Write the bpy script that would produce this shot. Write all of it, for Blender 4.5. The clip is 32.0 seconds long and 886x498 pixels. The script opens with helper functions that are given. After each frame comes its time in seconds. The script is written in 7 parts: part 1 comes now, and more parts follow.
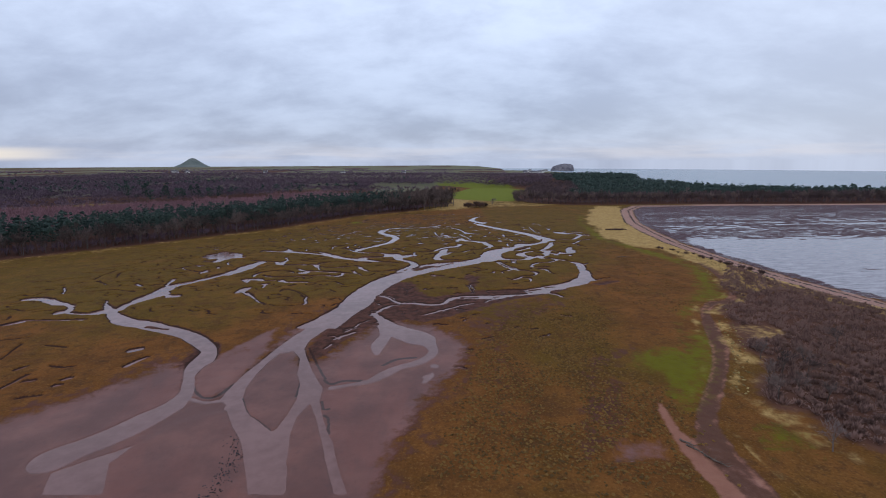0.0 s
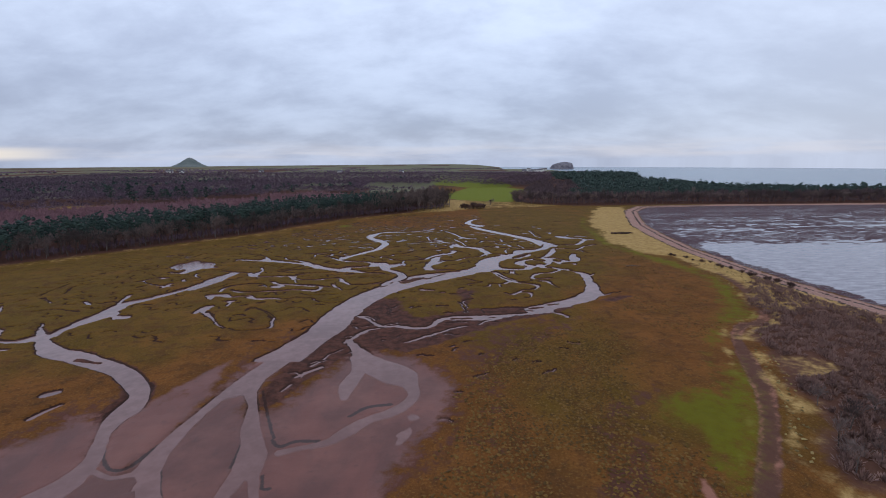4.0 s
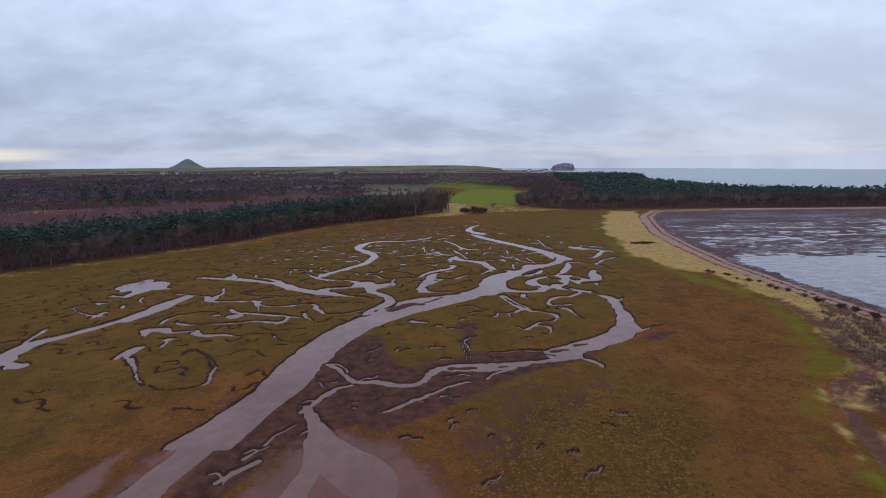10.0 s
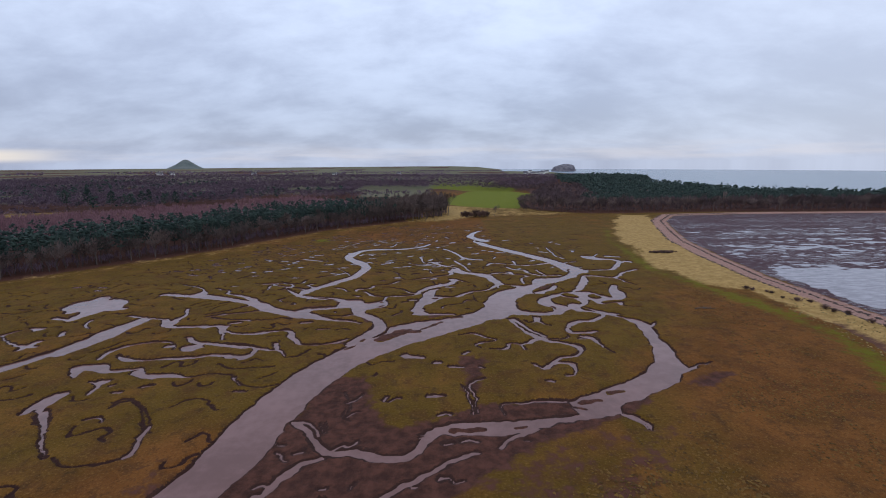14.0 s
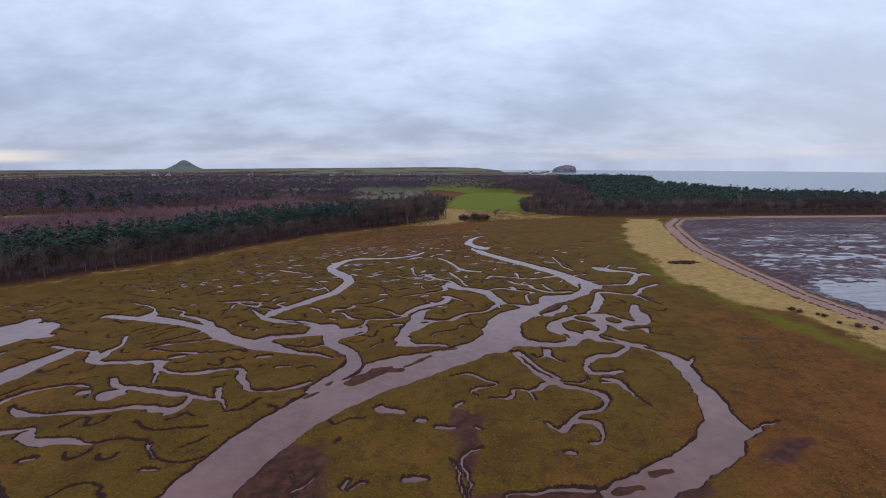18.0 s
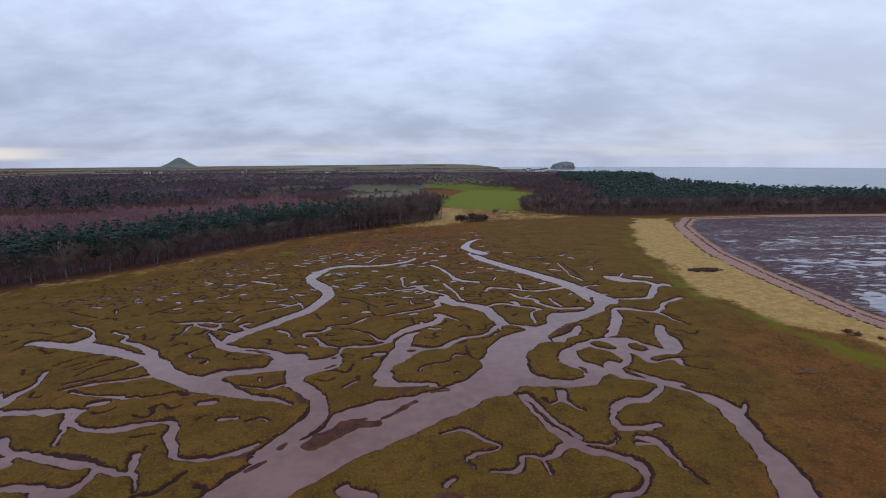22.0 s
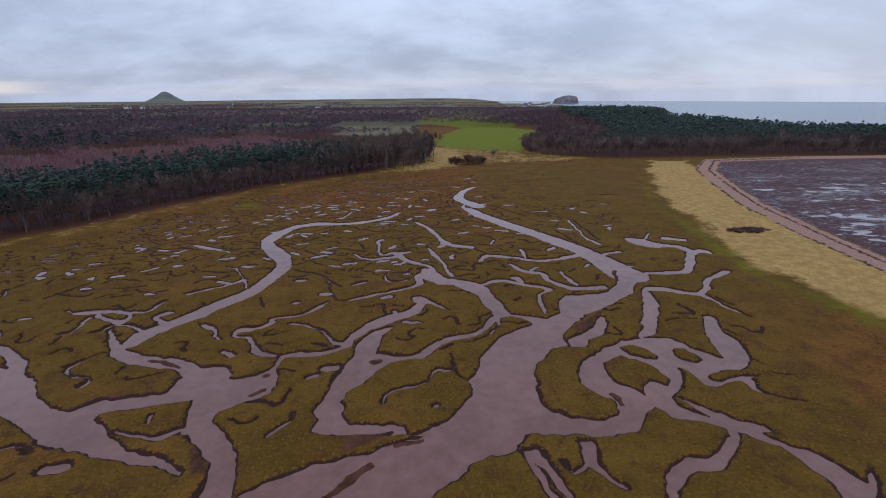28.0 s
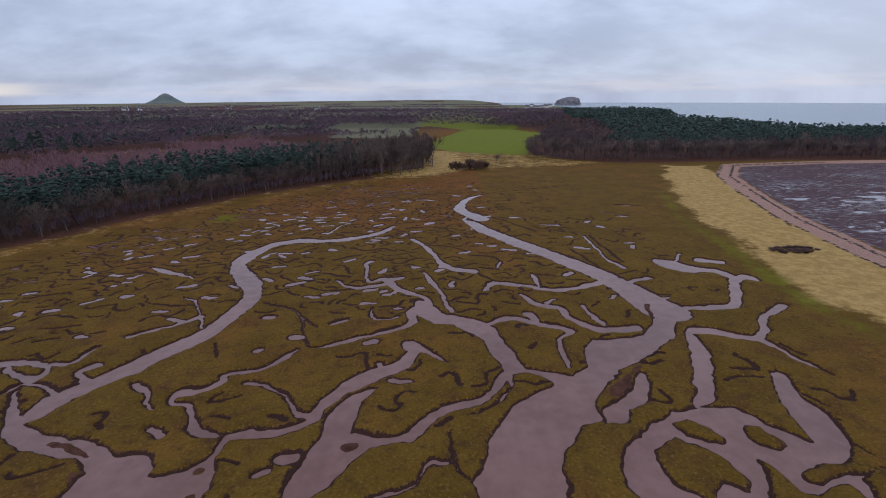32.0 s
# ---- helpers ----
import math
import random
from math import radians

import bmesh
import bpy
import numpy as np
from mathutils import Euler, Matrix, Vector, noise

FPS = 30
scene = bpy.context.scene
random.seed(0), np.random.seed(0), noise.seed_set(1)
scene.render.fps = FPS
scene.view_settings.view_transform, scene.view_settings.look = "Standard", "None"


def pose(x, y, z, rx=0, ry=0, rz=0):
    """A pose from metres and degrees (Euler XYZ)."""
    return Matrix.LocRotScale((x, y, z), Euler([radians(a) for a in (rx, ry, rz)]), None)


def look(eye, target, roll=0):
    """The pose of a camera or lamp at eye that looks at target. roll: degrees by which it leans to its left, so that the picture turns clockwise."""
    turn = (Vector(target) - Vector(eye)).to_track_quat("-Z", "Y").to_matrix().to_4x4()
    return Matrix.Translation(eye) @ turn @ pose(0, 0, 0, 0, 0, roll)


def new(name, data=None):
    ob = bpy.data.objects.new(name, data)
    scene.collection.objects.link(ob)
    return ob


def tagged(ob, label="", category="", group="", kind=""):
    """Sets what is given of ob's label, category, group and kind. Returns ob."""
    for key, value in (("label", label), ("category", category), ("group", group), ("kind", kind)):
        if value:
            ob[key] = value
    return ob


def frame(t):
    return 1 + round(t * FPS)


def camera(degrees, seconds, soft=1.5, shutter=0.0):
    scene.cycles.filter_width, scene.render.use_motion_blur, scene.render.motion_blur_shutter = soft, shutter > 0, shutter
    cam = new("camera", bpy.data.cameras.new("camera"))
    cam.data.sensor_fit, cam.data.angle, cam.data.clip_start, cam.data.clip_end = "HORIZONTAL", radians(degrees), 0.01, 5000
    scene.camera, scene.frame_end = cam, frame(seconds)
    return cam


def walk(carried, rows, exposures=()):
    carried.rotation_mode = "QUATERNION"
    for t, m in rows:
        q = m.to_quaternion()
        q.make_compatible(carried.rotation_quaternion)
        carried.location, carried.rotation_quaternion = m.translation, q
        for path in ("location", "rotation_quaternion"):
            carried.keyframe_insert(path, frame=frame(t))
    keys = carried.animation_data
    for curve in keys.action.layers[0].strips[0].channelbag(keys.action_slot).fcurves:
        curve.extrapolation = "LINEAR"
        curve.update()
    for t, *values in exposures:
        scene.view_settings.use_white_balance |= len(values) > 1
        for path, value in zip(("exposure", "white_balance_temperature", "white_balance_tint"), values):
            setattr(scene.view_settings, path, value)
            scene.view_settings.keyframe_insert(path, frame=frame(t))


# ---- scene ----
cam = camera(87.27, 32.0, soft=1.0)


def place(x, y, z, yaw, tilt, roll):
    """Pose of the aircraft's camera: metres, then heading, tilt and roll in degrees."""
    return pose(x, y, z, 90 + tilt, 0, -yaw) @ pose(0, 0, 0, 0, 0, roll)


walk(cam, [
    (0.0, place(-0.00, -0.00, 38.00, -0.000, -10.570, -0.340)),
    (0.5, place(0.39, 2.16, 38.04, -0.015, -10.597, -0.367)),
    (1.0, place(0.78, 4.34, 38.04, 0.016, -10.641, -0.392)),
    (2.0, place(1.52, 8.79, 38.03, 0.046, -10.670, -0.451)),
    (3.0, place(2.32, 13.09, 38.15, 0.076, -10.703, -0.534)),
    (3.5, place(2.71, 15.41, 38.30, 0.081, -10.727, -0.542)),
    (5.5, place(3.17, 24.67, 38.44, 0.137, -10.724, -0.527)),
    (6.0, place(3.38, 27.08, 38.33, 0.102, -10.701, -0.523)),
    (7.0, place(3.57, 31.81, 38.21, 0.105, -10.675, -0.559)),
    (8.0, place(3.64, 36.40, 38.17, 0.132, -10.689, -0.560)),
    (9.0, place(3.79, 41.25, 38.07, 0.126, -10.624, -0.542)),
    (10.0, place(3.91, 46.09, 38.04, 0.126, -10.589, -0.582)),
    (11.0, place(4.02, 51.13, 38.06, 0.133, -10.572, -0.598)),
    (12.0, place(3.97, 56.24, 37.89, 0.196, -10.497, -0.594)),
    (13.0, place(3.85, 61.43, 37.88, 0.202, -10.459, -0.564)),
    (14.0, place(3.92, 66.40, 37.93, 0.196, -10.480, -0.524)),
    (14.5, place(4.05, 68.97, 37.88, 0.214, -10.472, -0.509)),
    (16.5, place(5.32, 79.65, 37.49, 0.179, -10.376, -0.389)),
    (17.0, place(5.66, 82.28, 37.43, 0.161, -10.359, -0.412)),
    (18.0, place(6.16, 87.44, 37.34, 0.199, -10.359, -0.432)),
    (19.0, place(6.70, 92.38, 37.33, 0.282, -10.356, -0.517)),
    (20.0, place(7.12, 97.18, 37.30, 0.346, -10.321, -0.590)),
    (21.0, place(7.42, 101.86, 37.26, 0.407, -10.361, -0.601)),
    (21.5, place(7.58, 104.11, 37.29, 0.471, -10.349, -0.598)),
    (22.0, place(7.78, 106.45, 37.22, 0.465, -10.734, -0.594)),
    (22.5, place(8.03, 108.79, 37.16, 0.490, -11.662, -0.586)),
    (23.0, place(8.25, 111.10, 37.17, 0.532, -12.643, -0.570)),
    (24.0, place(8.85, 115.81, 36.95, 0.620, -14.478, -0.497)),
    (25.0, place(9.51, 120.56, 36.85, 0.683, -16.315, -0.529)),
    (25.5, place(9.86, 123.01, 36.92, 0.669, -17.266, -0.572)),
    (27.5, place(11.08, 132.58, 36.79, 0.585, -18.394, -0.681)),
    (28.0, place(11.28, 135.00, 36.69, 0.599, -18.347, -0.650)),
    (29.0, place(11.38, 139.63, 36.54, 0.625, -18.259, -0.594)),
    (30.0, place(11.52, 144.16, 36.50, 0.531, -18.212, -0.659)),
    (31.0, place(11.83, 148.53, 36.37, 0.461, -18.213, -0.723)),
    (32.0, place(12.08, 152.58, 36.12, 0.462, -18.160, -0.696)),
], exposures=[(0.0, 0.02, 6500, 11.5), (32.0, 0.02, 6500, 12.5)])

# ---- light ----
SUN_EL, SUN_AZ = radians(24), radians(200)
world = bpy.data.worlds.new("overcast")
scene.world = world
world.use_nodes = True


class Nodes:
    """Small helper round a node tree."""

    def __init__(self, tree):
        self.t = tree
        tree.nodes.clear()

    def n(self, kind, **kw):
        node = self.t.nodes.new(kind)
        for k, v in kw.items():
            if k == "operation":
                node.operation = v
            elif k == "data_type":
                node.data_type = v
            elif k == "blend_type":
                node.blend_type = v
            elif k == "attribute_name":
                node.attribute_name = v
            elif k == "sky_type":
                node.sky_type = v
        return node

    def link(self, a, b):
        if isinstance(a, (int, float, tuple, list)):
            if isinstance(a, (tuple, list)) and len(a) == 3 and b.type == "RGBA":
                a = (*a, 1)
            b.default_value = a
        else:
            self.t.links.new(a, b)

    def math(self, op, a, b=0.0, c=0.0, clamp=False):
        m = self.n("ShaderNodeMath", operation=op)
        m.use_clamp = clamp
        for s, v in zip(m.inputs, (a, b, c)):
            self.link(v, s)
        return m.outputs[0]

    def vmath(self, op, a, b=(0, 0, 0)):
        m = self.n("ShaderNodeVectorMath", operation=op)
        self.link(a, m.inputs[0])
        self.link(b, m.inputs[1])
        return m.outputs[0]

    def mix(self, f, a, b, blend="MIX"):
        m = self.n("ShaderNodeMix", data_type="RGBA", blend_type=blend)
        self.link(f, m.inputs[0])
        self.link(a, m.inputs[6])
        self.link(b, m.inputs[7])
        return m.outputs[2]

    def noise(self, vec, scale, detail=4.0, rough=0.55, distort=0.0):
        m = self.n("ShaderNodeTexNoise")
        self.link(vec, m.inputs["Vector"])
        m.inputs["Scale"].default_value = scale
        m.inputs["Detail"].default_value = detail
        m.inputs["Roughness"].default_value = rough
        m.inputs["Distortion"].default_value = distort
        return m.outputs["Fac"]

    def step(self, x, lo, hi):
        m = self.n("ShaderNodeMapRange")
        m.interpolation_type = "SMOOTHSTEP"
        self.link(x, m.inputs[0])
        for i, v in ((1, lo), (2, hi), (3, 0.0), (4, 1.0)):
            self.link(v, m.inputs[i])
        return m.outputs[0]

    def scaled(self, vec, s):
        m = self.n("ShaderNodeMapping")
        self.link(vec, m.inputs["Vector"])
        m.inputs["Scale"].default_value = s
        return m.outputs[0]


def make_sky():
    k = Nodes(world.node_tree)
    co = k.n("ShaderNodeTexCoord").outputs["Generated"]
    xyz = k.n("ShaderNodeSeparateXYZ")
    k.link(co, xyz.inputs[0])
    up = k.math("MAXIMUM", xyz.outputs[2], 0.0)
    # a flat cloud deck: the view direction laid onto a plane overhead
    lift = k.math("ADD", up, 0.36)
    deck = k.n("ShaderNodeCombineXYZ")
    k.link(k.math("DIVIDE", xyz.outputs[0], lift), deck.inputs[0])
    k.link(k.math("DIVIDE", xyz.outputs[1], lift), deck.inputs[1])
    flat = k.scaled(deck.outputs[0], (0.9, 1.3, 1.0))
    big = k.noise(flat, 0.75, 3, 0.5, 0.3)
    fine = k.noise(flat, 2.8, 7, 0.6, 0.12)
    c = k.math("ADD", k.math("MULTIPLY", big, 0.52), k.math("MULTIPLY", fine, 0.48))
    bright = k.step(c, 0.36, 0.62)
    cloud = k.mix(bright, (0.505, 0.59, 0.785), (0.745, 0.87, 1.105))
    # brighter overhead, greyer towards the horizon, a thin pale gap just above it
    high = k.step(up, 0.02, 0.36)
    cloud = k.mix(1.0, cloud, k.mix(high, (0.73, 0.73, 0.76), (1.12, 1.12, 1.12)), "MULTIPLY")
    cloud = k.mix(k.math("MULTIPLY", k.step(xyz.outputs[0], 0.15, 0.7), 0.28), cloud, (0.80, 0.87, 1.02))
    gap = k.math("MULTIPLY", k.step(up, 0.0, 0.012), k.math("SUBTRACT", 1.0, k.step(up, 0.014, 0.05)))
    gap = k.math("MULTIPLY", gap, k.step(k.noise(k.scaled(co, (3.0, 3.0, 40.0)), 1.3, 4), 0.38, 0.66))
    cloud = k.mix(k.math("MULTIPLY", gap, 0.5), cloud, (0.72, 0.72, 0.80))
    west = k.math("MULTIPLY", k.step(k.math("MULTIPLY", xyz.outputs[0], -1.0), 0.60, 0.70), k.math("MULTIPLY", k.step(up, 0.004, 0.014), k.math("SUBTRACT", 1.0, k.step(up, 0.018, 0.032))))
    cloud = k.mix(k.math("MULTIPLY", west, 0.85), cloud, (0.95, 0.88, 0.78))
    sky = k.n("ShaderNodeTexSky", sky_type="NISHITA")
    sky.sun_disc = False
    sky.sun_elevation, sky.sun_rotation = SUN_EL, SUN_AZ
    dim = k.mix(1.0, sky.outputs[0], (0.1, 0.1, 0.1), "MULTIPLY")
    col = k.mix(0.88, dim, cloud)
    bg = k.n("ShaderNodeBackground")
    k.link(col, bg.inputs[0])
    bg.inputs[1].default_value = 1.0
    k.link(bg.outputs[0], k.n("ShaderNodeOutputWorld").inputs[0])


make_sky()
sun = new("sun", bpy.data.lights.new("sun", "SUN"))
sun.data.energy, sun.data.angle, sun.data.color = 0.5, radians(25), (1.0, 0.95, 0.88)
sun.matrix_world = look((0, 0, 300), (math.sin(SUN_AZ) * -300, math.cos(SUN_AZ) * -300, 300 - 300 * math.tan(SUN_EL)))
tagged(sun, "soft sun behind cloud", "sun", kind="structure")


# ---- materials ----
def material(name):
    m = bpy.data.materials.new(name)
    m.use_nodes = True
    k = Nodes(m.node_tree)
    b = k.n("ShaderNodeBsdfPrincipled")
    k.link(b.outputs[0], k.n("ShaderNodeOutputMaterial").inputs[0])
    return m, k, b


def simple(name, dark, light, scale=1.5, rough=0.9, bump=0.0, per_object=0.0, per_island=0.0):
    """A two-tone noisy material, varied from thing to thing or from piece to piece."""
    m, k, b = material(name)
    co = k.n("ShaderNodeNewGeometry").outputs["Position"]
    f = k.noise(co, scale, 5, 0.6)
    if per_object:
        f = k.math("ADD", f, k.math("MULTIPLY", k.math("SUBTRACT", k.n("ShaderNodeObjectInfo").outputs["Random"], 0.5), per_object))
    if per_island:
        f = k.math("ADD", f, k.math("MULTIPLY", k.math("SUBTRACT", k.n("ShaderNodeNewGeometry").outputs["Random Per Island"], 0.5), per_island))
    k.link(k.mix(k.step(f, 0.25, 0.75), dark, light), b.inputs["Base Color"])
    b.inputs["Roughness"].default_value = rough
    b.inputs["Specular IOR Level"].default_value = 0.25
    if bump:
        bp = k.n("ShaderNodeBump")
        bp.inputs["Strength"].default_value = bump
        k.link(k.noise(co, scale * 4, 4), bp.inputs["Height"])
        k.link(bp.outputs[0], b.inputs["Normal"])
    return m


def ground_material():
    m, k, b = material("marsh_ground")
    co = k.n("ShaderNodeNewGeometry").outputs["Position"]

    def masks(name):
        a = k.n("ShaderNodeAttribute", attribute_name=name)
        s = k.n("ShaderNodeSeparateXYZ")
        k.link(a.outputs["Vector"], s.inputs[0])
        return s.outputs

    flats, mud, green = masks("zone_a")
    straw, sand, wood = masks("zone_b")
    field, heath, orange = masks("zone_c")
    sd = k.n("ShaderNodeAttribute", attribute_name="bank").outputs["Fac"]
    n_big = k.noise(co, 0.022, 4, 0.6)
    n_mid = k.noise(co, 0.11, 5, 0.62)
    n_small = k.noise(co, 0.55, 5, 0.65)
    n_fine = k.noise(co, 2.6, 6, 0.75)
    # scattered edge for every zone
    edge = k.math("ADD", k.math("MULTIPLY", k.math("SUBTRACT", n_small, 0.5), 0.9), k.math("MULTIPLY", k.math("SUBTRACT", n_mid, 0.5), 0.9))

    def zone(v, soft=0.22):
        return k.step(k.math("ADD", v, edge), 0.5 - soft, 0.5 + soft)

    olive = k.mix(k.step(n_mid, 0.3, 0.7), (0.086, 0.062, 0.0105), (0.122, 0.088, 0.015))
    rust = k.mix(k.step(n_mid, 0.32, 0.68), (0.116, 0.056, 0.015), (0.164, 0.082, 0.021))
    mixv = k.math("ADD", k.math("MULTIPLY", orange, 0.9), k.math("ADD", k.math("MULTIPLY", k.math("SUBTRACT", n_big, 0.5), 1.6), k.math("MULTIPLY", k.math("SUBTRACT", n_mid, 0.5), 0.9)))
    col = k.mix(k.step(mixv, 0.16, 0.95), olive, rust)
    col = k.mix(k.math("MULTIPLY", k.step(k.noise(co, 0.19, 4, 0.6, 0.4), 0.48, 0.68), 0.6), col, (0.078, 0.042, 0.016))
    # tussocks: dark gaps and pale dead stems
    col = k.mix(k.math("MULTIPLY", k.step(n_small, 0.50, 0.68), 0.6), col, (0.050, 0.034, 0.015))
    col = k.mix(k.math("MULTIPLY", k.step(n_fine, 0.53, 0.66), 0.55), col, (0.22, 0.155, 0.050))
    col = k.mix(k.math("MULTIPLY", k.step(n_fine, 0.48, 0.33), 0.6), col, (0.040, 0.027, 0.009))
    w_floor = k.mix(n_small, (0.048, 0.028, 0.022), (0.095, 0.052, 0.036))
    col = k.mix(zone(wood), col, w_floor)
    col = k.mix(k.math("MULTIPLY", zone(heath), 0.85), col, k.mix(n_small, (0.062, 0.037, 0.031), (0.135, 0.085, 0.062)))
    strawc = k.mix(k.step(n_small, 0.35, 0.7), (0.275, 0.220, 0.078), (0.415, 0.338, 0.128))
    strawc = k.mix(k.math("MULTIPLY", k.step(n_fine, 0.50, 0.66), 0.6), strawc, (0.165, 0.140, 0.040))
    col = k.mix(zone(straw), col, strawc)
    col = k.mix(k.math("MULTIPLY", zone(green), 0.85), col, k.mix(n_small, (0.072, 0.088, 0.007), (0.138, 0.172, 0.012)))
    pos = k.n("ShaderNodeSeparateXYZ")
    k.link(co, pos.inputs[0])
    # aerial haze painted in: far and western fields turn paler and bluer
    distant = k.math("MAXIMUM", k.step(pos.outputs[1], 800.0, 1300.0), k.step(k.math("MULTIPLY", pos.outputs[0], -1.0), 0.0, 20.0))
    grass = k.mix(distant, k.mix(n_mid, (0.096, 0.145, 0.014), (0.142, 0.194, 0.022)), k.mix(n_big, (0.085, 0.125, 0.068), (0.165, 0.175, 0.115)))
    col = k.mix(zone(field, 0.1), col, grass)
    mudc = k.mix(k.step(n_small, 0.3, 0.7), (0.040, 0.021, 0.015), (0.098, 0.050, 0.034))
    mud_z = zone(mud, 0.13)
    mudc = k.mix(k.step(pos.outputs[0], 103.0, 110.0), mudc, k.mix(k.step(n_fine, 0.35, 0.65), (0.036, 0.024, 0.029), (0.098, 0.068, 0.077)))
    col = k.mix(mud_z, col, mudc)
    flatc = k.mix(k.step(k.math("ADD", k.math("MULTIPLY", n_mid, 0.75), k.math("MULTIPLY", n_big, 0.3)), 0.42, 0.68), (0.098, 0.048, 0.037), (0.152, 0.073, 0.052))
    flatc = k.mix(k.math("MULTIPLY", k.step(k.noise(k.scaled(co, (0.10, 0.045, 1.0)), 1.0, 5, 0.6, 0.6), 0.46, 0.64), 0.4), flatc, (0.175, 0.074, 0.052))
    flatc = k.mix(k.math("MULTIPLY", k.step(n_small, 0.56, 0.72), 0.45), flatc, (0.070, 0.037, 0.032))
    flat_z = zone(flats, 0.22)
    col = k.mix(flat_z, col, flatc)
    sand_z = zone(sand, 0.18)
    col = k.mix(sand_z, col, k.mix(k.step(pos.outputs[0], 80.0, 95.0), k.mix(n_small, (0.20, 0.108, 0.074), (0.30, 0.180, 0.125)), k.mix(k.step(n_fine, 0.35, 0.65), (0.20, 0.145, 0.115), (0.39, 0.295, 0.235))))
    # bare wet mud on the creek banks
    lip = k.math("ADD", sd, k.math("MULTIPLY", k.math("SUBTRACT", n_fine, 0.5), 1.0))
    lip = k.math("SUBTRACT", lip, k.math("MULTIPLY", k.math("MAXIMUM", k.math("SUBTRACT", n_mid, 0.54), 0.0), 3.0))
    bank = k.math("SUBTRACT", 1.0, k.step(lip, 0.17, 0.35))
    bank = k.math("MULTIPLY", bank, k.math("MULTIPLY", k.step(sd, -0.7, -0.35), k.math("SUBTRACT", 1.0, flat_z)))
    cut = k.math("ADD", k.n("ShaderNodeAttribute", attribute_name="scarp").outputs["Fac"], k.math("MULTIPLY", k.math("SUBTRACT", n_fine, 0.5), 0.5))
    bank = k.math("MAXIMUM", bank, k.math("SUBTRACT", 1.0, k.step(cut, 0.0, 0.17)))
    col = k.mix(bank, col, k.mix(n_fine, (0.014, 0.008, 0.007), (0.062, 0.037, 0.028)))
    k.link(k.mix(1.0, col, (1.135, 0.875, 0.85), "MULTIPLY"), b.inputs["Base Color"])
    wet = k.math("MAXIMUM", k.math("MULTIPLY", k.math("MULTIPLY", flat_z, 0.65), k.math("SUBTRACT", 1.0, k.step(pos.outputs[0], 35.0, 41.0))), k.math("MAXIMUM", k.math("MULTIPLY", mud_z, 0.10), k.math("MULTIPLY", bank, 0.02)))
    # films of water standing on bare mud
    film = k.noise(k.scaled(co, (0.36, 1.0, 1.0)), 1.0, 7, 0.75)
    film = k.math("ADD", film, k.math("MULTIPLY", k.math("SUBTRACT", k.noise(k.scaled(co, (0.03, 0.06, 1.0)), 1.0, 3), 0.5), 0.28))
    film = k.math("MULTIPLY", k.step(film, 0.515, 0.565), k.math("MULTIPLY", mud_z, k.step(pos.outputs[0], 102.0, 108.0)))
    wet = k.math("MAXIMUM", wet, k.math("MULTIPLY", film, 1.25))
    k.link(k.math("SUBTRACT", 0.95, k.math("MULTIPLY", wet, k.math("ADD", 0.40, k.math("MULTIPLY", n_mid, 0.4)))), b.inputs["Roughness"])
    k.link(k.math("ADD", 0.08, k.math("MULTIPLY", wet, 0.45)), b.inputs["Specular IOR Level"])
    bp = k.n("ShaderNodeBump")
    bp.inputs["Distance"].default_value = 0.35
    k.link(k.math("SUBTRACT", 0.85, k.math("MULTIPLY", flat_z, 0.75)), bp.inputs["Strength"])
    k.link(k.math("ADD", n_small, k.math("MULTIPLY", n_fine, 0.5)), bp.inputs["Height"])
    k.link(bp.outputs[0], b.inputs["Normal"])
    return m


def water_material():
    m, k, b = material("silty_water")
    co = k.n("ShaderNodeNewGeometry").outputs["Position"]
    n1 = k.noise(co, 0.06, 4)
    n2 = k.noise(co, 0.5, 5, 0.6)
    silt = k.mix(k.step(k.math("ADD", k.math("MULTIPLY", n1, 0.6), k.math("MULTIPLY", n2, 0.4)), 0.35, 0.65), (0.150, 0.074, 0.062), (0.215, 0.113, 0.098))
    far = k.n("ShaderNodeSeparateXYZ")
    k.link(co, far.inputs[0])
    # the bay's sky reflection is painted into its colour as pale rippled streaks
    sheen_streaks = k.noise(k.scaled(co, (0.16, 0.55, 1.0)), 1.0, 7, 0.75)
    sky_sheen = k.mix(k.step(sheen_streaks, 0.34, 0.66), (0.13, 0.112, 0.124), (0.30, 0.270, 0.29))
    silt = k.mix(k.step(far.outputs[0], 104.0, 112.0), silt, sky_sheen)
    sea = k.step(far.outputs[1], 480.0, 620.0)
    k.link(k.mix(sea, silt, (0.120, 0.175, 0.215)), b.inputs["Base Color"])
    k.link(k.math("ADD", 0.10, k.math("MULTIPLY", sea, 0.12)), b.inputs["Roughness"])
    b.inputs["IOR"].default_value = 1.33
    k.link(k.math("SUBTRACT", 0.46, k.math("MULTIPLY", k.math("MULTIPLY", k.step(far.outputs[0], 104.0, 112.0), k.math("SUBTRACT", 1.0, sea)), 0.2)), b.inputs["Specular IOR Level"])
    bp = k.n("ShaderNodeBump")
    k.link(k.math("ADD", 0.12, k.math("MULTIPLY", k.step(far.outputs[0], 95.0, 125.0), 0.55)), bp.inputs["Strength"])
    bp.inputs["Distance"].default_value = 0.05
    k.link(k.noise(co, 1.4, 3), bp.inputs["Height"])
    k.link(bp.outputs[0], b.inputs["Normal"])
    return m


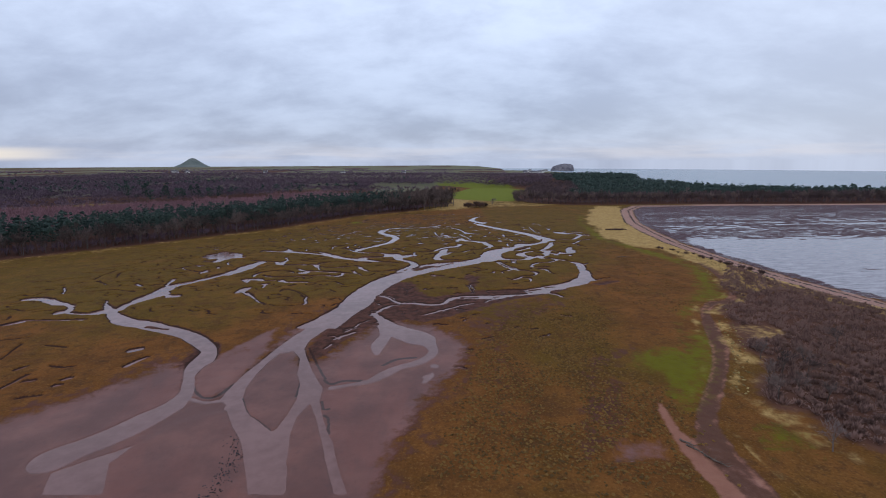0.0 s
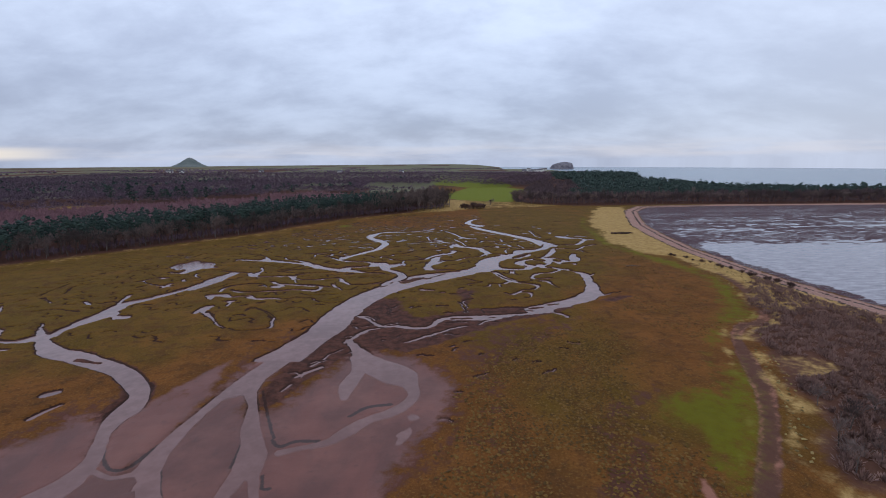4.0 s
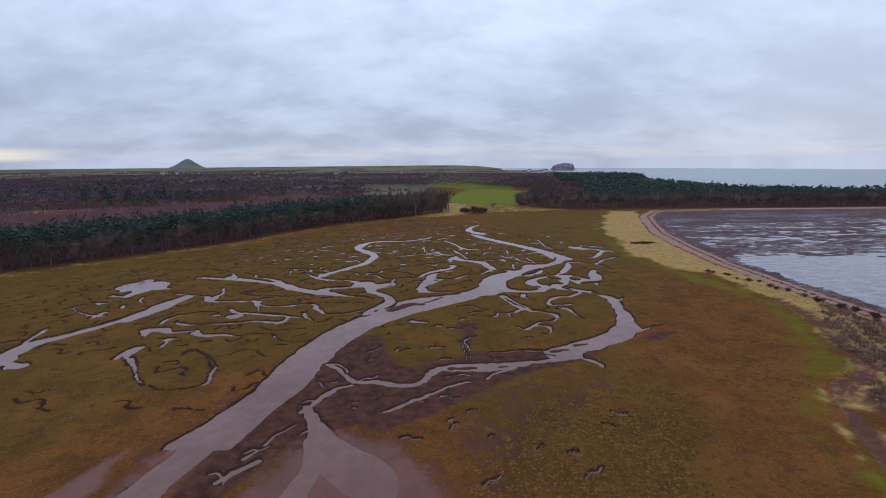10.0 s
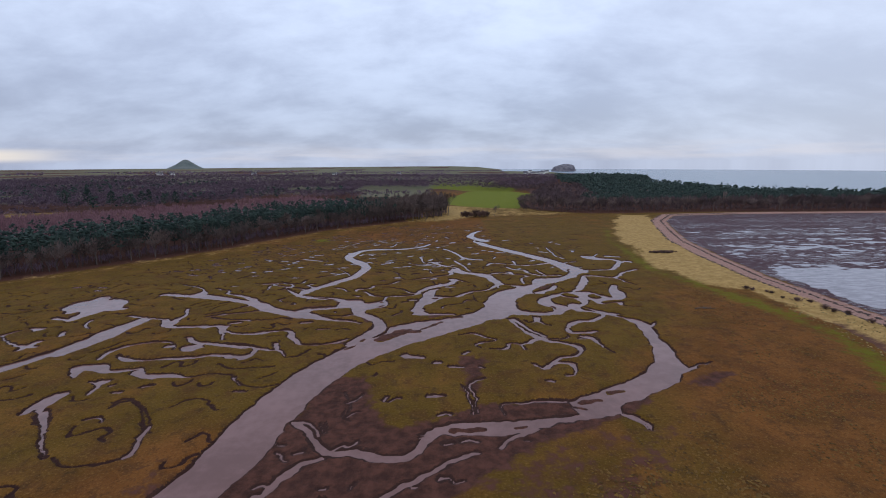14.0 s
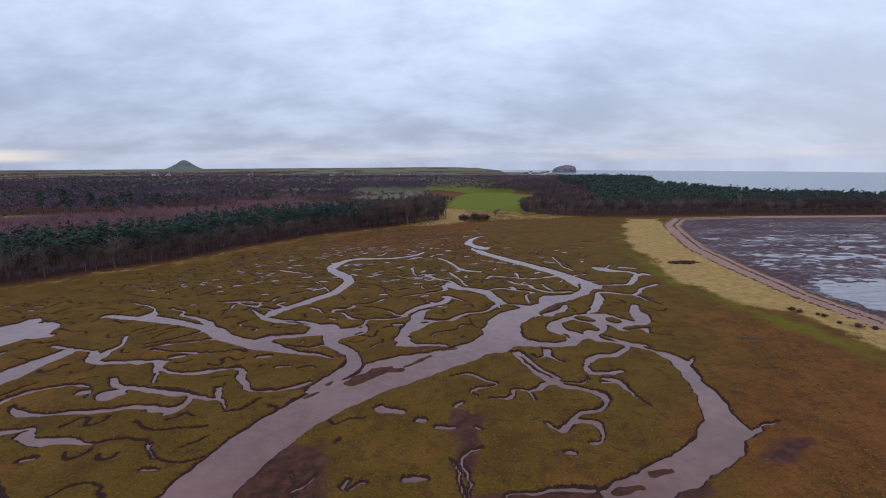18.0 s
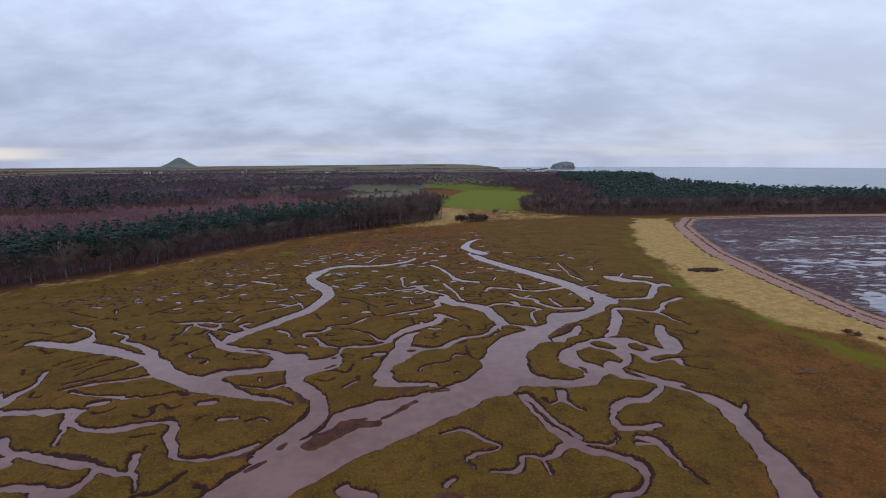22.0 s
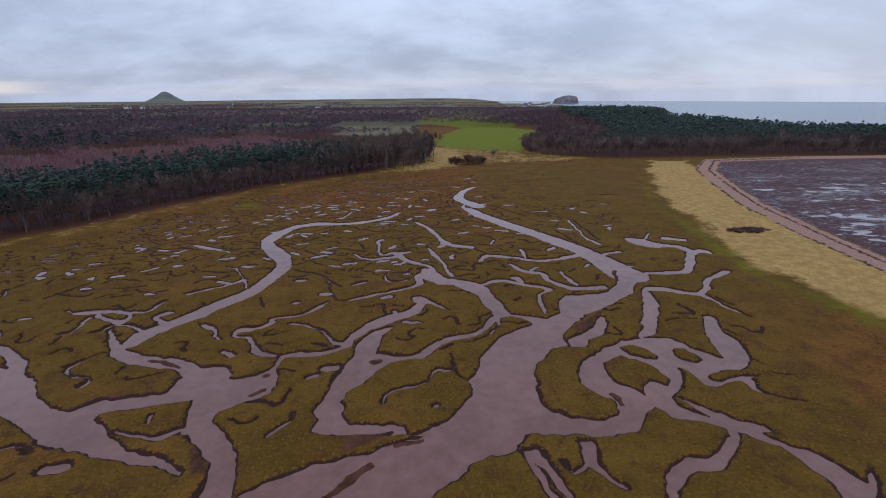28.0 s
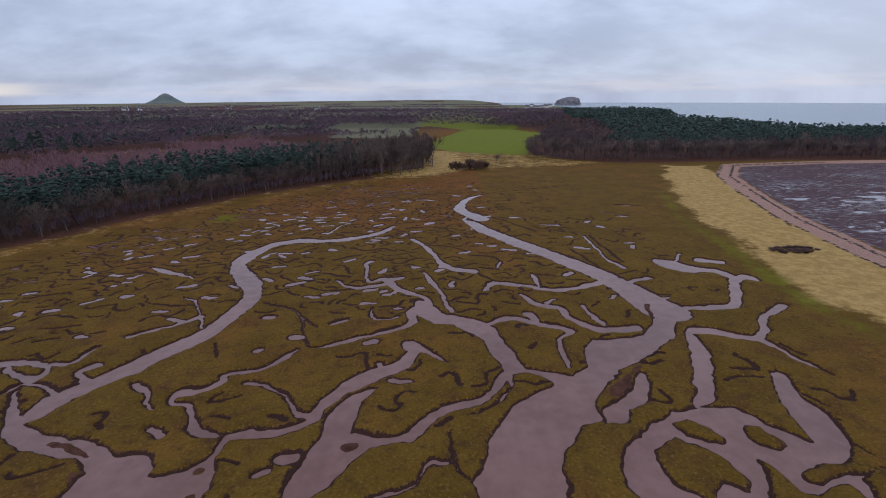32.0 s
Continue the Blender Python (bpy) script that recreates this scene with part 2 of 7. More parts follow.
GROUND = ground_material()
WATER = water_material()
BARK = simple("grey_bark", (0.045, 0.033, 0.028), (0.12, 0.095, 0.085), 2.0, 0.9, 0.3, per_object=0.5)
TWIGS = simple("bare_twigs", (0.068, 0.050, 0.048), (0.175, 0.130, 0.118), 0.5, 0.95, per_object=0.6)
PALE_TWIGS = simple("reddish_twigs", (0.190, 0.102, 0.118), (0.33, 0.185, 0.205), 0.12, 0.95, per_island=0.6)
# Haze in front of the bay wood is put in by lightening the twigs.
HAZY_BAY_TWIGS = simple("hazy_bay_twigs", (0.058, 0.041, 0.048), (0.135, 0.095, 0.102), 0.06, 0.95, per_island=0.4)
# Distance haze is mixed into this colour: the brown is lightened towards purple-blue.
HAZY_TWIGS = simple("hazy_twigs", (0.088, 0.060, 0.082), (0.172, 0.118, 0.150), 0.02, 0.95, per_island=0.35)
NEEDLES = simple("pine_needles", (0.014, 0.028, 0.023), (0.036, 0.058, 0.045), 0.35, 0.9, per_object=0.5)
# Colour raised over the plain needles, to carry some distance haze.
WOOD_NEEDLES = simple("pine_wood_needles", (0.018, 0.033, 0.029), (0.043, 0.065, 0.054), 0.25, 0.9, per_island=0.7)
THICKET = simple("dark_thicket", (0.065, 0.040, 0.036), (0.165, 0.102, 0.086), 0.8, 0.95, per_object=0.5)
HEATHER = simple("purple_brown_scrub", (0.125, 0.075, 0.066), (0.275, 0.170, 0.145), 0.2, 0.95, per_object=0.5, per_island=0.4)

# ---- the marsh plan: creeks, banks, zones ----
water_z = 0.0
CREEKS = []


def creek(*pts):
    """A tidal creek or pool along a centre line: x, y and width at each bend."""
    CREEKS.append([(x, y, max(w * (0.86 if w < 4 else 1.0), 0.72)) for x, y, w in pts])


def channel(*pts):
    """A creek by its open water: x, y and the water's width at each bend."""
    CREEKS.append([(x, y, w * 0.9 + 0.15) for x, y, w in pts])


RUNNELS, BARS = [], []


def runnel(*pts):
    """A narrow dry gully."""
    RUNNELS.append([(x, y, min(max(w, 0.28), 0.62)) for x, y, w in pts])


def mudbar(*pts):
    """A low bank of bare mud in the water."""
    BARS.append(pts)


TURF, OPEN_WATER = [], []


def turf(*pts):
    """An outline of standing turf."""
    TURF.append(pts)


def open_water(*pts):
    """An outline of a wide reach of water."""
    OPEN_WATER.append(pts)


open_water((-23.2, 189), (-20.7, 190.4), (-19.4, 190.2), (-16.6, 190.3), (-14.3, 191), (-13.2, 192.5), (-13.1, 195.1), (-12.7, 196.9), (-11.5, 196.6), (-11.5, 195), (-12, 193.1), (-11.3, 190.7), (-10.6, 188.4), (-10.9, 186.9), (-12, 185.6), (-13.8, 184.4), (-15.6, 183.1), (-16, 181.8), (-15.3, 179), (-19.1, 179.1), (-19, 181.1), (-18, 183.3), (-17.5, 185.7), (-18.9, 187.1), (-20.8, 186.7))
open_water((-3.7, 178.7), (-3.6, 180.8), (-4.5, 183), (-4.2, 185.4), (-3.5, 188.4), (-2.4, 192.1), (-2, 195.2), (-2, 197.8), (-2, 198.9), (-1.2, 201.2), (0.7, 203.3), (2.5, 204.5), (4, 204.8), (2.6, 201.5), (2.1, 197.7), (1.9, 196.2), (4.9, 195.2), (4.4, 193.8), (2.6, 191.3), (1.3, 188.8), (-0.8, 186.6), (-1.1, 184.9), (-0.3, 182.5), (1.2, 181), (4.1, 180.7), (6.9, 180.6), (8.1, 178.5))
open_water((7.1, 178.5), (11.1, 180.5), (13.4, 182.5), (15, 185.3), (15.2, 188), (13.6, 190), (12.9, 193.2), (12.8, 196.1), (15.4, 199.3), (18.7, 201.3), (20.9, 204.3), (20.4, 208.4), (22.3, 209.3), (27.3, 207.7), (29.8, 206.9), (32.2, 208.9), (33.5, 213.6), (35.7, 216.7), (39.1, 216.6), (43.4, 217.5), (46.7, 220.9), (49.1, 226.5), (53.1, 228.5), (53.3, 224.4), (49.2, 217.3), (44.6, 213.3), (39.9, 209.6), (36.6, 207.9), (32.9, 203.1), (30.8, 200.2), (30.7, 197.1), (28.5, 196.7), (26.9, 195.1), (25, 191.2), (24.1, 187.3), (24, 184.8), (24.8, 183), (26.7, 180.8), (28.4, 180.3), (29.3, 178))
open_water((30.9, 199.5), (33.9, 201.1), (37.2, 205), (39.5, 207.8), (40.2, 206.6), (39.2, 203.4), (37.4, 200.7), (35.3, 199.4), (33.8, 196.8), (30.7, 195.9))
open_water((28.9, 178), (30.5, 180.8), (32.7, 182.1), (32.5, 184.1), (31, 185.8), (30.1, 187.6), (29.9, 189.6), (30.9, 192.2), (33.2, 194.6), (35.8, 196.7), (39.4, 199), (43.7, 199.8), (47.6, 199.7), (49.5, 196.3), (52.5, 193.5), (56.4, 194.9), (56.2, 193.1), (54.4, 191), (52.5, 190), (49.1, 189.6), (47.6, 188.8), (48.7, 187.9), (52.4, 189), (56.2, 189.6), (53.3, 188.4), (52.6, 185.9), (53.5, 184.2), (51.6, 185.3), (51.5, 187.3), (47.4, 186.5), (46, 187.2), (45.5, 189.7), (44.8, 191), (44.6, 189.2), (43.2, 186.8), (40.8, 184.3), (40.6, 183), (43.5, 180.7), (48.5, 179.1), (49.4, 177.5))
open_water((21.1, 190.9), (16, 190), (15, 184), (12.6, 181), (7.3, 177.8), (2.5, 175.7), (-2.2, 174.2), (-6.2, 172.4), (-8.7, 170.4), (-8.9, 167.1), (-10.9, 164.5), (-13.4, 162.1), (-15.2, 160.3), (-16.9, 158.6), (-17.9, 157), (-18.1, 155.1), (-7.2, 155.1), (-4.5, 158.1), (-1.3, 161.6), (4.5, 166.1), (8.6, 169.1), (14.6, 173.9), (19.2, 175.5), (21.9, 179), (24.5, 179.3), (28.4, 177.6), (30.9, 177.5), (33.3, 179.7), (35.9, 182.1), (32.8, 180.8), (28.6, 181.4), (24.4, 182.8), (23.8, 186.6), (24.3, 191.9))
open_water((40.2, 185.9), (45.2, 181.2), (48.5, 176.5), (51.4, 174.7), (53.2, 170.9), (55.1, 173), (54.7, 170.8), (52.6, 168.5), (51.4, 161.8), (50.7, 154.8), (49.8, 149.8), (49.9, 147.6), (52.4, 148.8), (51.7, 147.1), (47.6, 144.6), (45.4, 141.5), (41.3, 138.7), (37.3, 136.1), (33.3, 134.9), (31.8, 133.2), (31.4, 131.5), (28.5, 130.4), (25.4, 129.5), (21.2, 129), (19.6, 128.1), (16.6, 126.7), (12.6, 125.8), (-0.1, 126), (2.4, 128.3), (6.4, 129.2), (10.5, 129.7), (17.4, 130.1), (20.3, 130.8), (24.7, 131.6), (24.2, 133.3), (24, 135), (26.5, 136.9), (31.4, 139.5), (35.7, 141.9), (40.7, 145.5), (44.5, 149.9), (46.9, 156), (48.3, 163.1), (49.3, 170), (48.4, 174.8), (44.2, 178.3))
open_water((17.7, 178.9), (7.5, 175.7), (0.3, 172), (-5.4, 169.7), (-9.4, 165.5), (-14.4, 161.8), (-17.2, 157.8), (-21.1, 151.6), (-22.5, 147.8), (-23.2, 144.3), (-24.4, 139.9), (-25.5, 134.7), (-26.9, 130.1), (-27.1, 127), (-27.2, 125.7), (-19.9, 125.6), (-19.3, 128.4), (-18.3, 130.8), (-17.7, 133.5), (-17.9, 137.7), (-17.6, 141), (-16.2, 144.5), (-13.9, 147.4), (-11.8, 150.1), (-8.3, 155.5), (-4.4, 160.4), (1.9, 165.6), (8.7, 171.8), (14.7, 175.5))
open_water((16.2, 181.2), (6.6, 173.4), (-4.7, 164.9), (-11.8, 164.3), (-16.3, 157.5), (-21.2, 151.5), (-24, 145.6), (-26.6, 136.6), (-27.9, 127.6), (-28.7, 119.3), (-30.4, 114.6), (-31.9, 110.6), (-33.3, 107.3), (-34.6, 104.3), (-34.5, 102.9), (-24.8, 102.7), (-24.2, 105.4), (-23.1, 109.8), (-22.5, 112.8), (-21.3, 115.9), (-19.5, 122.3), (-18.7, 131.1), (-16.1, 141.5), (-12, 149.4), (-6.8, 156.2), (0.9, 162.7), (14.1, 172.6))
open_water((-24.7, 120.5), (-28.4, 113.2), (-31.5, 106.2), (-33.8, 98.7), (-35.2, 90.8), (-36.2, 83.7), (-37, 78.3), (-37, 73.2), (-37, 70.5), (-35, 68.4), (-34.6, 65.1), (-36.9, 61.7), (-41.8, 58.6), (-45.5, 55.8), (-49.5, 52.1), (-47.2, 48.1), (-11, 47.8), (-12.9, 52.1), (-15.2, 58.2), (-16.8, 61.4), (-18.4, 65.5), (-19.9, 69.5), (-20.6, 74.1), (-23.9, 80.3), (-26.2, 85.4), (-28.7, 91.2), (-28.9, 95.8), (-26.3, 105.4), (-22, 114.3))
turf((12.8, 196.1), (13, 198), (17, 199.9), (20, 202), (21.7, 205), (21.6, 207.2), (23.8, 207.8), (26.5, 205.7), (26.8, 204.4), (24.2, 202.9), (21, 200.5), (18.7, 197.2), (17.2, 194.2), (16.2, 190.4), (15.2, 188.7), (14.4, 189.3), (13.8, 191), (13.2, 193.5))
turf((38.5, 196.9), (40.8, 197.6), (42.6, 195.9), (43.3, 194.1), (42.6, 193.2), (40.7, 193.6), (39.3, 194.5), (38.4, 195.8))
turf((46.6, 196.4), (48.3, 196.1), (49.2, 194.5), (49.4, 193), (47.8, 192.2), (46.5, 193.1), (45.9, 194.4))
turf((34.6, 192.9), (37.7, 194.8), (38.8, 193.3), (40.3, 192.8), (41.7, 190.8), (42.2, 188.5), (41.2, 187.3), (40.2, 187.8), (39.3, 188), (38.1, 186.5), (37.4, 184.8), (36.8, 186.1), (35.2, 187.5), (34, 189.5), (34, 191.2))
turf((27.1, 195.3), (28.5, 196.4), (31, 196.9), (33.7, 197.2), (33.3, 194.8), (30.9, 192.4), (29.9, 189.6), (30.3, 187.8), (31.7, 185.5), (32.6, 184), (32.5, 181.5), (30.3, 180.4), (28.5, 180.5), (26.7, 181), (24.9, 183.2), (24, 185), (24.4, 188.2), (25.1, 191.2))
turf((37.4, 182.9), (38.5, 181.9), (38.8, 180.8), (40.2, 180.8), (42.4, 179.8), (44.3, 178.6), (43.9, 177.3), (33.5, 177.6), (35.6, 180.5))
turf((-8.5, 173.8), (-5.8, 176.2), (-1.9, 177.4), (5.6, 179.1), (2.4, 176.4), (-2.2, 174.5), (-6.5, 172.1), (-8.7, 170.4))
turf((-33.4, 88.9), (-30.7, 90), (-28.4, 86.5), (-27, 80.3), (-25.2, 75.8), (-24.2, 70.3), (-24, 66.2), (-24.2, 62), (-24.8, 61), (-27.3, 63.2), (-30.6, 66.3), (-33.1, 70.5), (-34.1, 74.3), (-34.3, 79.5), (-34.1, 84.5))
turf((-34.1, 67), (-37.3, 65.8), (-40.3, 63.4), (-41.2, 60.6), (-42.5, 57.8), (-43.4, 54), (-39.9, 48), (-22.9, 47.9), (-25, 52.2), (-28.1, 58.4), (-31.4, 62.7))
turf((-22.4, 65), (-21.5, 68.9), (-19.5, 64.9), (-17.7, 60.3), (-15.5, 54.6), (-12.8, 47.8), (-18.5, 47.8), (-20.5, 54.6), (-22, 60.4))
channel((-1.3, 284.4, 1.4), (-3.2, 279.8, 2.7), (-7.6, 275, 3.3), (-13.6, 271.8, 3.5), (-19.1, 270.9, 3.5), (-24.7, 271.2, 4.8), (-29.7, 269.2, 3.9), (-32.3, 265, 3.5), (-34, 259.1, 5.1), (-34, 253.2, 3.8), (-31.3, 247.7, 4.8), (-27.1, 241.9, 4.5), (-24.3, 236.1, 4.1), (-24.1, 230.1, 4.3), (-25.1, 223.5, 4.1), (-26.7, 218.9, 4.1), (-29.2, 214.8, 4.6), (-31.2, 211.4, 4.5), (-33.3, 208.7, 4.4), (-35.3, 205.7, 4.2), (-37, 203.3, 4), (-37.2, 200.4, 3.7))
channel((-43.7, 205.3, 0.8), (-41.6, 202.4, 1.3), (-38.6, 198.9, 1.9), (-35.2, 196.3, 2.7), (-30.9, 194.8, 3.3), (-27.2, 194, 3.1), (-23.6, 192, 3.1), (-20.9, 188.9, 2.9), (-20.8, 186.7, 2.8), (-24.2, 185.6, 1.8), (-27.8, 184.7, 1.5), (-30.8, 184, 1.4), (-32.8, 182.9, 1.5), (-34.5, 181.6, 1.9))
channel((-12, 196, 1.8), (-9.3, 196.5, 1.6), (-5.7, 196.9, 1.6), (-3.1, 198.9, 1.6), (-2.8, 201.2, 1.8), (-0.2, 204.9, 3.1), (2.9, 207.8, 3.7), (6.2, 210.1, 2.9), (7.9, 213.5, 2.1), (7.3, 215.6, 2.9), (9.8, 213.8, 1.3), (12.5, 210.9, 0.7))
channel((2, 195.2, 2.3), (5.7, 194.8, 1.7), (8.6, 195.4, 2), (10.6, 198.5, 1.7), (13.1, 200.3, 1.5), (16.8, 201.7, 1.5), (18.9, 204, 1.4), (20.7, 207.2, 2))
channel((4.2, 184.3, 0.5), (4.3, 186, 0.7), (5.4, 187.3, 0.7), (7.6, 187.9, 0.6), (9.5, 189.1, 0.4), (10.8, 191.1, 0.7), (12.8, 191.8, 0.8))
channel((43.2, 199.9, 1.3), (45.2, 202, 2.3), (48.3, 208.4, 2.8), (50.6, 214.1, 2.8), (51.5, 217.9, 1.5), (53.9, 218.8, 3.2), (56.4, 217.8, 3), (58.6, 216.4, 2.5), (61.2, 215.8, 2), (64.2, 219.1, 1.5), (66.4, 222.7, 1.8), (70.1, 225.1, 1.9), (73.1, 227.2, 2.2))
channel((51.9, 225.8, 2.2), (55.8, 227, 2), (60.3, 227.1, 2.5), (64.7, 228.1, 2.2), (67.9, 232.4, 2.6), (71.6, 238.9, 2.4), (75.2, 241.3, 3.1), (75.9, 239.8, 2.1))
channel((72.6, 240.6, 2.6), (71.2, 244.5, 3.3), (68.4, 245.4, 3.5), (65.1, 246.7, 6.1), (63.1, 249.7, 6.2), (62, 251.9, 2.3))
channel((65, 250.9, 0.9), (69, 256.6, 0.9))
channel((71.5, 251.5, 3.8), (75.1, 250.4, 3.3))
channel((61.2, 215.8, 2), (62.2, 212.7, 1.5), (62.6, 209.8, 0.9), (63.6, 207.9, 0.6))
channel((57.3, 206, 2.3), (55.6, 201.7, 3.4), (55, 197.7, 4.7), (54.9, 194.9, 4.7), (54, 192.6, 2.9))
channel((26.1, 189.7, 0.5), (26.5, 187.7, 0.8), (27.1, 185.9, 0.6))
channel((51.4, 225.8, 9.5), (49.8, 231.6, 7.8), (48.7, 236.4, 6.7), (46.4, 242.5, 6.2), (42.1, 250.7, 5.9), (37, 259.1, 5.7), (31.1, 268.9, 5.4), (25.6, 277.6, 5.3), (22.1, 286.7, 4.3), (19.7, 292, 1.5), (22.9, 298.3, 1.5))
channel((22.2, 208.4, 3.2), (21.3, 212.1, 3.8), (20, 217.3, 3.9), (18.4, 220.7, 4.8), (14.9, 223.3, 4.5), (11.7, 224.7, 4.5), (9.5, 228, 4.2), (8.4, 230.8, 2.6))
channel((9.5, 228.2, 4.3), (7.3, 227.5, 2.9), (7, 222.8, 1.9), (3.6, 220.3, 1.5), (-0.3, 218.6, 1.3), (-4.3, 216, 1.3), (-8.1, 215.7, 0.5), (-10.5, 221.8, 0.4), (-12.8, 226.9, 0.6), (-15.2, 229.7, 0.5))
channel((10.1, 230.2, 2.1), (8.9, 233.2, 1.6), (5.8, 235.9, 1.9), (2.6, 239.3, 2.1), (0.4, 243, 2.5), (-2.7, 242, 1), (-4.6, 251.9, 1.4), (-3.8, 254, 2))
channel((1.7, 242.5, 2.8), (4.2, 243.5, 1.4))
channel((0.6, 240.1, 2.1), (-5.4, 238.6, 1.3), (-9.1, 242.3, 0.9))
channel((13.9, 227.2, 1.5), (12.4, 234.6, 1.2), (10, 241.5, 1.6), (8.6, 246.4, 1))
channel((4.9, 271.4, 1.6), (9, 263, 1.8), (12, 253.3, 1.7), (14.6, 248.9, 2.6), (19.2, 246.7, 3))
channel((29.8, 209, 0.8), (29.8, 212.8, 1.3), (30.8, 216.9, 1), (32.7, 218.6, 1.6), (32.1, 220.2, 1.9), (28.3, 221.6, 1.9), (24.5, 224.2, 2.1), (21.2, 223.1, 1.6), (18.9, 220.7, 1))
channel((27.7, 234, 1.2), (29.8, 229.4, 2), (33.4, 227.9, 1.9), (34, 223.9, 1.5), (37.1, 220.1, 2.3), (39.9, 219.3, 2.3), (43.7, 219.8, 2.6))
channel((37.7, 228.6, 1.2), (38.1, 225, 1.3), (39, 221.2, 1.3))
channel((20.8, 235.9, 1), (23.1, 239.9, 2), (29, 238.2, 2), (33.5, 236, 2), (38.5, 236.8, 1.8), (44, 239, 2.9), (47.4, 239.9, 2.5))
channel((31.4, 244.3, 1.1), (31.9, 240.5, 1.3), (32, 237.8, 0.7))
channel((25.9, 252.7, 0.9), (24.7, 248.5, 0.9))
channel((27.1, 225.7, 2.1), (28.2, 223.3, 1.7))
channel((54.9, 241.4, 2.2), (51.1, 239.7, 1.6), (47.5, 234.8, 1.1))
channel((51, 272, 1.1), (50.8, 261, 1), (50.7, 253.8, 0.9), (52, 249.4, 1.7), (52.6, 247.3, 1.4))
channel((-54.1, 211.7, 1.6), (-50.6, 212, 2.4), (-47.1, 212.1, 1.7), (-43.5, 210.8, 1), (-43.4, 208.2, 2.2), (-46, 208.8, 1.4), (-49.6, 210.7, 1.1))
channel((-54.1, 211.7, 0.5), (-56.7, 212.7, 0.6))
channel((-50.3, 209.8, 1.2), (-50, 207.3, 0.8), (-49.5, 204.1, 0.7), (-50.9, 203.4, 0.8))
channel((-37.4, 211.2, 2.1), (-38.5, 209.4, 1.4), (-36, 206.8, 1.4), (-37, 204.5, 1.4), (-40, 205.8, 0.9), (-43.9, 207.1, 0.8), (-45, 204.7, 0.8), (-46.1, 204, 0.6))
channel((-44.1, 211.8, 1.3), (-41.3, 212.2, 1.4), (-40.9, 216.2, 0.7))
channel((-27.7, 222.4, 0.9), (-31.1, 228.9, 0.6), (-34.2, 233.4, 0.8), (-36.7, 235, 0.6))
channel((-29.9, 226.2, 2.3), (-32.5, 223.8, 1.1), (-34.7, 221.9, 1.6), (-37, 220.4, 1.4), (-38.1, 219.7, 1.6))
channel((-28.6, 206.6, 1.3), (-26.1, 204.1, 1), (-24.5, 201.9, 0.7), (-23.4, 201.1, 0.9))
channel((-21.5, 197.4, 1.5), (-19.6, 196.2, 1.3))
channel((-13.6, 196.3, 1.1), (-16.1, 197, 1.9), (-17.6, 199.6, 1), (-19.3, 201.7, 1.3), (-21.5, 202.2, 0.8), (-21.9, 204, 1.7), (-19.3, 204.7, 1.4), (-17.6, 206.7, 1.6), (-17.4, 208.4, 1.1), (-13.3, 209.5, 1.1), (-11.4, 212.2, 1.4), (-9.4, 215.1, 0.5))
channel((-14.2, 206.6, 0.7), (-11.3, 205.6, 0.8), (-8.2, 203.6, 0.6), (-5.8, 200.6, 0.9), (-4, 199.5, 1.6), (-2.7, 200.5, 1.1))
channel((-17.9, 225.8, 2.3), (-17.3, 225.8, 2.3))
channel((-15.9, 214.7, 1.6), (-15.4, 214.7, 1.6))
channel((-22.8, 216.6, 0.4), (-20.7, 212.5, 0.3))
channel((-6.1, 222.8, 1), (-4.2, 224, 1.5))
channel((-8.4, 221.7, 0.6), (-11.9, 225.6, 0.5))
channel((-41.3, 195.3, 0.7), (-41.8, 193.3, 0.8), (-40.4, 191.7, 0.6), (-38.4, 191.4, 0.6), (-36.9, 190.3, 0.5), (-37, 188.9, 0.7))
channel((-41.5, 195, 0.5), (-40.5, 196.4, 0.3))
channel((-33.8, 193.4, 0.4), (-34, 191.8, 0.3))
channel((-6.8, 183, 0.4), (-6.5, 181.5, 0.6), (-7.4, 180.1, 0.8), (-8.5, 178.8, 0.8))
channel((-4.8, 192.3, 2), (-3.2, 192.5, 1.6))
channel((-6.9, 190, 1.1), (-6, 190.5, 1.3))
channel((-24, 182.5, 0.9), (-23.6, 181.4, 0.7))
channel((10.7, 183.8, 1), (11, 183.8, 1))
channel((-52.8, 251.9, 1.1), (-48.9, 249.7, 2.2), (-40.2, 245.4, 0.8))
channel((-0.3, 229.2, 0.4), (0.5, 225.1, 0.9), (3.2, 224.5, 1), (4.7, 225.5, 1))
channel((3.4, 210.8, 1.1), (4.1, 208.1, 0.8), (2.2, 205.6, 0.9), (-0.2, 204.9, 1.3))
channel((-47.7, 172.4, 1.8), (-47.6, 170.5, 1.9), (-45.8, 168.4, 1.2), (-42.2, 167.1, 1.3), (-38.7, 167.1, 2.2), (-36.4, 167.8, 2), (-33.5, 168.9, 1.5), (-31.1, 168.3, 1.5), (-29.9, 166, 2.1), (-28.3, 162.9, 1.9), (-26.4, 160.5, 1), (-24.4, 159.9, 0.8), (-22, 160.2, 1), (-19.9, 160.8, 1.1), (-18.4, 161.7, 1.3), (-17.1, 163.1, 0.9))
channel((-47.7, 172.4, 1.6), (-50.4, 172.8, 1.8), (-52.2, 171.8, 2.1))
channel((-55.5, 179, 1.3), (-53.4, 180.6, 1.3), (-51.3, 181.7, 1.7), (-47.2, 182.6, 1.3), (-43.9, 184.3, 1.4))
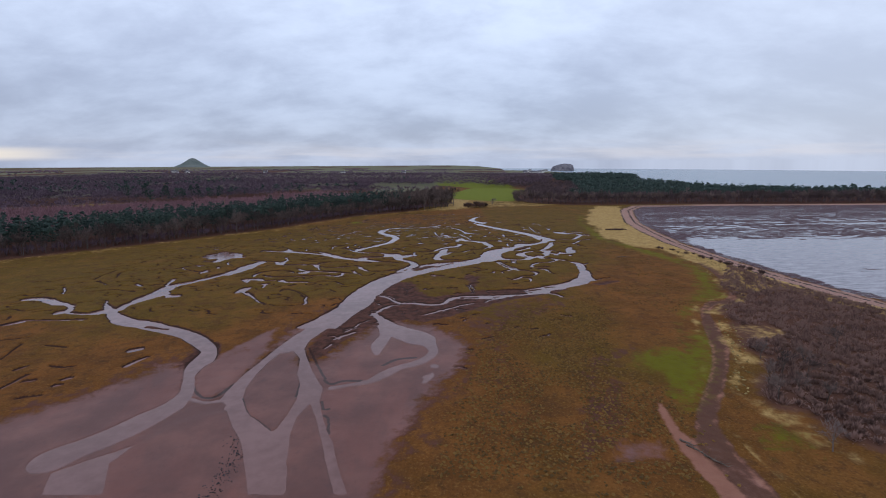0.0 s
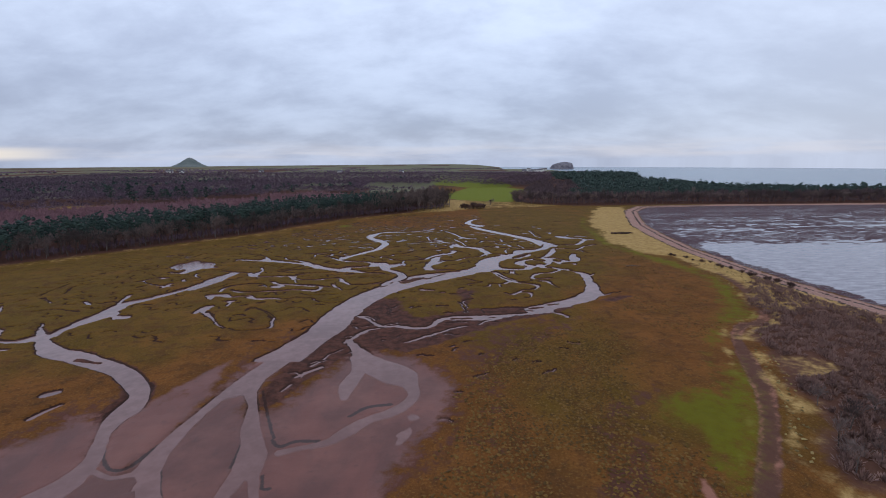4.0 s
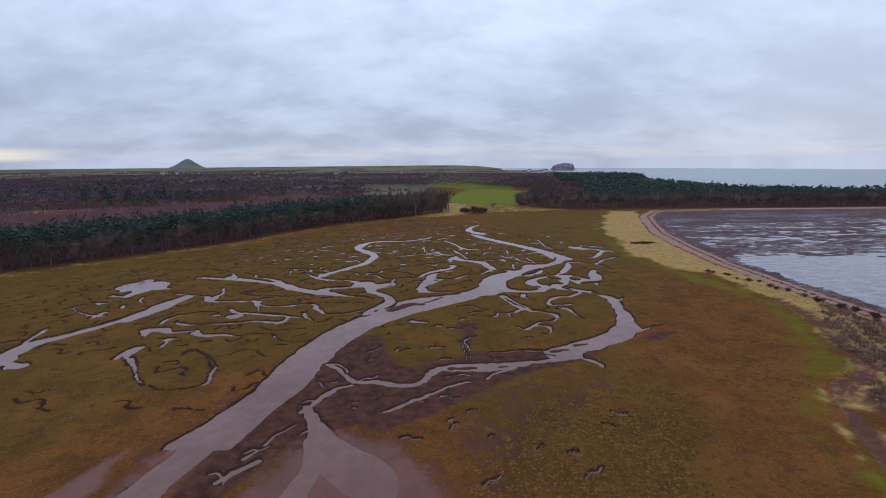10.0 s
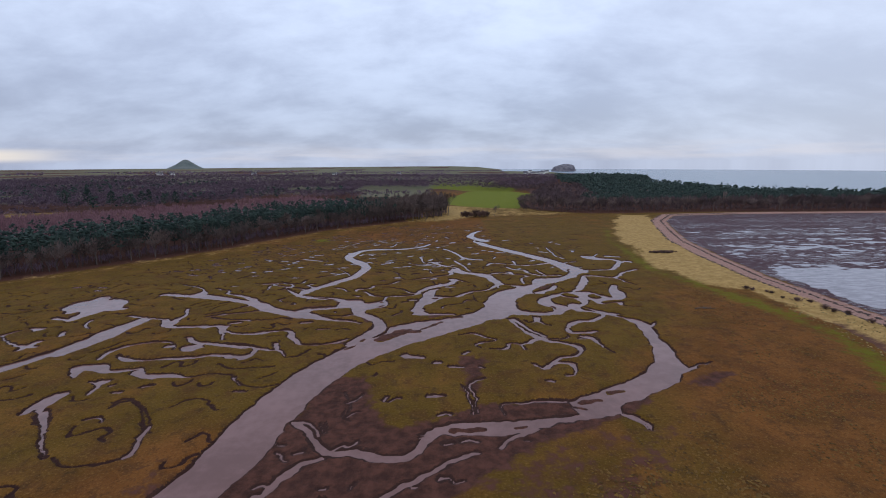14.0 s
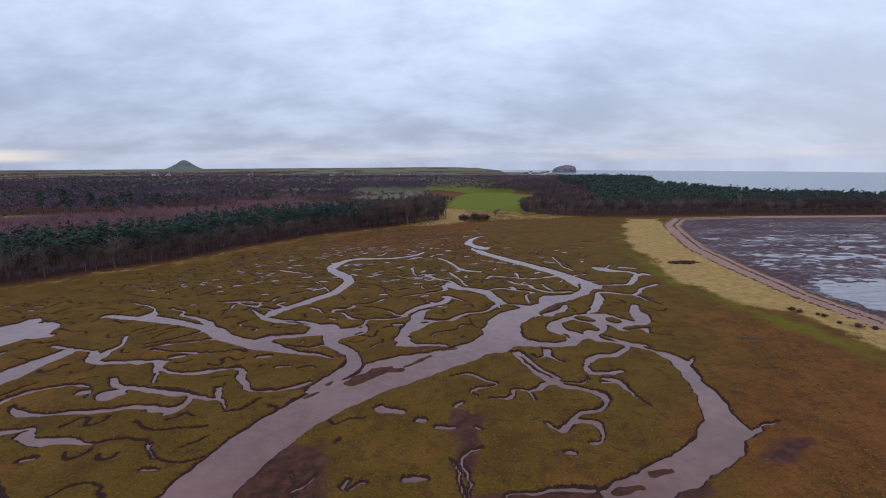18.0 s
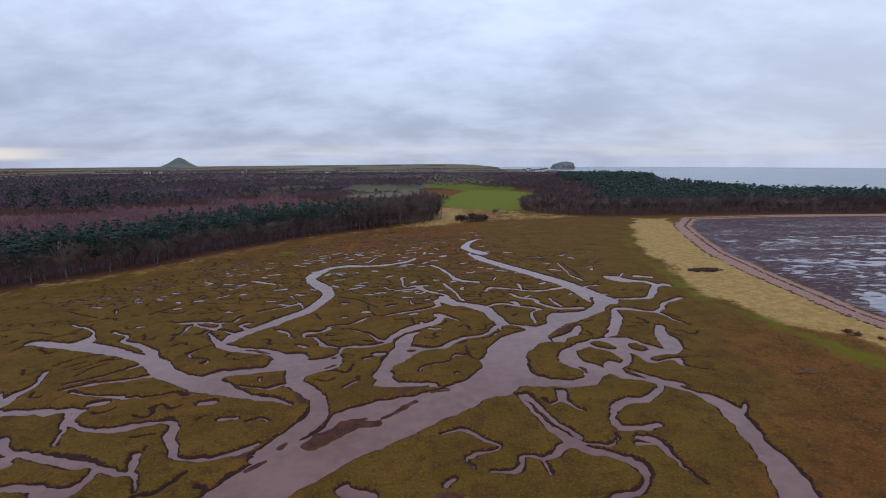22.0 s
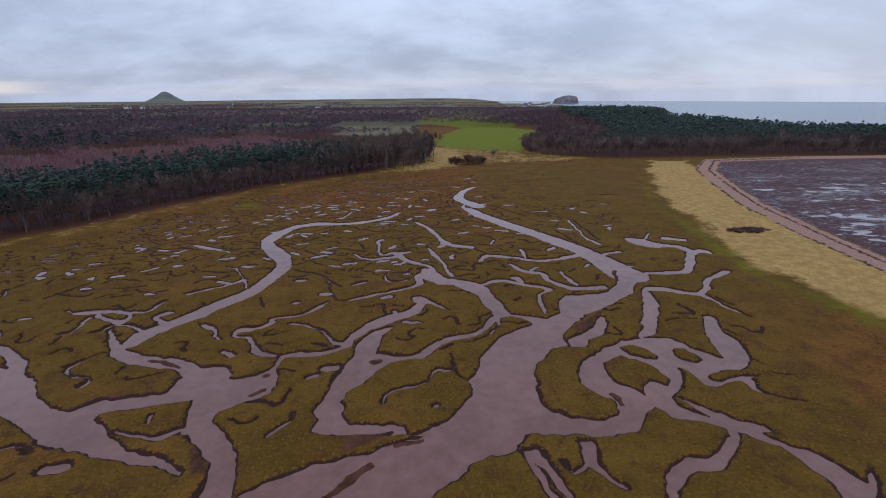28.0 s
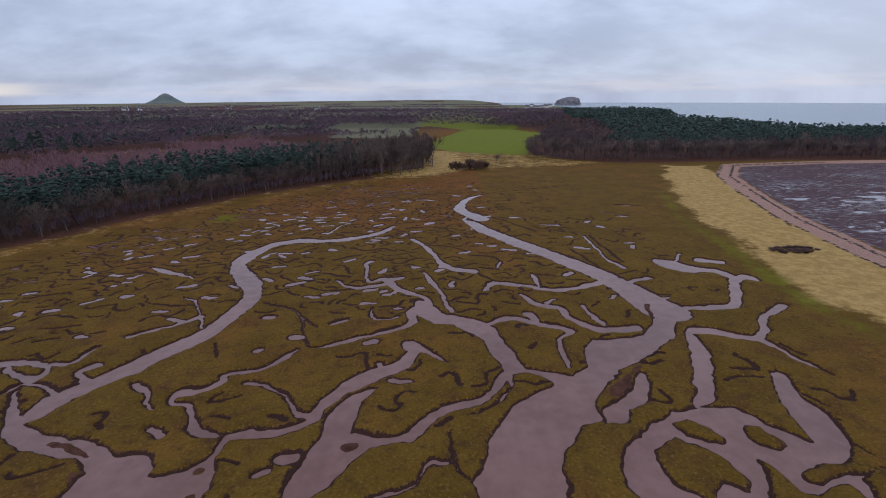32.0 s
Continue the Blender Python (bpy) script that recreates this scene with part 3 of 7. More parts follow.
channel((-53.9, 178.2, 1), (-48.8, 177, 0.7), (-45.3, 176.8, 1.3), (-43.6, 176.1, 1.1), (-41, 176.4, 0.7), (-38.2, 177, 0.7), (-36.1, 177.7, 0.5), (-34, 176.9, 0.3))
channel((-79.3, 211.8, 0.8), (-72.3, 208.3, 1.1), (-68.6, 204.3, 1.1), (-68.2, 201, 5.2))
channel((-78.7, 200.5, 3.1), (-70.9, 199, 3.5), (-66, 198.3, 5.1), (-58.7, 195.6, 3.8), (-51, 192, 3.4), (-46.5, 189.7, 4.8), (-42.4, 185.6, 4.4), (-37.5, 182.7, 4), (-32.7, 180.5, 5.3), (-29.4, 179.1, 4.6), (-24.8, 176.7, 2.3), (-20.1, 175.1, 1.5), (-15.9, 173.7, 0.7))
channel((-65.7, 206.6, 0.9), (-60.6, 203.5, 1), (-59.8, 200.7, 1.4), (-54.6, 198, 2.1), (-50, 194.2, 2.6), (-47, 189.7, 3.2))
channel((-48.7, 188.7, 1.5), (-51.3, 185.8, 1), (-53.8, 183.2, 1), (-56.9, 180.7, 0.9))
channel((-33.1, 181.2, 5.3), (-31.9, 184, 3.8), (-28.8, 185.2, 3), (-23.8, 186.4, 3), (-21.3, 190, 8.1))
channel((-18.9, 185.9, 3.6), (-17.5, 181.3, 3.3), (-14.5, 177.9, 3.6), (-11.9, 174.9, 3.4), (-10.8, 171.4, 3.5), (-11.1, 168.4, 4), (-12.7, 165.6, 4.2), (-14.2, 162.6, 4.1), (-15.8, 160.3, 3))
channel((-26.3, 179.9, 0.6), (-21.6, 178.9, 1), (-19.1, 180.2, 1.1))
channel((-29.6, 174.2, 2.1), (-28.1, 174.3, 1.8))
channel((-24.8, 169.5, 1.3), (-22.6, 169.7, 1.3))
channel((-47.5, 174.4, 1.7), (-45.8, 174.8, 2))
channel((21.2, 175.5, 1.7), (23.2, 169.9, 1.3), (24.6, 166.7, 1.3), (26.5, 163.6, 1.4))
channel((27.3, 176.8, 1.7), (27.1, 174.6, 1.8), (28, 172, 1), (29.4, 170.4, 0.5))
channel((27, 174.1, 0.8), (25, 172.5, 0.7), (24.1, 173.9, 0.4))
channel((26.8, 162.6, 0.8), (29.3, 162, 0.7), (31.7, 163, 0.5), (32, 164.5, 0.3))
channel((44.5, 177.6, 1.5), (40.7, 174, 1.9), (36.2, 173.1, 2.3), (33.4, 169.5, 1.2), (32.9, 166.1, 1.9), (36.1, 165.5, 1.6), (38.7, 166.5, 1.1))
channel((34.8, 163.4, 1.4), (36.7, 162.6, 1.6), (37.2, 159.6, 0.9), (37.4, 157.3, 0.8), (38, 155.7, 0.5))
channel((33.9, 162.1, 1), (36.5, 162.1, 1))
channel((13.4, 131.2, 0.4), (13.3, 134.6, 0.5), (16.2, 134.9, 0.7), (20.7, 135.3, 1), (23.7, 135.1, 1))
channel((31, 131.5, 0.5), (32.6, 130.4, 0.6), (33.9, 128.8, 0.6), (33.2, 126.9, 0.3))
channel((9.2, 131.8, 0.6), (9.1, 135.3, 0.4), (9.6, 137.1, 0.6), (8.6, 139.9, 0.7), (9.2, 142.1, 0.7), (11.4, 143.6, 0.5))
channel((5.5, 148.7, 1.4), (7.7, 148.3, 1.1))
channel((10.9, 148.6, 0.9), (11.7, 147.7, 0.6))
channel((20.3, 175.4, 1.2), (21.7, 169.1, 1.2), (23.7, 164.9, 1.8), (25.4, 162.3, 2.6), (26.6, 161, 2.2), (30, 159.7, 1.9), (32.3, 157.4, 1.8), (32.1, 155.2, 1), (30, 153.1, 1.2), (26.9, 152.2, 1.2), (25.2, 150.2, 1.4), (23.9, 148.1, 1.4), (22.5, 147.5, 1.1), (21.5, 149.4, 0.6))
channel((25.3, 149.9, 1.5), (28.4, 149.3, 1.8), (28.4, 146.6, 0.9), (27.8, 144.6, 0.8), (26, 144.4, 0.8))
channel((8.1, 164.9, 0.7), (10.6, 166, 1.1), (13.2, 163.8, 1.1), (15.7, 161.9, 0.6), (12.3, 160.3, 1), (11, 158.9, 0.5), (12.1, 157.5, 0.7))
channel((14.1, 157, 0.9), (17.1, 157, 1.1), (18, 159.7, 1.1), (20.5, 159.2, 0.9), (22.2, 159.9, 1.5), (24.1, 161.5, 1.7))
channel((20.4, 158.7, 0.8), (21, 156.4, 0.7))
channel((-2.7, 153.7, 2.7), (-0.3, 153, 1.9))
channel((2.3, 137.5, 1.3), (3.9, 137.2, 0.8))
channel((22.6, 142.6, 1.3), (23.3, 142.3, 1))
channel((8.4, 154.5, 0.9), (9.5, 155.6, 0.8))
channel((52.1, 148.3, 0.7), (55, 149.4, 0.5))
channel((-18.2, 130, 1), (-16.1, 129.8, 0.8), (-14.5, 128, 0.7), (-13.6, 126.2, 0.8))
channel((-64.2, 186.4, 1.1), (-61.7, 180.6, 1.2), (-62.5, 177.2, 2.5), (-61.6, 173.9, 2.6))
channel((-52.8, 165.1, 1.5), (-49.6, 162.4, 1.7), (-44.6, 161.1, 1.6), (-39.7, 159.8, 2), (-35.5, 158.6, 1.2), (-34.9, 155.3, 1.8), (-35.8, 153.2, 2))
channel((-35.5, 158.6, 1.7), (-31.6, 157.8, 1.2), (-29.2, 156.9, 1), (-27.5, 154.1, 0.5))
channel((-62, 155.3, 0.5), (-59.6, 153.7, 1.8), (-55.4, 153.2, 1.2), (-50.9, 153.5, 1.3), (-47.3, 153.8, 1.8), (-43.1, 155, 1.8), (-39.1, 154.9, 1.9), (-35.6, 153.6, 1.3))
channel((-64.3, 147.2, 2.4), (-64.1, 149, 2.5), (-62.2, 149.5, 1.5), (-59.2, 148, 2), (-57.3, 148, 2), (-54.9, 148.8, 1.7), (-53, 149.3, 1.2), (-51, 146.2, 1.3), (-48.2, 145.3, 1.6), (-45.7, 146.1, 1.7), (-41.7, 145.2, 0.7))
channel((-34.7, 145.9, 0.5), (-33, 143.9, 0.6), (-31.3, 141.9, 0.4))
channel((-58.6, 143.9, 0.9), (-56.9, 143.4, 0.8), (-55.9, 140.8, 1), (-55.8, 139, 0.9))
channel((-53.9, 142.3, 1.2), (-53.6, 142.7, 0.8))
channel((-51.8, 139.8, 1), (-50.8, 140.1, 1))
channel((-48.1, 141.7, 0.9), (-47.2, 142.2, 0.9))
channel((-31.4, 139.8, 1), (-29.6, 139.5, 0.6))
channel((-48.9, 158.8, 3.9), (-47.8, 159.5, 2.8))
channel((-74.4, 156, 2.8), (-72.4, 161.6, 2.4), (-70.8, 166.2, 2.2), (-71.2, 172.5, 3.4), (-70, 176.7, 3.5))
channel((-64.5, 153.7, 1), (-65.2, 158, 1.6), (-61.7, 161.4, 1.6), (-57.2, 162.6, 1.2), (-53.6, 161.3, 0.6), (-51.8, 157.8, 0.5))
channel((-88.9, 177.7, 2.7), (-88.8, 181.2, 4.3), (-88.7, 185, 6.5), (-89.6, 191.1, 12.1), (-84.8, 186.8, 4.5), (-82.1, 186.8, 3.2))
channel((-94.4, 179.6, 1.9), (-88.9, 177.7, 1.9))
channel((-79.5, 171.2, 0.5), (-82.8, 174.3, 1.1), (-83.8, 177.6, 1.3))
channel((-82.6, 167, 1.7), (-84.1, 169.8, 1.2))
channel((-76.3, 181, 1.3), (-71.1, 179.1, 1.6), (-66.6, 177.9, 1.1))
channel((-46.3, 136, 0.4), (-43.8, 134.6, 0.4))
channel((-41.3, 130.3, 0.3), (-39, 127.4, 0.3))
channel((-12.8, 127.1, 0.4), (-13.4, 130, 0.4))
channel((-11.4, 133.8, 0.3), (-11.3, 132.1, 0.3), (-10, 129.9, 0.3))
channel((-9.4, 138.1, 0.5), (-10.1, 136.2, 0.5), (-11.5, 135.6, 0.5))
channel((-8.3, 144.7, 0.5), (-8.1, 145.8, 0.5))
channel((-16.9, 143.2, 0.9), (-15.4, 145.6, 0.7))
channel((-18, 129.7, 1.4), (-15.7, 128, 1.2), (-14.1, 125.2, 1.1), (-11.3, 122.6, 1.4), (-7.8, 122.5, 1.9), (-5, 121.1, 2.1), (-1.6, 121.1, 1.9), (0.5, 123.2, 1.8), (2.7, 126.7, 2.4), (5.5, 128.1, 2.2), (10.2, 128.8, 2), (14.9, 128.3, 2.7), (18.8, 128.6, 2.3))
channel((11.5, 122.9, 0.9), (13.1, 125.1, 1.1), (17.6, 127.2, 1))
channel((-5.5, 112.4, 1), (-3.4, 113.6, 1.2), (-1.2, 115.6, 1.2), (1.9, 117.9, 1.2), (5.3, 120.6, 1), (8.4, 122.1, 0.9))
channel((-18.4, 112.7, 1.2), (-16.9, 115.2, 1.5), (-15.7, 118, 1.5), (-14.2, 120.2, 1.2), (-12, 121.5, 1))
channel((-20.7, 104.2, 0.9), (-20.2, 106.1, 0.8), (-19.1, 107.6, 0.7), (-17.9, 109.2, 0.5))
channel((-14.3, 130, 0.4), (-13.2, 127, 0.4))
channel((-12.5, 138.9, 0.5), (-10.8, 135.2, 0.4), (-10.7, 131.9, 0.4))
channel((7.4, 140.8, 0.6), (8.3, 137.1, 0.6), (8.5, 131.5, 0.5))
channel((2.4, 150.2, 1.3), (3.1, 150.2, 1.3))
channel((-3.3, 154, 2.5), (-0.1, 152.9, 1.9))
channel((1.5, 137.3, 1.4), (3.1, 137.2, 1.2))
channel((31.1, 131.3, 1), (33.1, 128.8, 0.9), (33.3, 126.8, 0.5))
channel((7.7, 112.2, 0.6), (8.9, 112.8, 0.5))
channel((10.3, 105, 0.6), (11, 105.7, 0.5))
channel((-10.3, 113.8, 0.6), (-9.8, 113.8, 0.6))
channel((0, 115.6, 0.7), (0.5, 115.6, 0.7))
channel((-7.4, 115, 0.4), (-6.9, 116.4, 0.4))
channel((15.3, 124.5, 0.7), (15.8, 124.5, 0.7))
channel((-60.1, 139.7, 2.3), (-60.3, 137.2, 1.8), (-59.3, 133.2, 0.9), (-54.9, 129, 0.7), (-51.3, 124.4, 0.7), (-48.4, 121.8, 0.4))
channel((-38.8, 126.7, 0.6), (-37.9, 123.2, 1.2), (-38.3, 121.6, 0.9))
channel((-63.1, 145.6, 0.8), (-65.6, 150.1, 2.5), (-61.7, 150.6, 2.1), (-58.5, 148.3, 0.9))
channel((-56.9, 144, 2.2), (-56.2, 144, 2.2))
channel((-52.7, 147.6, 3), (-50.5, 146.6, 1.6), (-45.2, 146.5, 1.2))
channel((-31.8, 161, 1.3), (-30, 157.3, 1))
channel((-49.8, 159.7, 3.4), (-48.2, 160.4, 2.6))
channel((-54.5, 159.9, 2.2), (-53.7, 159.9, 2.2))
channel((-39, 154.1, 1.8), (-35.4, 154.6, 1.8))
channel((-33.7, 145.3, 0.4), (-31.8, 141.9, 0.4))
channel((-49.2, 172.1, 1.1), (-44.1, 163.4, 0.7))
channel((-65.3, 177.5, 2), (-61.2, 172.6, 2.1), (-52.2, 172.2, 2.3))
channel((-38.8, 113.7, 0.5), (-37.7, 113.8, 0.5))
channel((-85.5, 117.4, 2.4), (-86.6, 120.9, 2.8), (-86, 126.8, 4), (-85.3, 133.5, 4.8), (-85.1, 141.9, 5.3), (-81.7, 146.9, 4.2), (-78.2, 153, 4.2), (-75, 160.7, 4), (-73.1, 169.6, 5), (-71.3, 178.2, 3.2))
channel((-84.1, 137.9, 1), (-88.2, 144.1, 1.5), (-89.7, 150.9, 1.7))
channel((-58.7, 133.4, 1.1), (-53.8, 128.2, 1))
channel((-61.3, 133.5, 1.4), (-61.5, 137.2, 2.7), (-61.2, 139.1, 1.9))
channel((-38.8, 126.2, 1.1), (-39.5, 129.4, 0.8))
channel((-79.1, 130.5, 4), (-77.8, 130.5, 3.4))
channel((-98.4, 144.4, 1.4), (-95.2, 142.2, 1.4))
channel((-65.9, 150.1, 2.5), (-60.8, 149, 2.1))
channel((-22.9, 96, 0.6), (-22.9, 98.4, 0.9))
channel((-22.5, 101, 1), (-21.2, 102.8, 0.7))
channel((29.6, 111.5, 1), (31.3, 110.5, 1.2))
channel((27.1, 108.4, 0.7), (28.5, 107.9, 0.7))
channel((32.3, 130.8, 1.2), (33.9, 128.7, 0.9), (33.6, 126.7, 0.5))
channel((-92, 122.2, 1.6), (-86.3, 115.8, 2.9), (-78.8, 109.3, 5.2), (-71.6, 106.4, 5.5), (-64.4, 103, 4.8), (-58.3, 99.8, 4.5), (-52.1, 94.7, 4.4), (-48.4, 90.3, 3.7), (-47.2, 85.7, 5.1), (-47.2, 82.6, 3.9), (-46.2, 78.8, 2.5), (-44, 74.5, 2.1))
channel((-118.7, 128.4, 4.1), (-112.4, 127.3, 2.7), (-107.2, 124.8, 2.3), (-101.5, 121.5, 1.3), (-98.5, 117.3, 1.9), (-99.6, 116.1, 4.4))
channel((-88.5, 115, 2.5), (-93.7, 114.8, 1.6))
channel((-64.4, 90.6, 2.5), (-63.5, 91.3, 2.5))
channel((-60.6, 82.9, 1.3), (-60.2, 84.9, 1.4), (-59.2, 87.1, 1.3))
channel((-68, 77.7, 1.5), (-67.6, 78.2, 1.5))
channel((-67.6, 75.3, 1.3), (-66.9, 75.6, 0.9))
channel((-45.6, 77, 1.9), (-43.6, 72.9, 2.8), (-43.3, 68.5, 4.4), (-44.9, 64.7, 5.7), (-46.9, 60.7, 5.8), (-49.2, 57.7, 5.6), (-51.2, 55, 6.6))
channel((-17.9, 114.2, 1.7), (-15, 108.5, 3), (-11, 101.9, 6.5), (-5.9, 97.3, 7.9), (-2.9, 93.2, 3.4), (-2.3, 88.3, 2.4), (-4.9, 84.4, 2.8), (-8.6, 82, 2.5), (-11, 79.1, 2.9), (-13.3, 76.5, 2), (-16.6, 75.2, 1.4), (-19.3, 74.1, 1.7))
channel((-15.1, 105.1, 1.3), (-13, 98.9, 2.8), (-13.8, 93.4, 3.7), (-13.5, 88.5, 1.5))
channel((-23.9, 96.3, 1), (-22.2, 98.5, 1.3), (-20.3, 100.5, 1.3))
channel((-24.7, 91.1, 0.7), (-23.8, 93.6, 0.8))
channel((-35.8, 70.2, 1.6), (-38.6, 69.4, 1.1), (-41.8, 70.6, 1.1))
channel((-8, 95.4, 1.5), (-4.7, 97.3, 1.6))
mudbar((33.3, 185.3, 1.1), (33.6, 183.2, 0.7))
mudbar((-31.6, 195.2, 1), (-29, 194.6, 1), (-26.2, 193, 0.8))
mudbar((1.5, 193.9, 1.8), (2.2, 194.3, 1.6))
mudbar((-13.3, 186.5, 0.8), (-12.1, 187.5, 0.8))
mudbar((-13.1, 190.7, 0.8), (-12.7, 190.7, 0.8))
mudbar((33.9, 202.3, 1.2), (37.3, 206.2, 0.8), (40, 208.7, 0.5))
mudbar((49.3, 228.7, 0.9), (47.9, 223.3, 0.6))
mudbar((-6.2, 167.6, 3.1), (-3.6, 169, 1.2))
mudbar((-9.7, 162.9, 2.1), (-7.6, 164.9, 2.4), (-5.2, 166.5, 1.6))
mudbar((-0.7, 169.3, 0.9), (2, 172.2, 1.6), (3.8, 174, 1.2))
mudbar((-14, 162.1, 1), (-13.4, 163, 1))
mudbar((-14.8, 159.4, 1), (-16.5, 157.8, 1))
mudbar((-18.8, 159.9, 1), (-17.1, 160.3, 1))
mudbar((-15.7, 176.4, 1.1), (-13.9, 173.5, 1.2))
mudbar((1.5, 176.7, 1.8), (5.6, 179.1, 0.9))
mudbar((6.5, 176.6, 0.7), (9, 177.8, 0.7))
mudbar((31.6, 138.1, 1.2), (34.3, 138.8, 1))
mudbar((25.9, 135, 1.1), (29.2, 136, 1.1))
mudbar((24.7, 133.6, 0.7), (26.2, 132.9, 0.7))
mudbar((14.6, 127.8, 1.1), (16.3, 128.1, 0.9))
mudbar((5, 127.3, 1.1), (9.6, 127.5, 1.3))
mudbar((19.5, 127.8, 0.7), (21, 128.3, 0.7))
mudbar((-8.9, 165, 2), (-4.8, 167, 2.1), (-1.4, 168.2, 1.7))
mudbar((-70.1, 105, 1.5), (-64.6, 103.3, 1.2))
runnel((-25.2, 79.9, 0.3), (-25.1, 75.8, 0.3), (-24.5, 71.1, 0.3))
runnel((-33.1, 70.5, 0.2), (-30.6, 66.3, 0.2), (-27.3, 63.2, 0.2), (-25.2, 61.3, 0.2))
runnel((-25.2, 61.3, 0.2), (-23.5, 58.9, 0.2), (-22.1, 58.1, 0.2))
runnel((-27.9, 91.2, 0.3), (-24.7, 84.3, 0.3), (-21.2, 77.5, 0.3))
runnel((-21.3, 77, 0.3), (-19.7, 75.4, 0.5), (-17.8, 76.6, 0.5), (-14.7, 76.7, 0.5))
runnel((-19.7, 69.5, 0.2), (-18.9, 67.2, 0.2), (-18, 67.1, 0.4))
runnel((-18.4, 65.3, 0.2), (-17.4, 64.3, 0.2), (-16.5, 60.3, 0.2))
runnel((-24.1, 117.9, 0.8), (-31.5, 98.7, 0.7), (-34.7, 89.6, 0.5), (-36, 79.2, 0.4), (-37.5, 71.7, 0.5), (-39.5, 70.8, 0.4), (-42, 72.8, 0.2), (-44.9, 77, 0.2))
runnel((-11.6, 83, 0.5), (-9.1, 85.7, 0.6), (-5.6, 86.5, 0.7))
runnel((-47.4, 82.6, 0.5), (-47.3, 91.5, 0.4), (-48.7, 94.1, 0.3))
runnel((-74.9, 83.1, 0.5), (-72.1, 82.6, 0.6), (-70.4, 83, 0.7))
runnel((-84.6, 93.5, 0.6), (-79, 92.1, 0.6))
runnel((-49.4, 136.3, 0.8), (-48, 137.4, 0.6), (-44.5, 135, 0.3), (-41.1, 130.6, 0.3), (-39, 127.7, 0.2))
runnel((-47.5, 121.8, 0.3), (-44.4, 119.8, 0.4), (-40.4, 120.1, 0.5), (-38.5, 121.3, 0.6))
runnel((-33.7, 113, 0.3), (-37.2, 113.7, 0.4), (-38.3, 113.1, 0.5))
runnel((-48.9, 134.3, 0.4), (-48.6, 136.1, 0.5), (-46.8, 136.7, 0.5))
runnel((-39.4, 134.7, 0.4), (-38.4, 136.6, 0.5), (-35.7, 137.2, 0.3), (-33.4, 135.3, 0.2), (-31, 133.7, 0.2))
runnel((-43.7, 134.2, 0.2), (-41.6, 132.5, 0.2), (-38, 127.4, 0.2))
runnel((-31.3, 141.9, 0.4), (-27.5, 140.8, 0.4), (-24.9, 142.3, 0.5))
runnel((-27.1, 153.1, 0.7), (-25.1, 154.1, 0.6), (-23.3, 157.2, 0.6))
runnel((-41.7, 145.2, 0.6), (-38.1, 146.5, 0.6), (-34.9, 146.2, 0.5))
runnel((38, 155.7, 0.5), (38.6, 154, 0.5))
runnel((-39.5, 150.4, 0.4), (-34.8, 148.5, 0.5), (-27.9, 149.3, 0.6))
runnel((-26.7, 146.6, 0.6), (-29.1, 144.2, 0.5))
runnel((63.6, 207.9, 0.6), (64.7, 205.8, 0.6))
runnel((56.2, 193.1, 0.4), (57, 191.4, 0.4))
runnel((53.5, 184.2, 0.3), (56.4, 183, 0.3))
runnel((56, 189.4, 0.3), (58.9, 188.8, 0.3))
runnel((-15.2, 229.7, 0.7), (-20.2, 231.4, 0.8))
runnel((19.8, 245.9, 0.8), (23.2, 240.9, 0.8))
creek((28.0, 328.0, 1.9), (23.3, 322.1, 3.4), (19.0, 305.9, 4.1), (24.9, 291.8, 5.9))
runnel((28.0, 328.0, 2.3), (32.8, 332.1, 1.9), (44.7, 337.0, 2.0), (62.5, 344.3, 2.2), (72.9, 347.5, 2.3))
runnel((17.6, 302.7, 1.7), (14.4, 292.4, 0.9), (7.4, 289.4, 1.3), (-0.9, 287.2, 1.3))
runnel((32.0, 244.1, 0.7), (36.5, 243.0, 2.0))
runnel((-45.0, 235.9, 0.4), (-42.6, 232.7, 0.4), (-38.0, 231.5, 0.7), (-33.1, 231.1, 0.9))
runnel((-68.2, 235.5, 1.4), (-67.4, 237.0, 1.1), (-65.1, 236.9, 0.5))
runnel((-22.1, 245.4, 0.6), (-14.4, 238.9, 0.4), (-7.8, 237.2, 0.6), (-3.6, 238.5, 0.6))
creek((42.5, 284.2, 1.9), (46.4, 283.4, 2.6))
creek((73.0, 308.5, 1.8), (79.9, 306.4, 1.8))
creek((68.2, 292.9, 2.2), (70.4, 292.8, 2.2))
creek((64.5, 297.6, 1.5), (68.0, 297.4, 1.5))
creek((12.7, 297.6, 1.4), (16.2, 295.9, 1.3))
creek((-18.6, 279.0, 1.5), (-17.4, 284.9, 1.1), (-14.8, 289.3, 1.4))
creek((-9.3, 292.4, 1.8), (-7.8, 290.2, 1.0))
creek((-89.2, 188.6, 5.8), (-86.4, 189.5, 3.1), (-82.2, 186.8, 0.5))
creek((-94.1, 193.9, 2.2), (-93.2, 197.2, 2.8))
creek((-84.8, 158.7, 2.0), (-85.0, 163.5, 2.7))
creek((-83.3, 160.7, 2.4), (-88.4, 161.5, 1.3), (-93.0, 164.5, 1.0), (-96.0, 167.2, 0.5))
creek((-94.2, 172.4, 1.2), (-91.4, 171.4, 3.8))
creek((-93.7, 183.8, 3.2), (-94.1, 190.8, 7.2), (-94.9, 197.9, 4.0))
creek((-94.1, 190.8, 11.8), (-89.9, 191.7, 4.2), (-84.2, 189.3, 1.5))
creek((-84.1, 132.9, 5.8), (-85.8, 126.6, 4.7))
creek((-112.7, 148.2, 0.6), (-107.2, 143.6, 0.8))
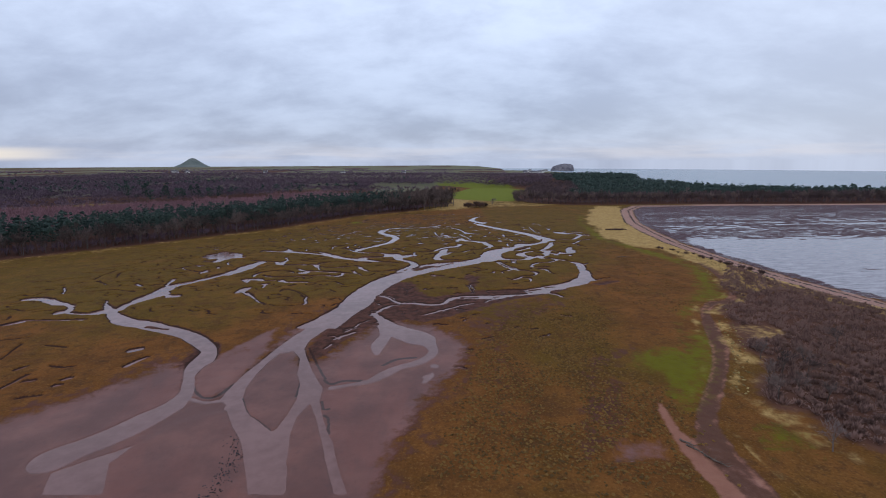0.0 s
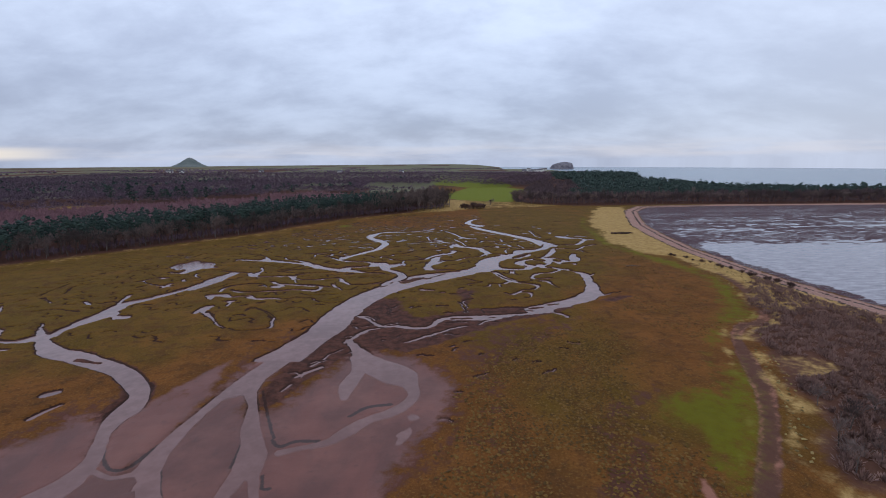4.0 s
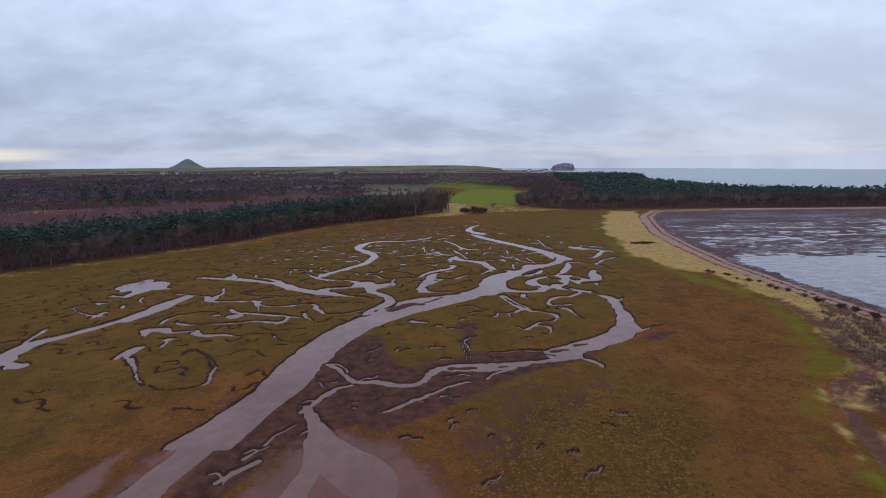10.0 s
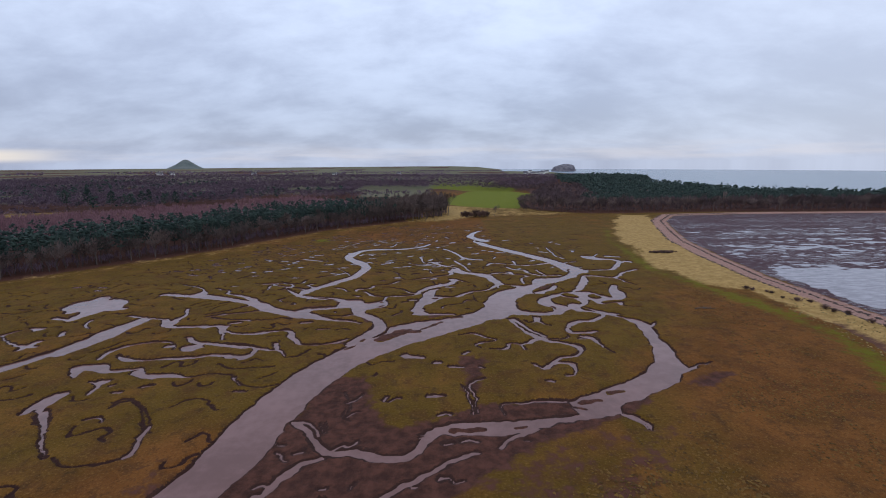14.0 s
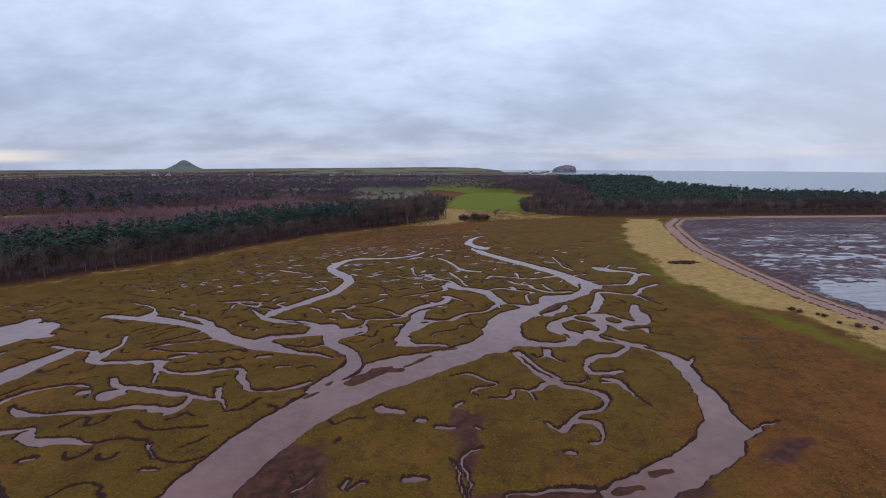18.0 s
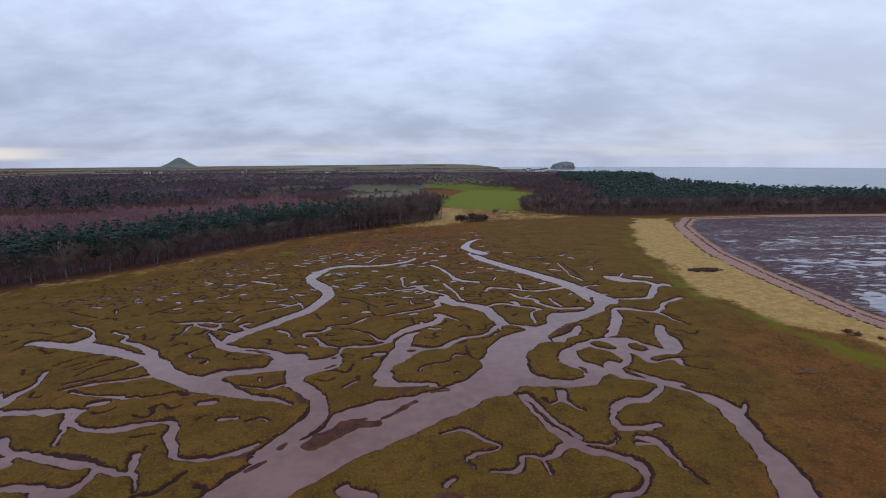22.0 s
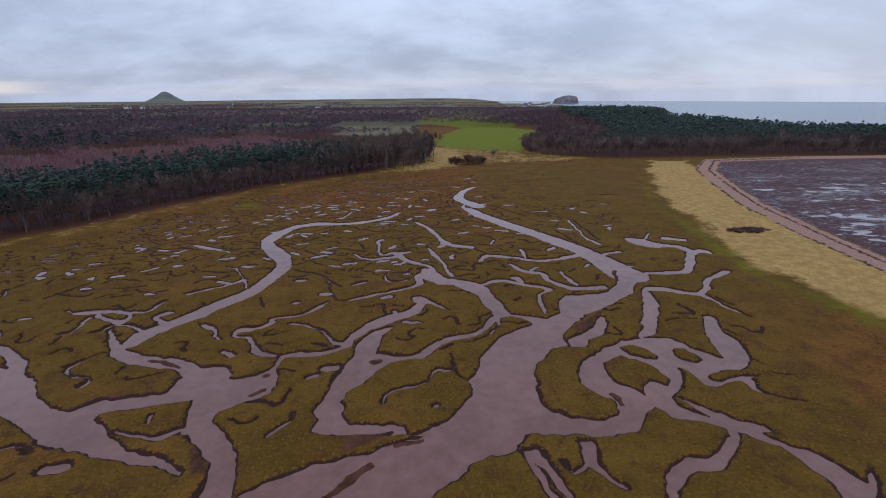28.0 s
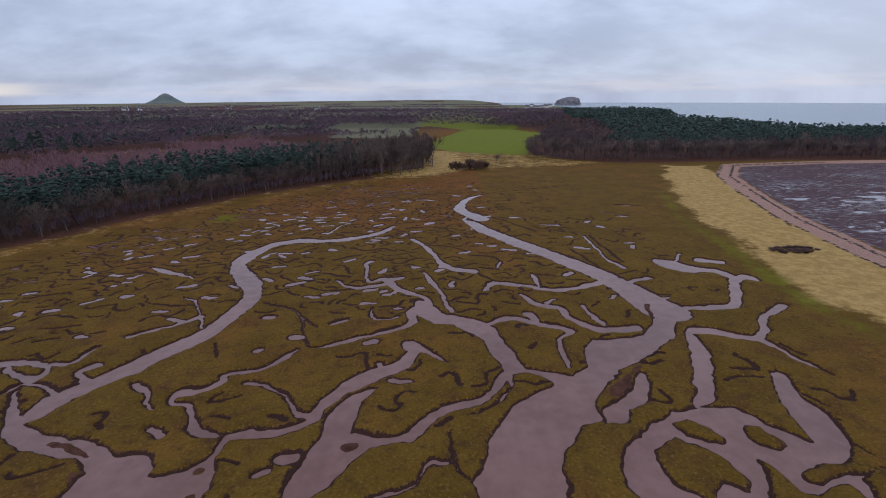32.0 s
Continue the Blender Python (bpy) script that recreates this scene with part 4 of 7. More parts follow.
creek((-98.7, 145.2, 0.8), (-94.6, 141.3, 0.8))
creek((-81.1, 131.7, 2.2), (-78.7, 130.8, 2.5))
creek((-88.1, 116.8, 5.8), (-92.4, 114.6, 2.3), (-99.0, 116.6, 1.8), (-101.0, 122.0, 1.3), (-106.5, 123.1, 2.4), (-115.1, 128.6, 3.0), (-117.6, 128.7, 2.8))
creek((-89.5, 118.8, 1.2), (-95.3, 126.6, 1.0))
creek((-118.5, 140.9, 1.1), (-113.1, 133.2, 0.7))
creek((-105.2, 106.4, 2.2), (-103.5, 108.8, 3.3))
creek((-103.6, 110.0, 1.3), (-95.8, 109.9, 1.3), (-89.0, 110.2, 1.3))
creek((-80.3, 81.5, 1.2), (-79.8, 83.2, 1.2))
creek((-74.8, 76.9, 1.0), (-73.2, 77.3, 1.3))
creek((-70.2, 70.8, 0.9), (-69.2, 71.2, 1.0))
creek((-68.6, 71.4, 0.9), (-67.4, 71.7, 0.9))
creek((-68.7, 217.9, 0.8), (-67.2, 217.5, 0.8))
creek((-74.0, 219.2, 0.5), (-76.2, 222.9, 0.6))
creek((-92.7, 159.3, 1.4), (-91.7, 160.9, 1.4))
creek((-93.9, 189.6, 5.0), (-90.1, 194.0, 4.1))
creek((-97.1, 166.8, 2.1), (-95.7, 170.1, 2.2))
creek((-76.3, 74.2, 0.4), (-76.2, 79.6, 0.9))
runnel((2.8, 282.0, 1.2), (9.3, 282.9, 1.2))
runnel((-12.7, 255.0, 0.8), (-9.2, 257.7, 0.8), (-6.7, 258.8, 0.8))
runnel((19.1, 257.6, 0.8), (24.4, 256.1, 0.7), (26.0, 253.3, 0.8))
runnel((21.0, 248.7, 0.7), (24.6, 247.5, 0.7))
runnel((23.6, 230.8, 0.5), (26.5, 229.4, 0.7))
runnel((51.0, 236.3, 0.5), (52.0, 233.6, 0.6), (55.4, 232.6, 0.6))
runnel((57.3, 201.7, 0.3), (58.0, 200.3, 0.4), (58.4, 199.4, 0.3))
runnel((55.8, 197.9, 0.3), (58.0, 196.6, 0.3))
runnel((-16.9, 248.5, 0.6), (-10.7, 245.6, 0.6), (-6.8, 244.1, 0.6))
runnel((-21.3, 262.5, 0.8), (-19.0, 264.6, 0.9))
runnel((-33.7, 283.9, 1.5), (-30.5, 290.2, 1.1), (-27.3, 294.8, 1.1))
runnel((-14.8, 289.3, 0.9), (-12.1, 293.9, 1.0))
runnel((2.2, 325.5, 1.7), (8.5, 330.4, 2.2), (17.2, 326.6, 2.0))
runnel((-15.7, 316.9, 1.4), (-10.5, 324.3, 1.8), (-4.2, 326.0, 2.1))
runnel((-24.4, 286.6, 0.9), (-22.1, 291.0, 1.2), (-19.0, 292.9, 1.4))
runnel((-38.8, 275.6, 0.8), (-36.4, 282.3, 0.9), (-34.7, 287.1, 0.9))
runnel((-42.3, 265.7, 0.8), (-39.3, 273.0, 0.8))
runnel((-62.0, 252.2, 0.9), (-58.4, 254.7, 0.9), (-55.1, 255.3, 1.3))
runnel((-68.1, 257.5, 0.3), (-62.0, 252.2, 0.3))
runnel((-63.4, 248.7, 1.2), (-60.1, 249.3, 0.8))
runnel((-58.3, 248.5, 0.7), (-52.4, 249.0, 0.6), (-48.9, 247.1, 0.4))
runnel((-66.7, 244.9, 1.2), (-63.7, 245.8, 0.8))
runnel((-67.1, 235.4, 0.7), (-61.4, 237.9, 0.7), (-59.9, 237.3, 0.4))
runnel((-59.5, 232.6, 0.4), (-59.9, 235.1, 0.7), (-58.2, 234.3, 0.5))
runnel((-46.9, 228.6, 0.3), (-45.9, 226.3, 0.2))
runnel((-58.1, 225.7, 0.6), (-56.8, 227.8, 0.5), (-50.9, 226.5, 0.4))
runnel((-54.5, 222.5, 0.4), (-51.2, 223.0, 0.5), (-48.9, 223.7, 0.5))
runnel((-45.2, 221.2, 0.4), (-42.7, 221.5, 0.4))
runnel((-54.7, 217.9, 0.7), (-53.1, 219.6, 0.5))
runnel((-51.6, 217.8, 0.5), (-50.5, 218.6, 0.5), (-48.5, 219.4, 0.5))
runnel((-10.4, 264.2, 0.7), (-5.8, 261.8, 0.9), (-1.8, 263.8, 0.9), (1.2, 261.4, 0.7))
runnel((-51.1, 266.2, 0.9), (-49.0, 270.9, 0.9))
runnel((-47.3, 267.4, 0.9), (-45.9, 267.3, 0.9))
runnel((-51.3, 253.6, 0.9), (-48.2, 252.7, 0.7), (-46.0, 253.4, 0.9))
runnel((-43.7, 254.0, 1.2), (-38.6, 254.2, 0.8))
runnel((-25.9, 235.2, 0.8), (-22.7, 238.7, 0.6))
runnel((-42.7, 193.7, 0.7), (-40.1, 196.9, 0.5), (-39.0, 197.6, 0.5))
runnel((-52.2, 207.4, 0.5), (-52.5, 208.8, 0.3))
runnel((-40.8, 203.0, 0.7), (-41.6, 200.5, 0.5))
runnel((-64.3, 220.6, 0.6), (-58.0, 218.6, 1.0), (-57.1, 220.3, 0.8))
runnel((-87.9, 221.5, 0.4), (-79.7, 217.6, 0.6), (-75.7, 215.8, 0.4))
runnel((-57.2, 184.1, 0.4), (-56.6, 187.5, 0.5), (-54.5, 189.2, 0.5))
runnel((-59.5, 186.7, 0.5), (-57.3, 189.3, 0.5), (-55.5, 191.7, 0.5))
runnel((-75.1, 205.4, 0.5), (-73.2, 205.1, 0.5))
runnel((-53.6, 181.9, 0.4), (-52.3, 182.4, 0.4))
runnel((-28.1, 169.0, 0.4), (-27.7, 170.1, 0.3), (-26.3, 170.6, 0.3))
runnel((-31.4, 163.0, 0.3), (-31.4, 161.8, 0.2))
runnel((20.8, 238.5, 1.3), (24.0, 239.9, 0.9))
runnel((6.9, 265.4, 1.5), (12.4, 265.1, 1.4), (19.3, 260.5, 1.2))
runnel((52.5, 272.4, 0.6), (53.0, 260.9, 0.6), (53.4, 251.0, 0.8))
runnel((64.6, 210.7, 0.6), (63.3, 214.0, 0.6))
runnel((-64.6, 218.0, 1.0), (-62.6, 223.6, 1.0), (-61.3, 227.8, 1.0))
runnel((-75.9, 221.2, 1.0), (-74.4, 227.0, 1.3), (-70.3, 232.0, 1.4))
runnel((-79.0, 196.0, 1.0), (-78.8, 201.9, 0.9), (-76.7, 203.9, 1.1))
runnel((-84.2, 206.4, 1.2), (-78.4, 205.3, 0.8))
runnel((-76.6, 201.8, 0.9), (-74.6, 206.1, 0.9), (-73.9, 211.6, 0.8))
runnel((-64.7, 188.6, 0.8), (-61.3, 192.9, 0.9), (-55.7, 194.2, 0.8))
runnel((-93.7, 202.4, 0.9), (-93.0, 206.7, 1.2), (-88.9, 208.8, 1.2))
runnel((-100.4, 206.9, 1.0), (-99.3, 212.5, 1.1))
runnel((-57.0, 190.0, 0.8), (-51.0, 192.6, 0.8))
runnel((26.9, 297.0, 1.7), (31.1, 289.9, 1.7), (38.8, 277.1, 1.6))
runnel((44.4, 260.8, 0.9), (47.2, 247.1, 0.8))
runnel((-29.7, 264.3, 1.5), (-24.6, 272.4, 1.5))
runnel((-110.7, 152.3, 0.9), (-113.8, 161.0, 1.2), (-109.2, 164.0, 1.7))
runnel((-115.7, 149.8, 1.0), (-117.3, 155.3, 0.9), (-118.2, 164.3, 1.0))
runnel((-105.8, 135.6, 1.1), (-100.5, 137.5, 0.9), (-92.8, 135.2, 0.6))
runnel((-87.3, 85.9, 0.3), (-90.6, 94.6, 0.4))
runnel((-97.0, 96.3, 0.8), (-92.2, 97.9, 0.7))
runnel((-68.2, 156.9, 0.5), (-65.9, 161.5, 0.6), (-64.9, 163.6, 0.6))


def rise_step(v, a, b):
    return min(max((v - a) / (b - a), 0.0), 1.0)


def inside_flats(x, y):
    """Whether the turf, not the open mud, lies there."""
    return y > 78 - 0.28 * (x + 20) and y > 62


# the many small pools and gullies of the upper marsh
_r = random.Random(11)
TAKEN, POOLS = {}, []


def claim(line):
    for x, y, *_ in line:
        TAKEN.setdefault((round(x / 2), round(y / 2)), []).append((x, y))


def free(x, y, gap):
    """Whether no creek or gully runs near the point."""
    i, j = round(x / 2), round(y / 2)
    return not any((x - u) ** 2 + (y - v) ** 2 < gap * gap for a in (-1, 0, 1) for b in (-1, 0, 1) for u, v in TAKEN.get((i + a, j + b), ()))


def dense(line, step=1.0):
    """Points along a bent line, close together."""
    out = []
    for (ax, ay, *_), (bx, by, *_) in zip(line[:-1], line[1:]):
        n = max(1, int(math.hypot(bx - ax, by - ay) / step))
        out += [(ax + (bx - ax) * i / n, ay + (by - ay) * i / n) for i in range(n)]
    return out + [line[-1][:2]]


for c in CREEKS + RUNNELS:
    claim(dense(c))


def wander(cx, cy, a, n, gap, width):
    """A small gully that meanders until it meets another."""
    ph, swing, line = _r.uniform(0, 6), _r.uniform(0.5, 1.3), []
    for i in range(n):
        if not free(cx, cy, gap):
            break
        line.append((cx, cy, width))
        h = a + swing * math.sin(ph + i * 0.9) + _r.gauss(0, 0.25)
        cx, cy = cx + math.cos(h) * 1.15, cy + math.sin(h) * 1.15
    return line


for _ in range(640):
    cx, cy = _r.uniform(-122, 62), _r.uniform(200, 352)
    if cx < -118 + (cy - 205) * 0.6 or (cx > 30 and cy > 300) or (cx > 5 and _r.random() < 0.75) or (cy < 228 and _r.random() < 0.8) or not free(cx, cy, 1.1):
        continue
    a, q = _r.gauss(0.1, 0.5), _r.uniform(0.8, 3.2)
    line = [(cx, cy, _r.uniform(1.3, 2.3)), (cx + q * math.cos(a), cy + q * math.sin(a), _r.uniform(1.1, 2.1))]
    claim(line)
    creek(*line)
    POOLS.append(line)
for _ in range(4200):
    cx, cy = _r.uniform(-122, 66), _r.uniform(198, 356)
    if cx < -118 + (cy - 205) * 0.6 or (cx > 30 and cy > 292 and _r.random() < 0.8) or (cx > 52 and _r.random() < 0.7) or (cy < 226 and _r.random() < 0.82):
        continue
    gap = 1.0 + 0.6 * rise_step(cx, 10, 50)
    line = wander(cx, cy, _r.choice((0.0, 3.1)) + _r.gauss(0.1, 0.45), _r.choice((3, 5, 8, 12)), gap, _r.uniform(0.35, 0.6))
    if len(line) >= 3:
        claim(line)
        runnel(*line)
for _ in range(900):
    cx, cy = _r.uniform(-125, -8), _r.uniform(112, 205)
    if cx > -30 and cy < 150 or (cy < 135 and _r.random() < 0.6):
        continue
    line = wander(cx, cy, _r.choice((0.0, 3.1)) + _r.gauss(0.15, 0.4), _r.choice((4, 7, 11)), 1.9, _r.uniform(0.35, 0.55))
    if len(line) >= 4 and inside_flats(cx, cy):
        claim(line)
        (creek if _r.random() < 0.16 else runnel)(*line)
for i in range(28):
    cx, cy = (_r.uniform(2, 24), _r.uniform(80, 122)) if i < 7 else (_r.uniform(-26, 8), _r.uniform(96, 136))
    a = _r.gauss(0.1, 0.5)
    creek(*[(cx + i * 1.0 * math.cos(a), cy + i * math.sin(a) + 0.5 * (i % 2), _r.uniform(0.5, 0.95)) for i in range(_r.choice((2, 3, 4)))])


def smooth_line(pts, n=5):
    """Catmull-Rom through the bends."""
    p = np.array(pts, float)
    if len(p) < 3:
        return p
    q = np.vstack([2 * p[0] - p[1], p, 2 * p[-1] - p[-2]])
    out = []
    for i in range(1, len(q) - 2):
        for s in np.linspace(0, 1, n, endpoint=False):
            a, b, c, d = q[i - 1], q[i], q[i + 1], q[i + 2]
            out.append(0.5 * (2 * b + (c - a) * s + (2 * a - 5 * b + 4 * c - d) * s * s + (3 * b - a - 3 * c + d) * s ** 3))
    out.append(p[-1])
    return np.array(out)


def hash2(ix, iy, seed):
    v = np.sin(ix * 127.1 + iy * 311.7 + seed * 74.7) * 43758.5453
    return v - np.floor(v)


def value_noise(x, y, size, seed=0, octaves=3):
    """Smooth noise from 0 to 1 with features of about that size."""
    total, amp, out = 0.0, 1.0, 0.0
    for o in range(octaves):
        u, v = x / size * 2 ** o, y / size * 2 ** o
        ix, iy = np.floor(u), np.floor(v)
        fx, fy = u - ix, v - iy
        fx, fy = fx * fx * (3 - 2 * fx), fy * fy * (3 - 2 * fy)
        a = hash2(ix, iy, seed + o) * (1 - fx) + hash2(ix + 1, iy, seed + o) * fx
        b = hash2(ix, iy + 1, seed + o) * (1 - fx) + hash2(ix + 1, iy + 1, seed + o) * fx
        out = out + amp * (a * (1 - fy) + b * fy)
        total += amp
        amp *= 0.5
    return out / total


def inside(X, Y, poly):
    """Signed distance to a polygon, positive inside."""
    p = np.array(poly, float)
    d2 = np.full(X.shape, 1e12)
    odd = np.zeros(X.shape, bool)
    for (ax, ay), (bx, by) in zip(p, np.roll(p, -1, 0)):
        ex, ey = bx - ax, by - ay
        t = np.clip(((X - ax) * ex + (Y - ay) * ey) / (ex * ex + ey * ey + 1e-9), 0, 1)
        d2 = np.minimum(d2, (X - ax - t * ex) ** 2 + (Y - ay - t * ey) ** 2)
        if ay != by:
            odd ^= ((ay > Y) != (by > Y)) & (X < ex * (Y - ay) / (by - ay) + ax)
    return np.where(odd, 1, -1) * np.sqrt(d2)


def along(X, Y, pts):
    """Distance to a line with widths: negative inside it."""
    p = smooth_line(pts)
    d = np.full(X.shape, 1e6)
    for a, b in zip(p[:-1], p[1:]):
        ex, ey = b[0] - a[0], b[1] - a[1]
        t = np.clip(((X - a[0]) * ex + (Y - a[1]) * ey) / (ex * ex + ey * ey + 1e-9), 0, 1)
        r = (a[2] + (b[2] - a[2]) * t) / 2
        d = np.minimum(d, np.hypot(X - a[0] - t * ex, Y - a[1] - t * ey) - r)
    return d


def spaced(stops):
    """Grid lines whose spacing changes from stretch to stretch: (to, step)."""
    v = [stops[0]]
    for to, s in stops[1:]:
        n = max(1, round((to - v[-1]) / s))
        v.extend(np.linspace(v[-1], to, n + 1)[1:])
    return np.array(v)


def soft(d, w):
    return np.clip(0.5 + d / (2 * w), 0, 1)


def rise(d, a, b):
    t = np.clip((d - a) / (b - a), 0, 1)
    return t * t * (3 - 2 * t)


FLATS = [(-320, 40), (-110, 50), (-67, 64), (-59, 71), (-56, 77), (-53, 84), (-47, 81), (-43, 73), (-38, 71), (-36, 81), (-35, 97), (-30, 113), (-15, 114), (-3, 104), (5, 93), (2, 80), (-4, 68), (-7, 59), (-8, 47), (-8, 0), (0, -160), (-320, -160)]
DARK_MUD = [(-9, 144), (-17, 144), (-18, 135), (-20, 126), (-23, 116), (-27, 104), (-28, 93), (-27, 85), (-24, 86), (-21, 95), (-16, 106), (-9, 108), (-5, 106), (5, 113), (13, 120), (20, 125), (32, 130), (40, 138), (25, 135), (15, 135), (11, 135), (4, 130), (-2, 128), (-5, 130), (-8, 137)]
MUD_HOLLOW = [(8, 153), (13, 152), (11, 144), (10, 139), (7, 139), (9, 144), (7, 148)]
MUD_EAST = [(52, 147), (46, 143), (42, 139), (51, 137), (58, 143), (58, 147)]
LAWN = [(38.1, 86.1), (42.6, 88.7), (46.5, 89.2), (48.2, 87.5), (54.7, 96.3), (59.9, 102.2), (55.4, 91), (49.4, 80), (43.2, 71.5), (38.3, 64.6), (37.3, 64.6), (38.6, 69.3), (37.8, 72.3), (37.7, 77.4), (35.8, 80.2)]
LAWN_NORTH = [(91.1, 149.7), (80.7, 123.1), (73.1, 120.1), (67.6, 116.7), (58.1, 102.3), (47.3, 88.7), (53.8, 105.7), (74.1, 136.2), (87.8, 165.2), (93.1, 159.3)]
DUNE_GREEN = [(98, 340), (101, 326), (90, 290), (86, 255), (82, 225), (92, 190), (95, 160), (86, 150), (80, 190), (74, 230), (82, 290)]
LEFT_GREEN = [(-62, 298), (-53, 303), (-49, 292), (-57, 291)]
DUNE = [(130, 395), (103, 331), (95, 300), (88, 275), (86, 250), (80, 226), (85, 203), (95, 196), (98, 180), (95, 165), (92, 150), (84, 131), (95, 128), (104, 140), (108, 165), (107, 185), (107, 205), (110, 230), (113, 250), (117, 280), (127, 320), (139, 357), (150, 395)]
SHORE = [(600, 402), (330, 400), (219, 401), (165, 394), (144, 362), (132, 328), (119, 288), (112, 247), (108, 213), (108, 190), (108, 172), (110, 150), (114, 128), (120, 104), (130, 60), (140, 0), (150, -160), (900, -160), (900, 402)]
WOODS_WEST = [(-420, -20), (-300, 75), (-178, 184), (-140, 222), (-102, 267), (-94, 277), (-88, 292), (-79, 306), (-65, 329), (-48, 345), (-24, 367), (2, 380), (10, 400), (6, 470), (-30, 620), (-30, 1200), (-1500, 1200), (-1500, -20)]
WOODS_EAST = [(73, 470), (71, 428), (90, 416), (113, 410), (161, 411), (211, 414), (252, 408), (330, 408), (520, 412), (560, 520), (420, 640), (360, 1250), (150, 1250), (118, 640)]
MEADOW = [(-20, 372), (2, 372), (40, 392), (78, 396), (112, 404), (80, 430), (72, 470), (66, 450), (21, 476), (8, 480)]
GLADE = [(-330, 396), (-250, 408), (-212, 420), (-214, 436), (-262, 450), (-340, 440)]
GROVE = [(-222, 446), (-190, 456), (-160, 474), (-168, 500), (-200, 500), (-240, 480)]
FIELD = [(7, 500), (9, 559), (40, 679), (91, 691), (116, 622), (86, 527), (68, 447), (43, 457), (21, 474)]
HEATH = [(101.6, 163.9), (82.6, 135.3), (80.3, 122.4), (69.9, 114.4), (66.6, 101.6), (60.9, 90.4), (61.4, 84.5), (57.3, 77.6), (51.2, 71), (51, 66.1), (54.7, 64.1), (53.6, 57.5), (62, 50), (62, -160), (140, -160), (128, 60), (112, 110), (103, 142)]
HEATH_GREEN = [(44.8, 64.9), (47.9, 63), (50.4, 60.6), (51.7, 57.5), (50.2, 53.8), (41, 53.9), (41.2, 57.6)]
POND = [(24.6, 58), (27.3, 58.7), (30, 57.9), (29.2, 53.4), (20.3, 53.5)]
HOLLOW = [(23, 79), (29, 87), (38, 92), (44, 93), (36, 84), (31, 79), (27, 70), (24, 72)]
DARK_SWARD = [(26, 84), (36, 84), (28, 60), (20, 52), (14, 52), (20, 67)]
BROWN_SWARD = [(1, 108), (5, 79), (6, 60), (12, 60), (14, 79), (18, 95), (31, 114), (46, 132), (32, 131), (14, 124), (-1, 121)]
STRIP = [(-46, 76), (-45, 88), (-42, 97), (-39, 104), (-38, 102), (-36, 90), (-36, 78), (-38, 70), (-42, 69)]
FLAT_BARS = [
    [(-33.4, 88.9), (-30.7, 90), (-28.4, 86.5), (-27, 80.3), (-25.2, 75.8), (-24.2, 70.3), (-24, 66.2), (-24.2, 62), (-24.8, 61), (-27.3, 63.2), (-30.6, 66.3), (-33.1, 70.5), (-34.1, 74.3), (-34.3, 79.5), (-34.1, 84.5)],
    [(-34.1, 67), (-37.3, 65.8), (-40.3, 63.4), (-41.2, 60.6), (-42.5, 57.8), (-43.4, 54), (-39.9, 48), (-22.9, 47.9), (-25, 52.2), (-28.1, 58.4), (-31.4, 62.7)],
    [(-22.4, 65), (-21.5, 68.9), (-19.5, 64.9), (-17.7, 60.3), (-15.5, 54.6), (-12.8, 47.8), (-18.5, 47.8), (-20.5, 54.6), (-22, 60.4)],
]
TRACK = [(96.3, 179.3, 3), (95.2, 162.8, 2.6), (89.7, 144.6, 1.8), (82.4, 127.6, 1.2), (76.8, 121, 2), (71.9, 119.3, 2.5), (66.6, 113.2, 1.7), (62.2, 103.6, 2.7), (58.7, 94.6, 3), (55.1, 87.1, 2.6), (50.7, 79.8, 2.4), (46.4, 73.6, 2.3), (42.1, 67.7, 2.5), (38.4, 62.1, 2.8), (36.7, 56.8, 4), (35.9, 52.8, 4.3), (37, 20, 4.2), (38, -40, 4.2)]
SAND_PATH = [(34, 67.3, 0.5), (33.2, 63.5, 1.2), (32.9, 59.5, 1.9), (32.9, 56.1, 2.5), (32.7, 53, 2.7), (33, 20, 3), (33, -40, 3)]
COAST = [(560, 458), (700, 500), (420, 525), (335, 580), (330, 780), (410, 980), (400, 1100), (420, 1500), (430, 2000), (380, 2080), (275, 2120), (330, 2700), (330, 6400), (6000, 6400), (6000, 458)]

xs = spaced([-4600, (-3000, 60), (-1400, 36), (-500, 18), (-260, 4.5), (-190, 2.0), (-120, 1.2), (-70, 0.9), (85, 0.8), (125, 0.75), (240, 1.3), (400, 3.0), (620, 12), (1700, 45)])
ys = spaced([-160, (0, 12), (40, 2.0), (60, 0.9), (265, 0.78), (330, 0.84), (420, 1.1), (520, 3.5), (800, 8), (1400, 20), (3150, 32), (4400, 60)])
FINE = 3
X, Y = np.meshgrid(xs, ys)


def warped(X, Y):
    """Places shifted a little, so that banks wander, less so on the open flats."""
    calm = 0.3 + 0.7 * rise(Y, 92, 122)
    wx = X + (value_noise(X, Y, 3.6, 3, 2) - 0.5) * 0.8 * calm + (value_noise(X, Y, 1.1, 33, 2) - 0.5) * 0.7 * calm
    wy = Y + (value_noise(X, Y, 3.6, 9, 2) - 0.5) * 0.8 * calm + (value_noise(X, Y, 1.1, 39, 2) - 0.5) * 0.7 * calm
    return wx, wy


def waterways(nearest):
    """Distance from the creeks' water, from the dry gullies and from the mud bars."""
    sd = nearest(CREEKS, 12.0, 7) + 0.2
    sd = np.minimum(sd, 0.25 - nearest(OPEN_WATER, -12.0, 3, True))
    sd = np.maximum(sd, nearest(TURF, -12.0, 3, True))
    return sd, nearest(RUNNELS, 12.0), nearest(BARS, 12.0) - 0.3


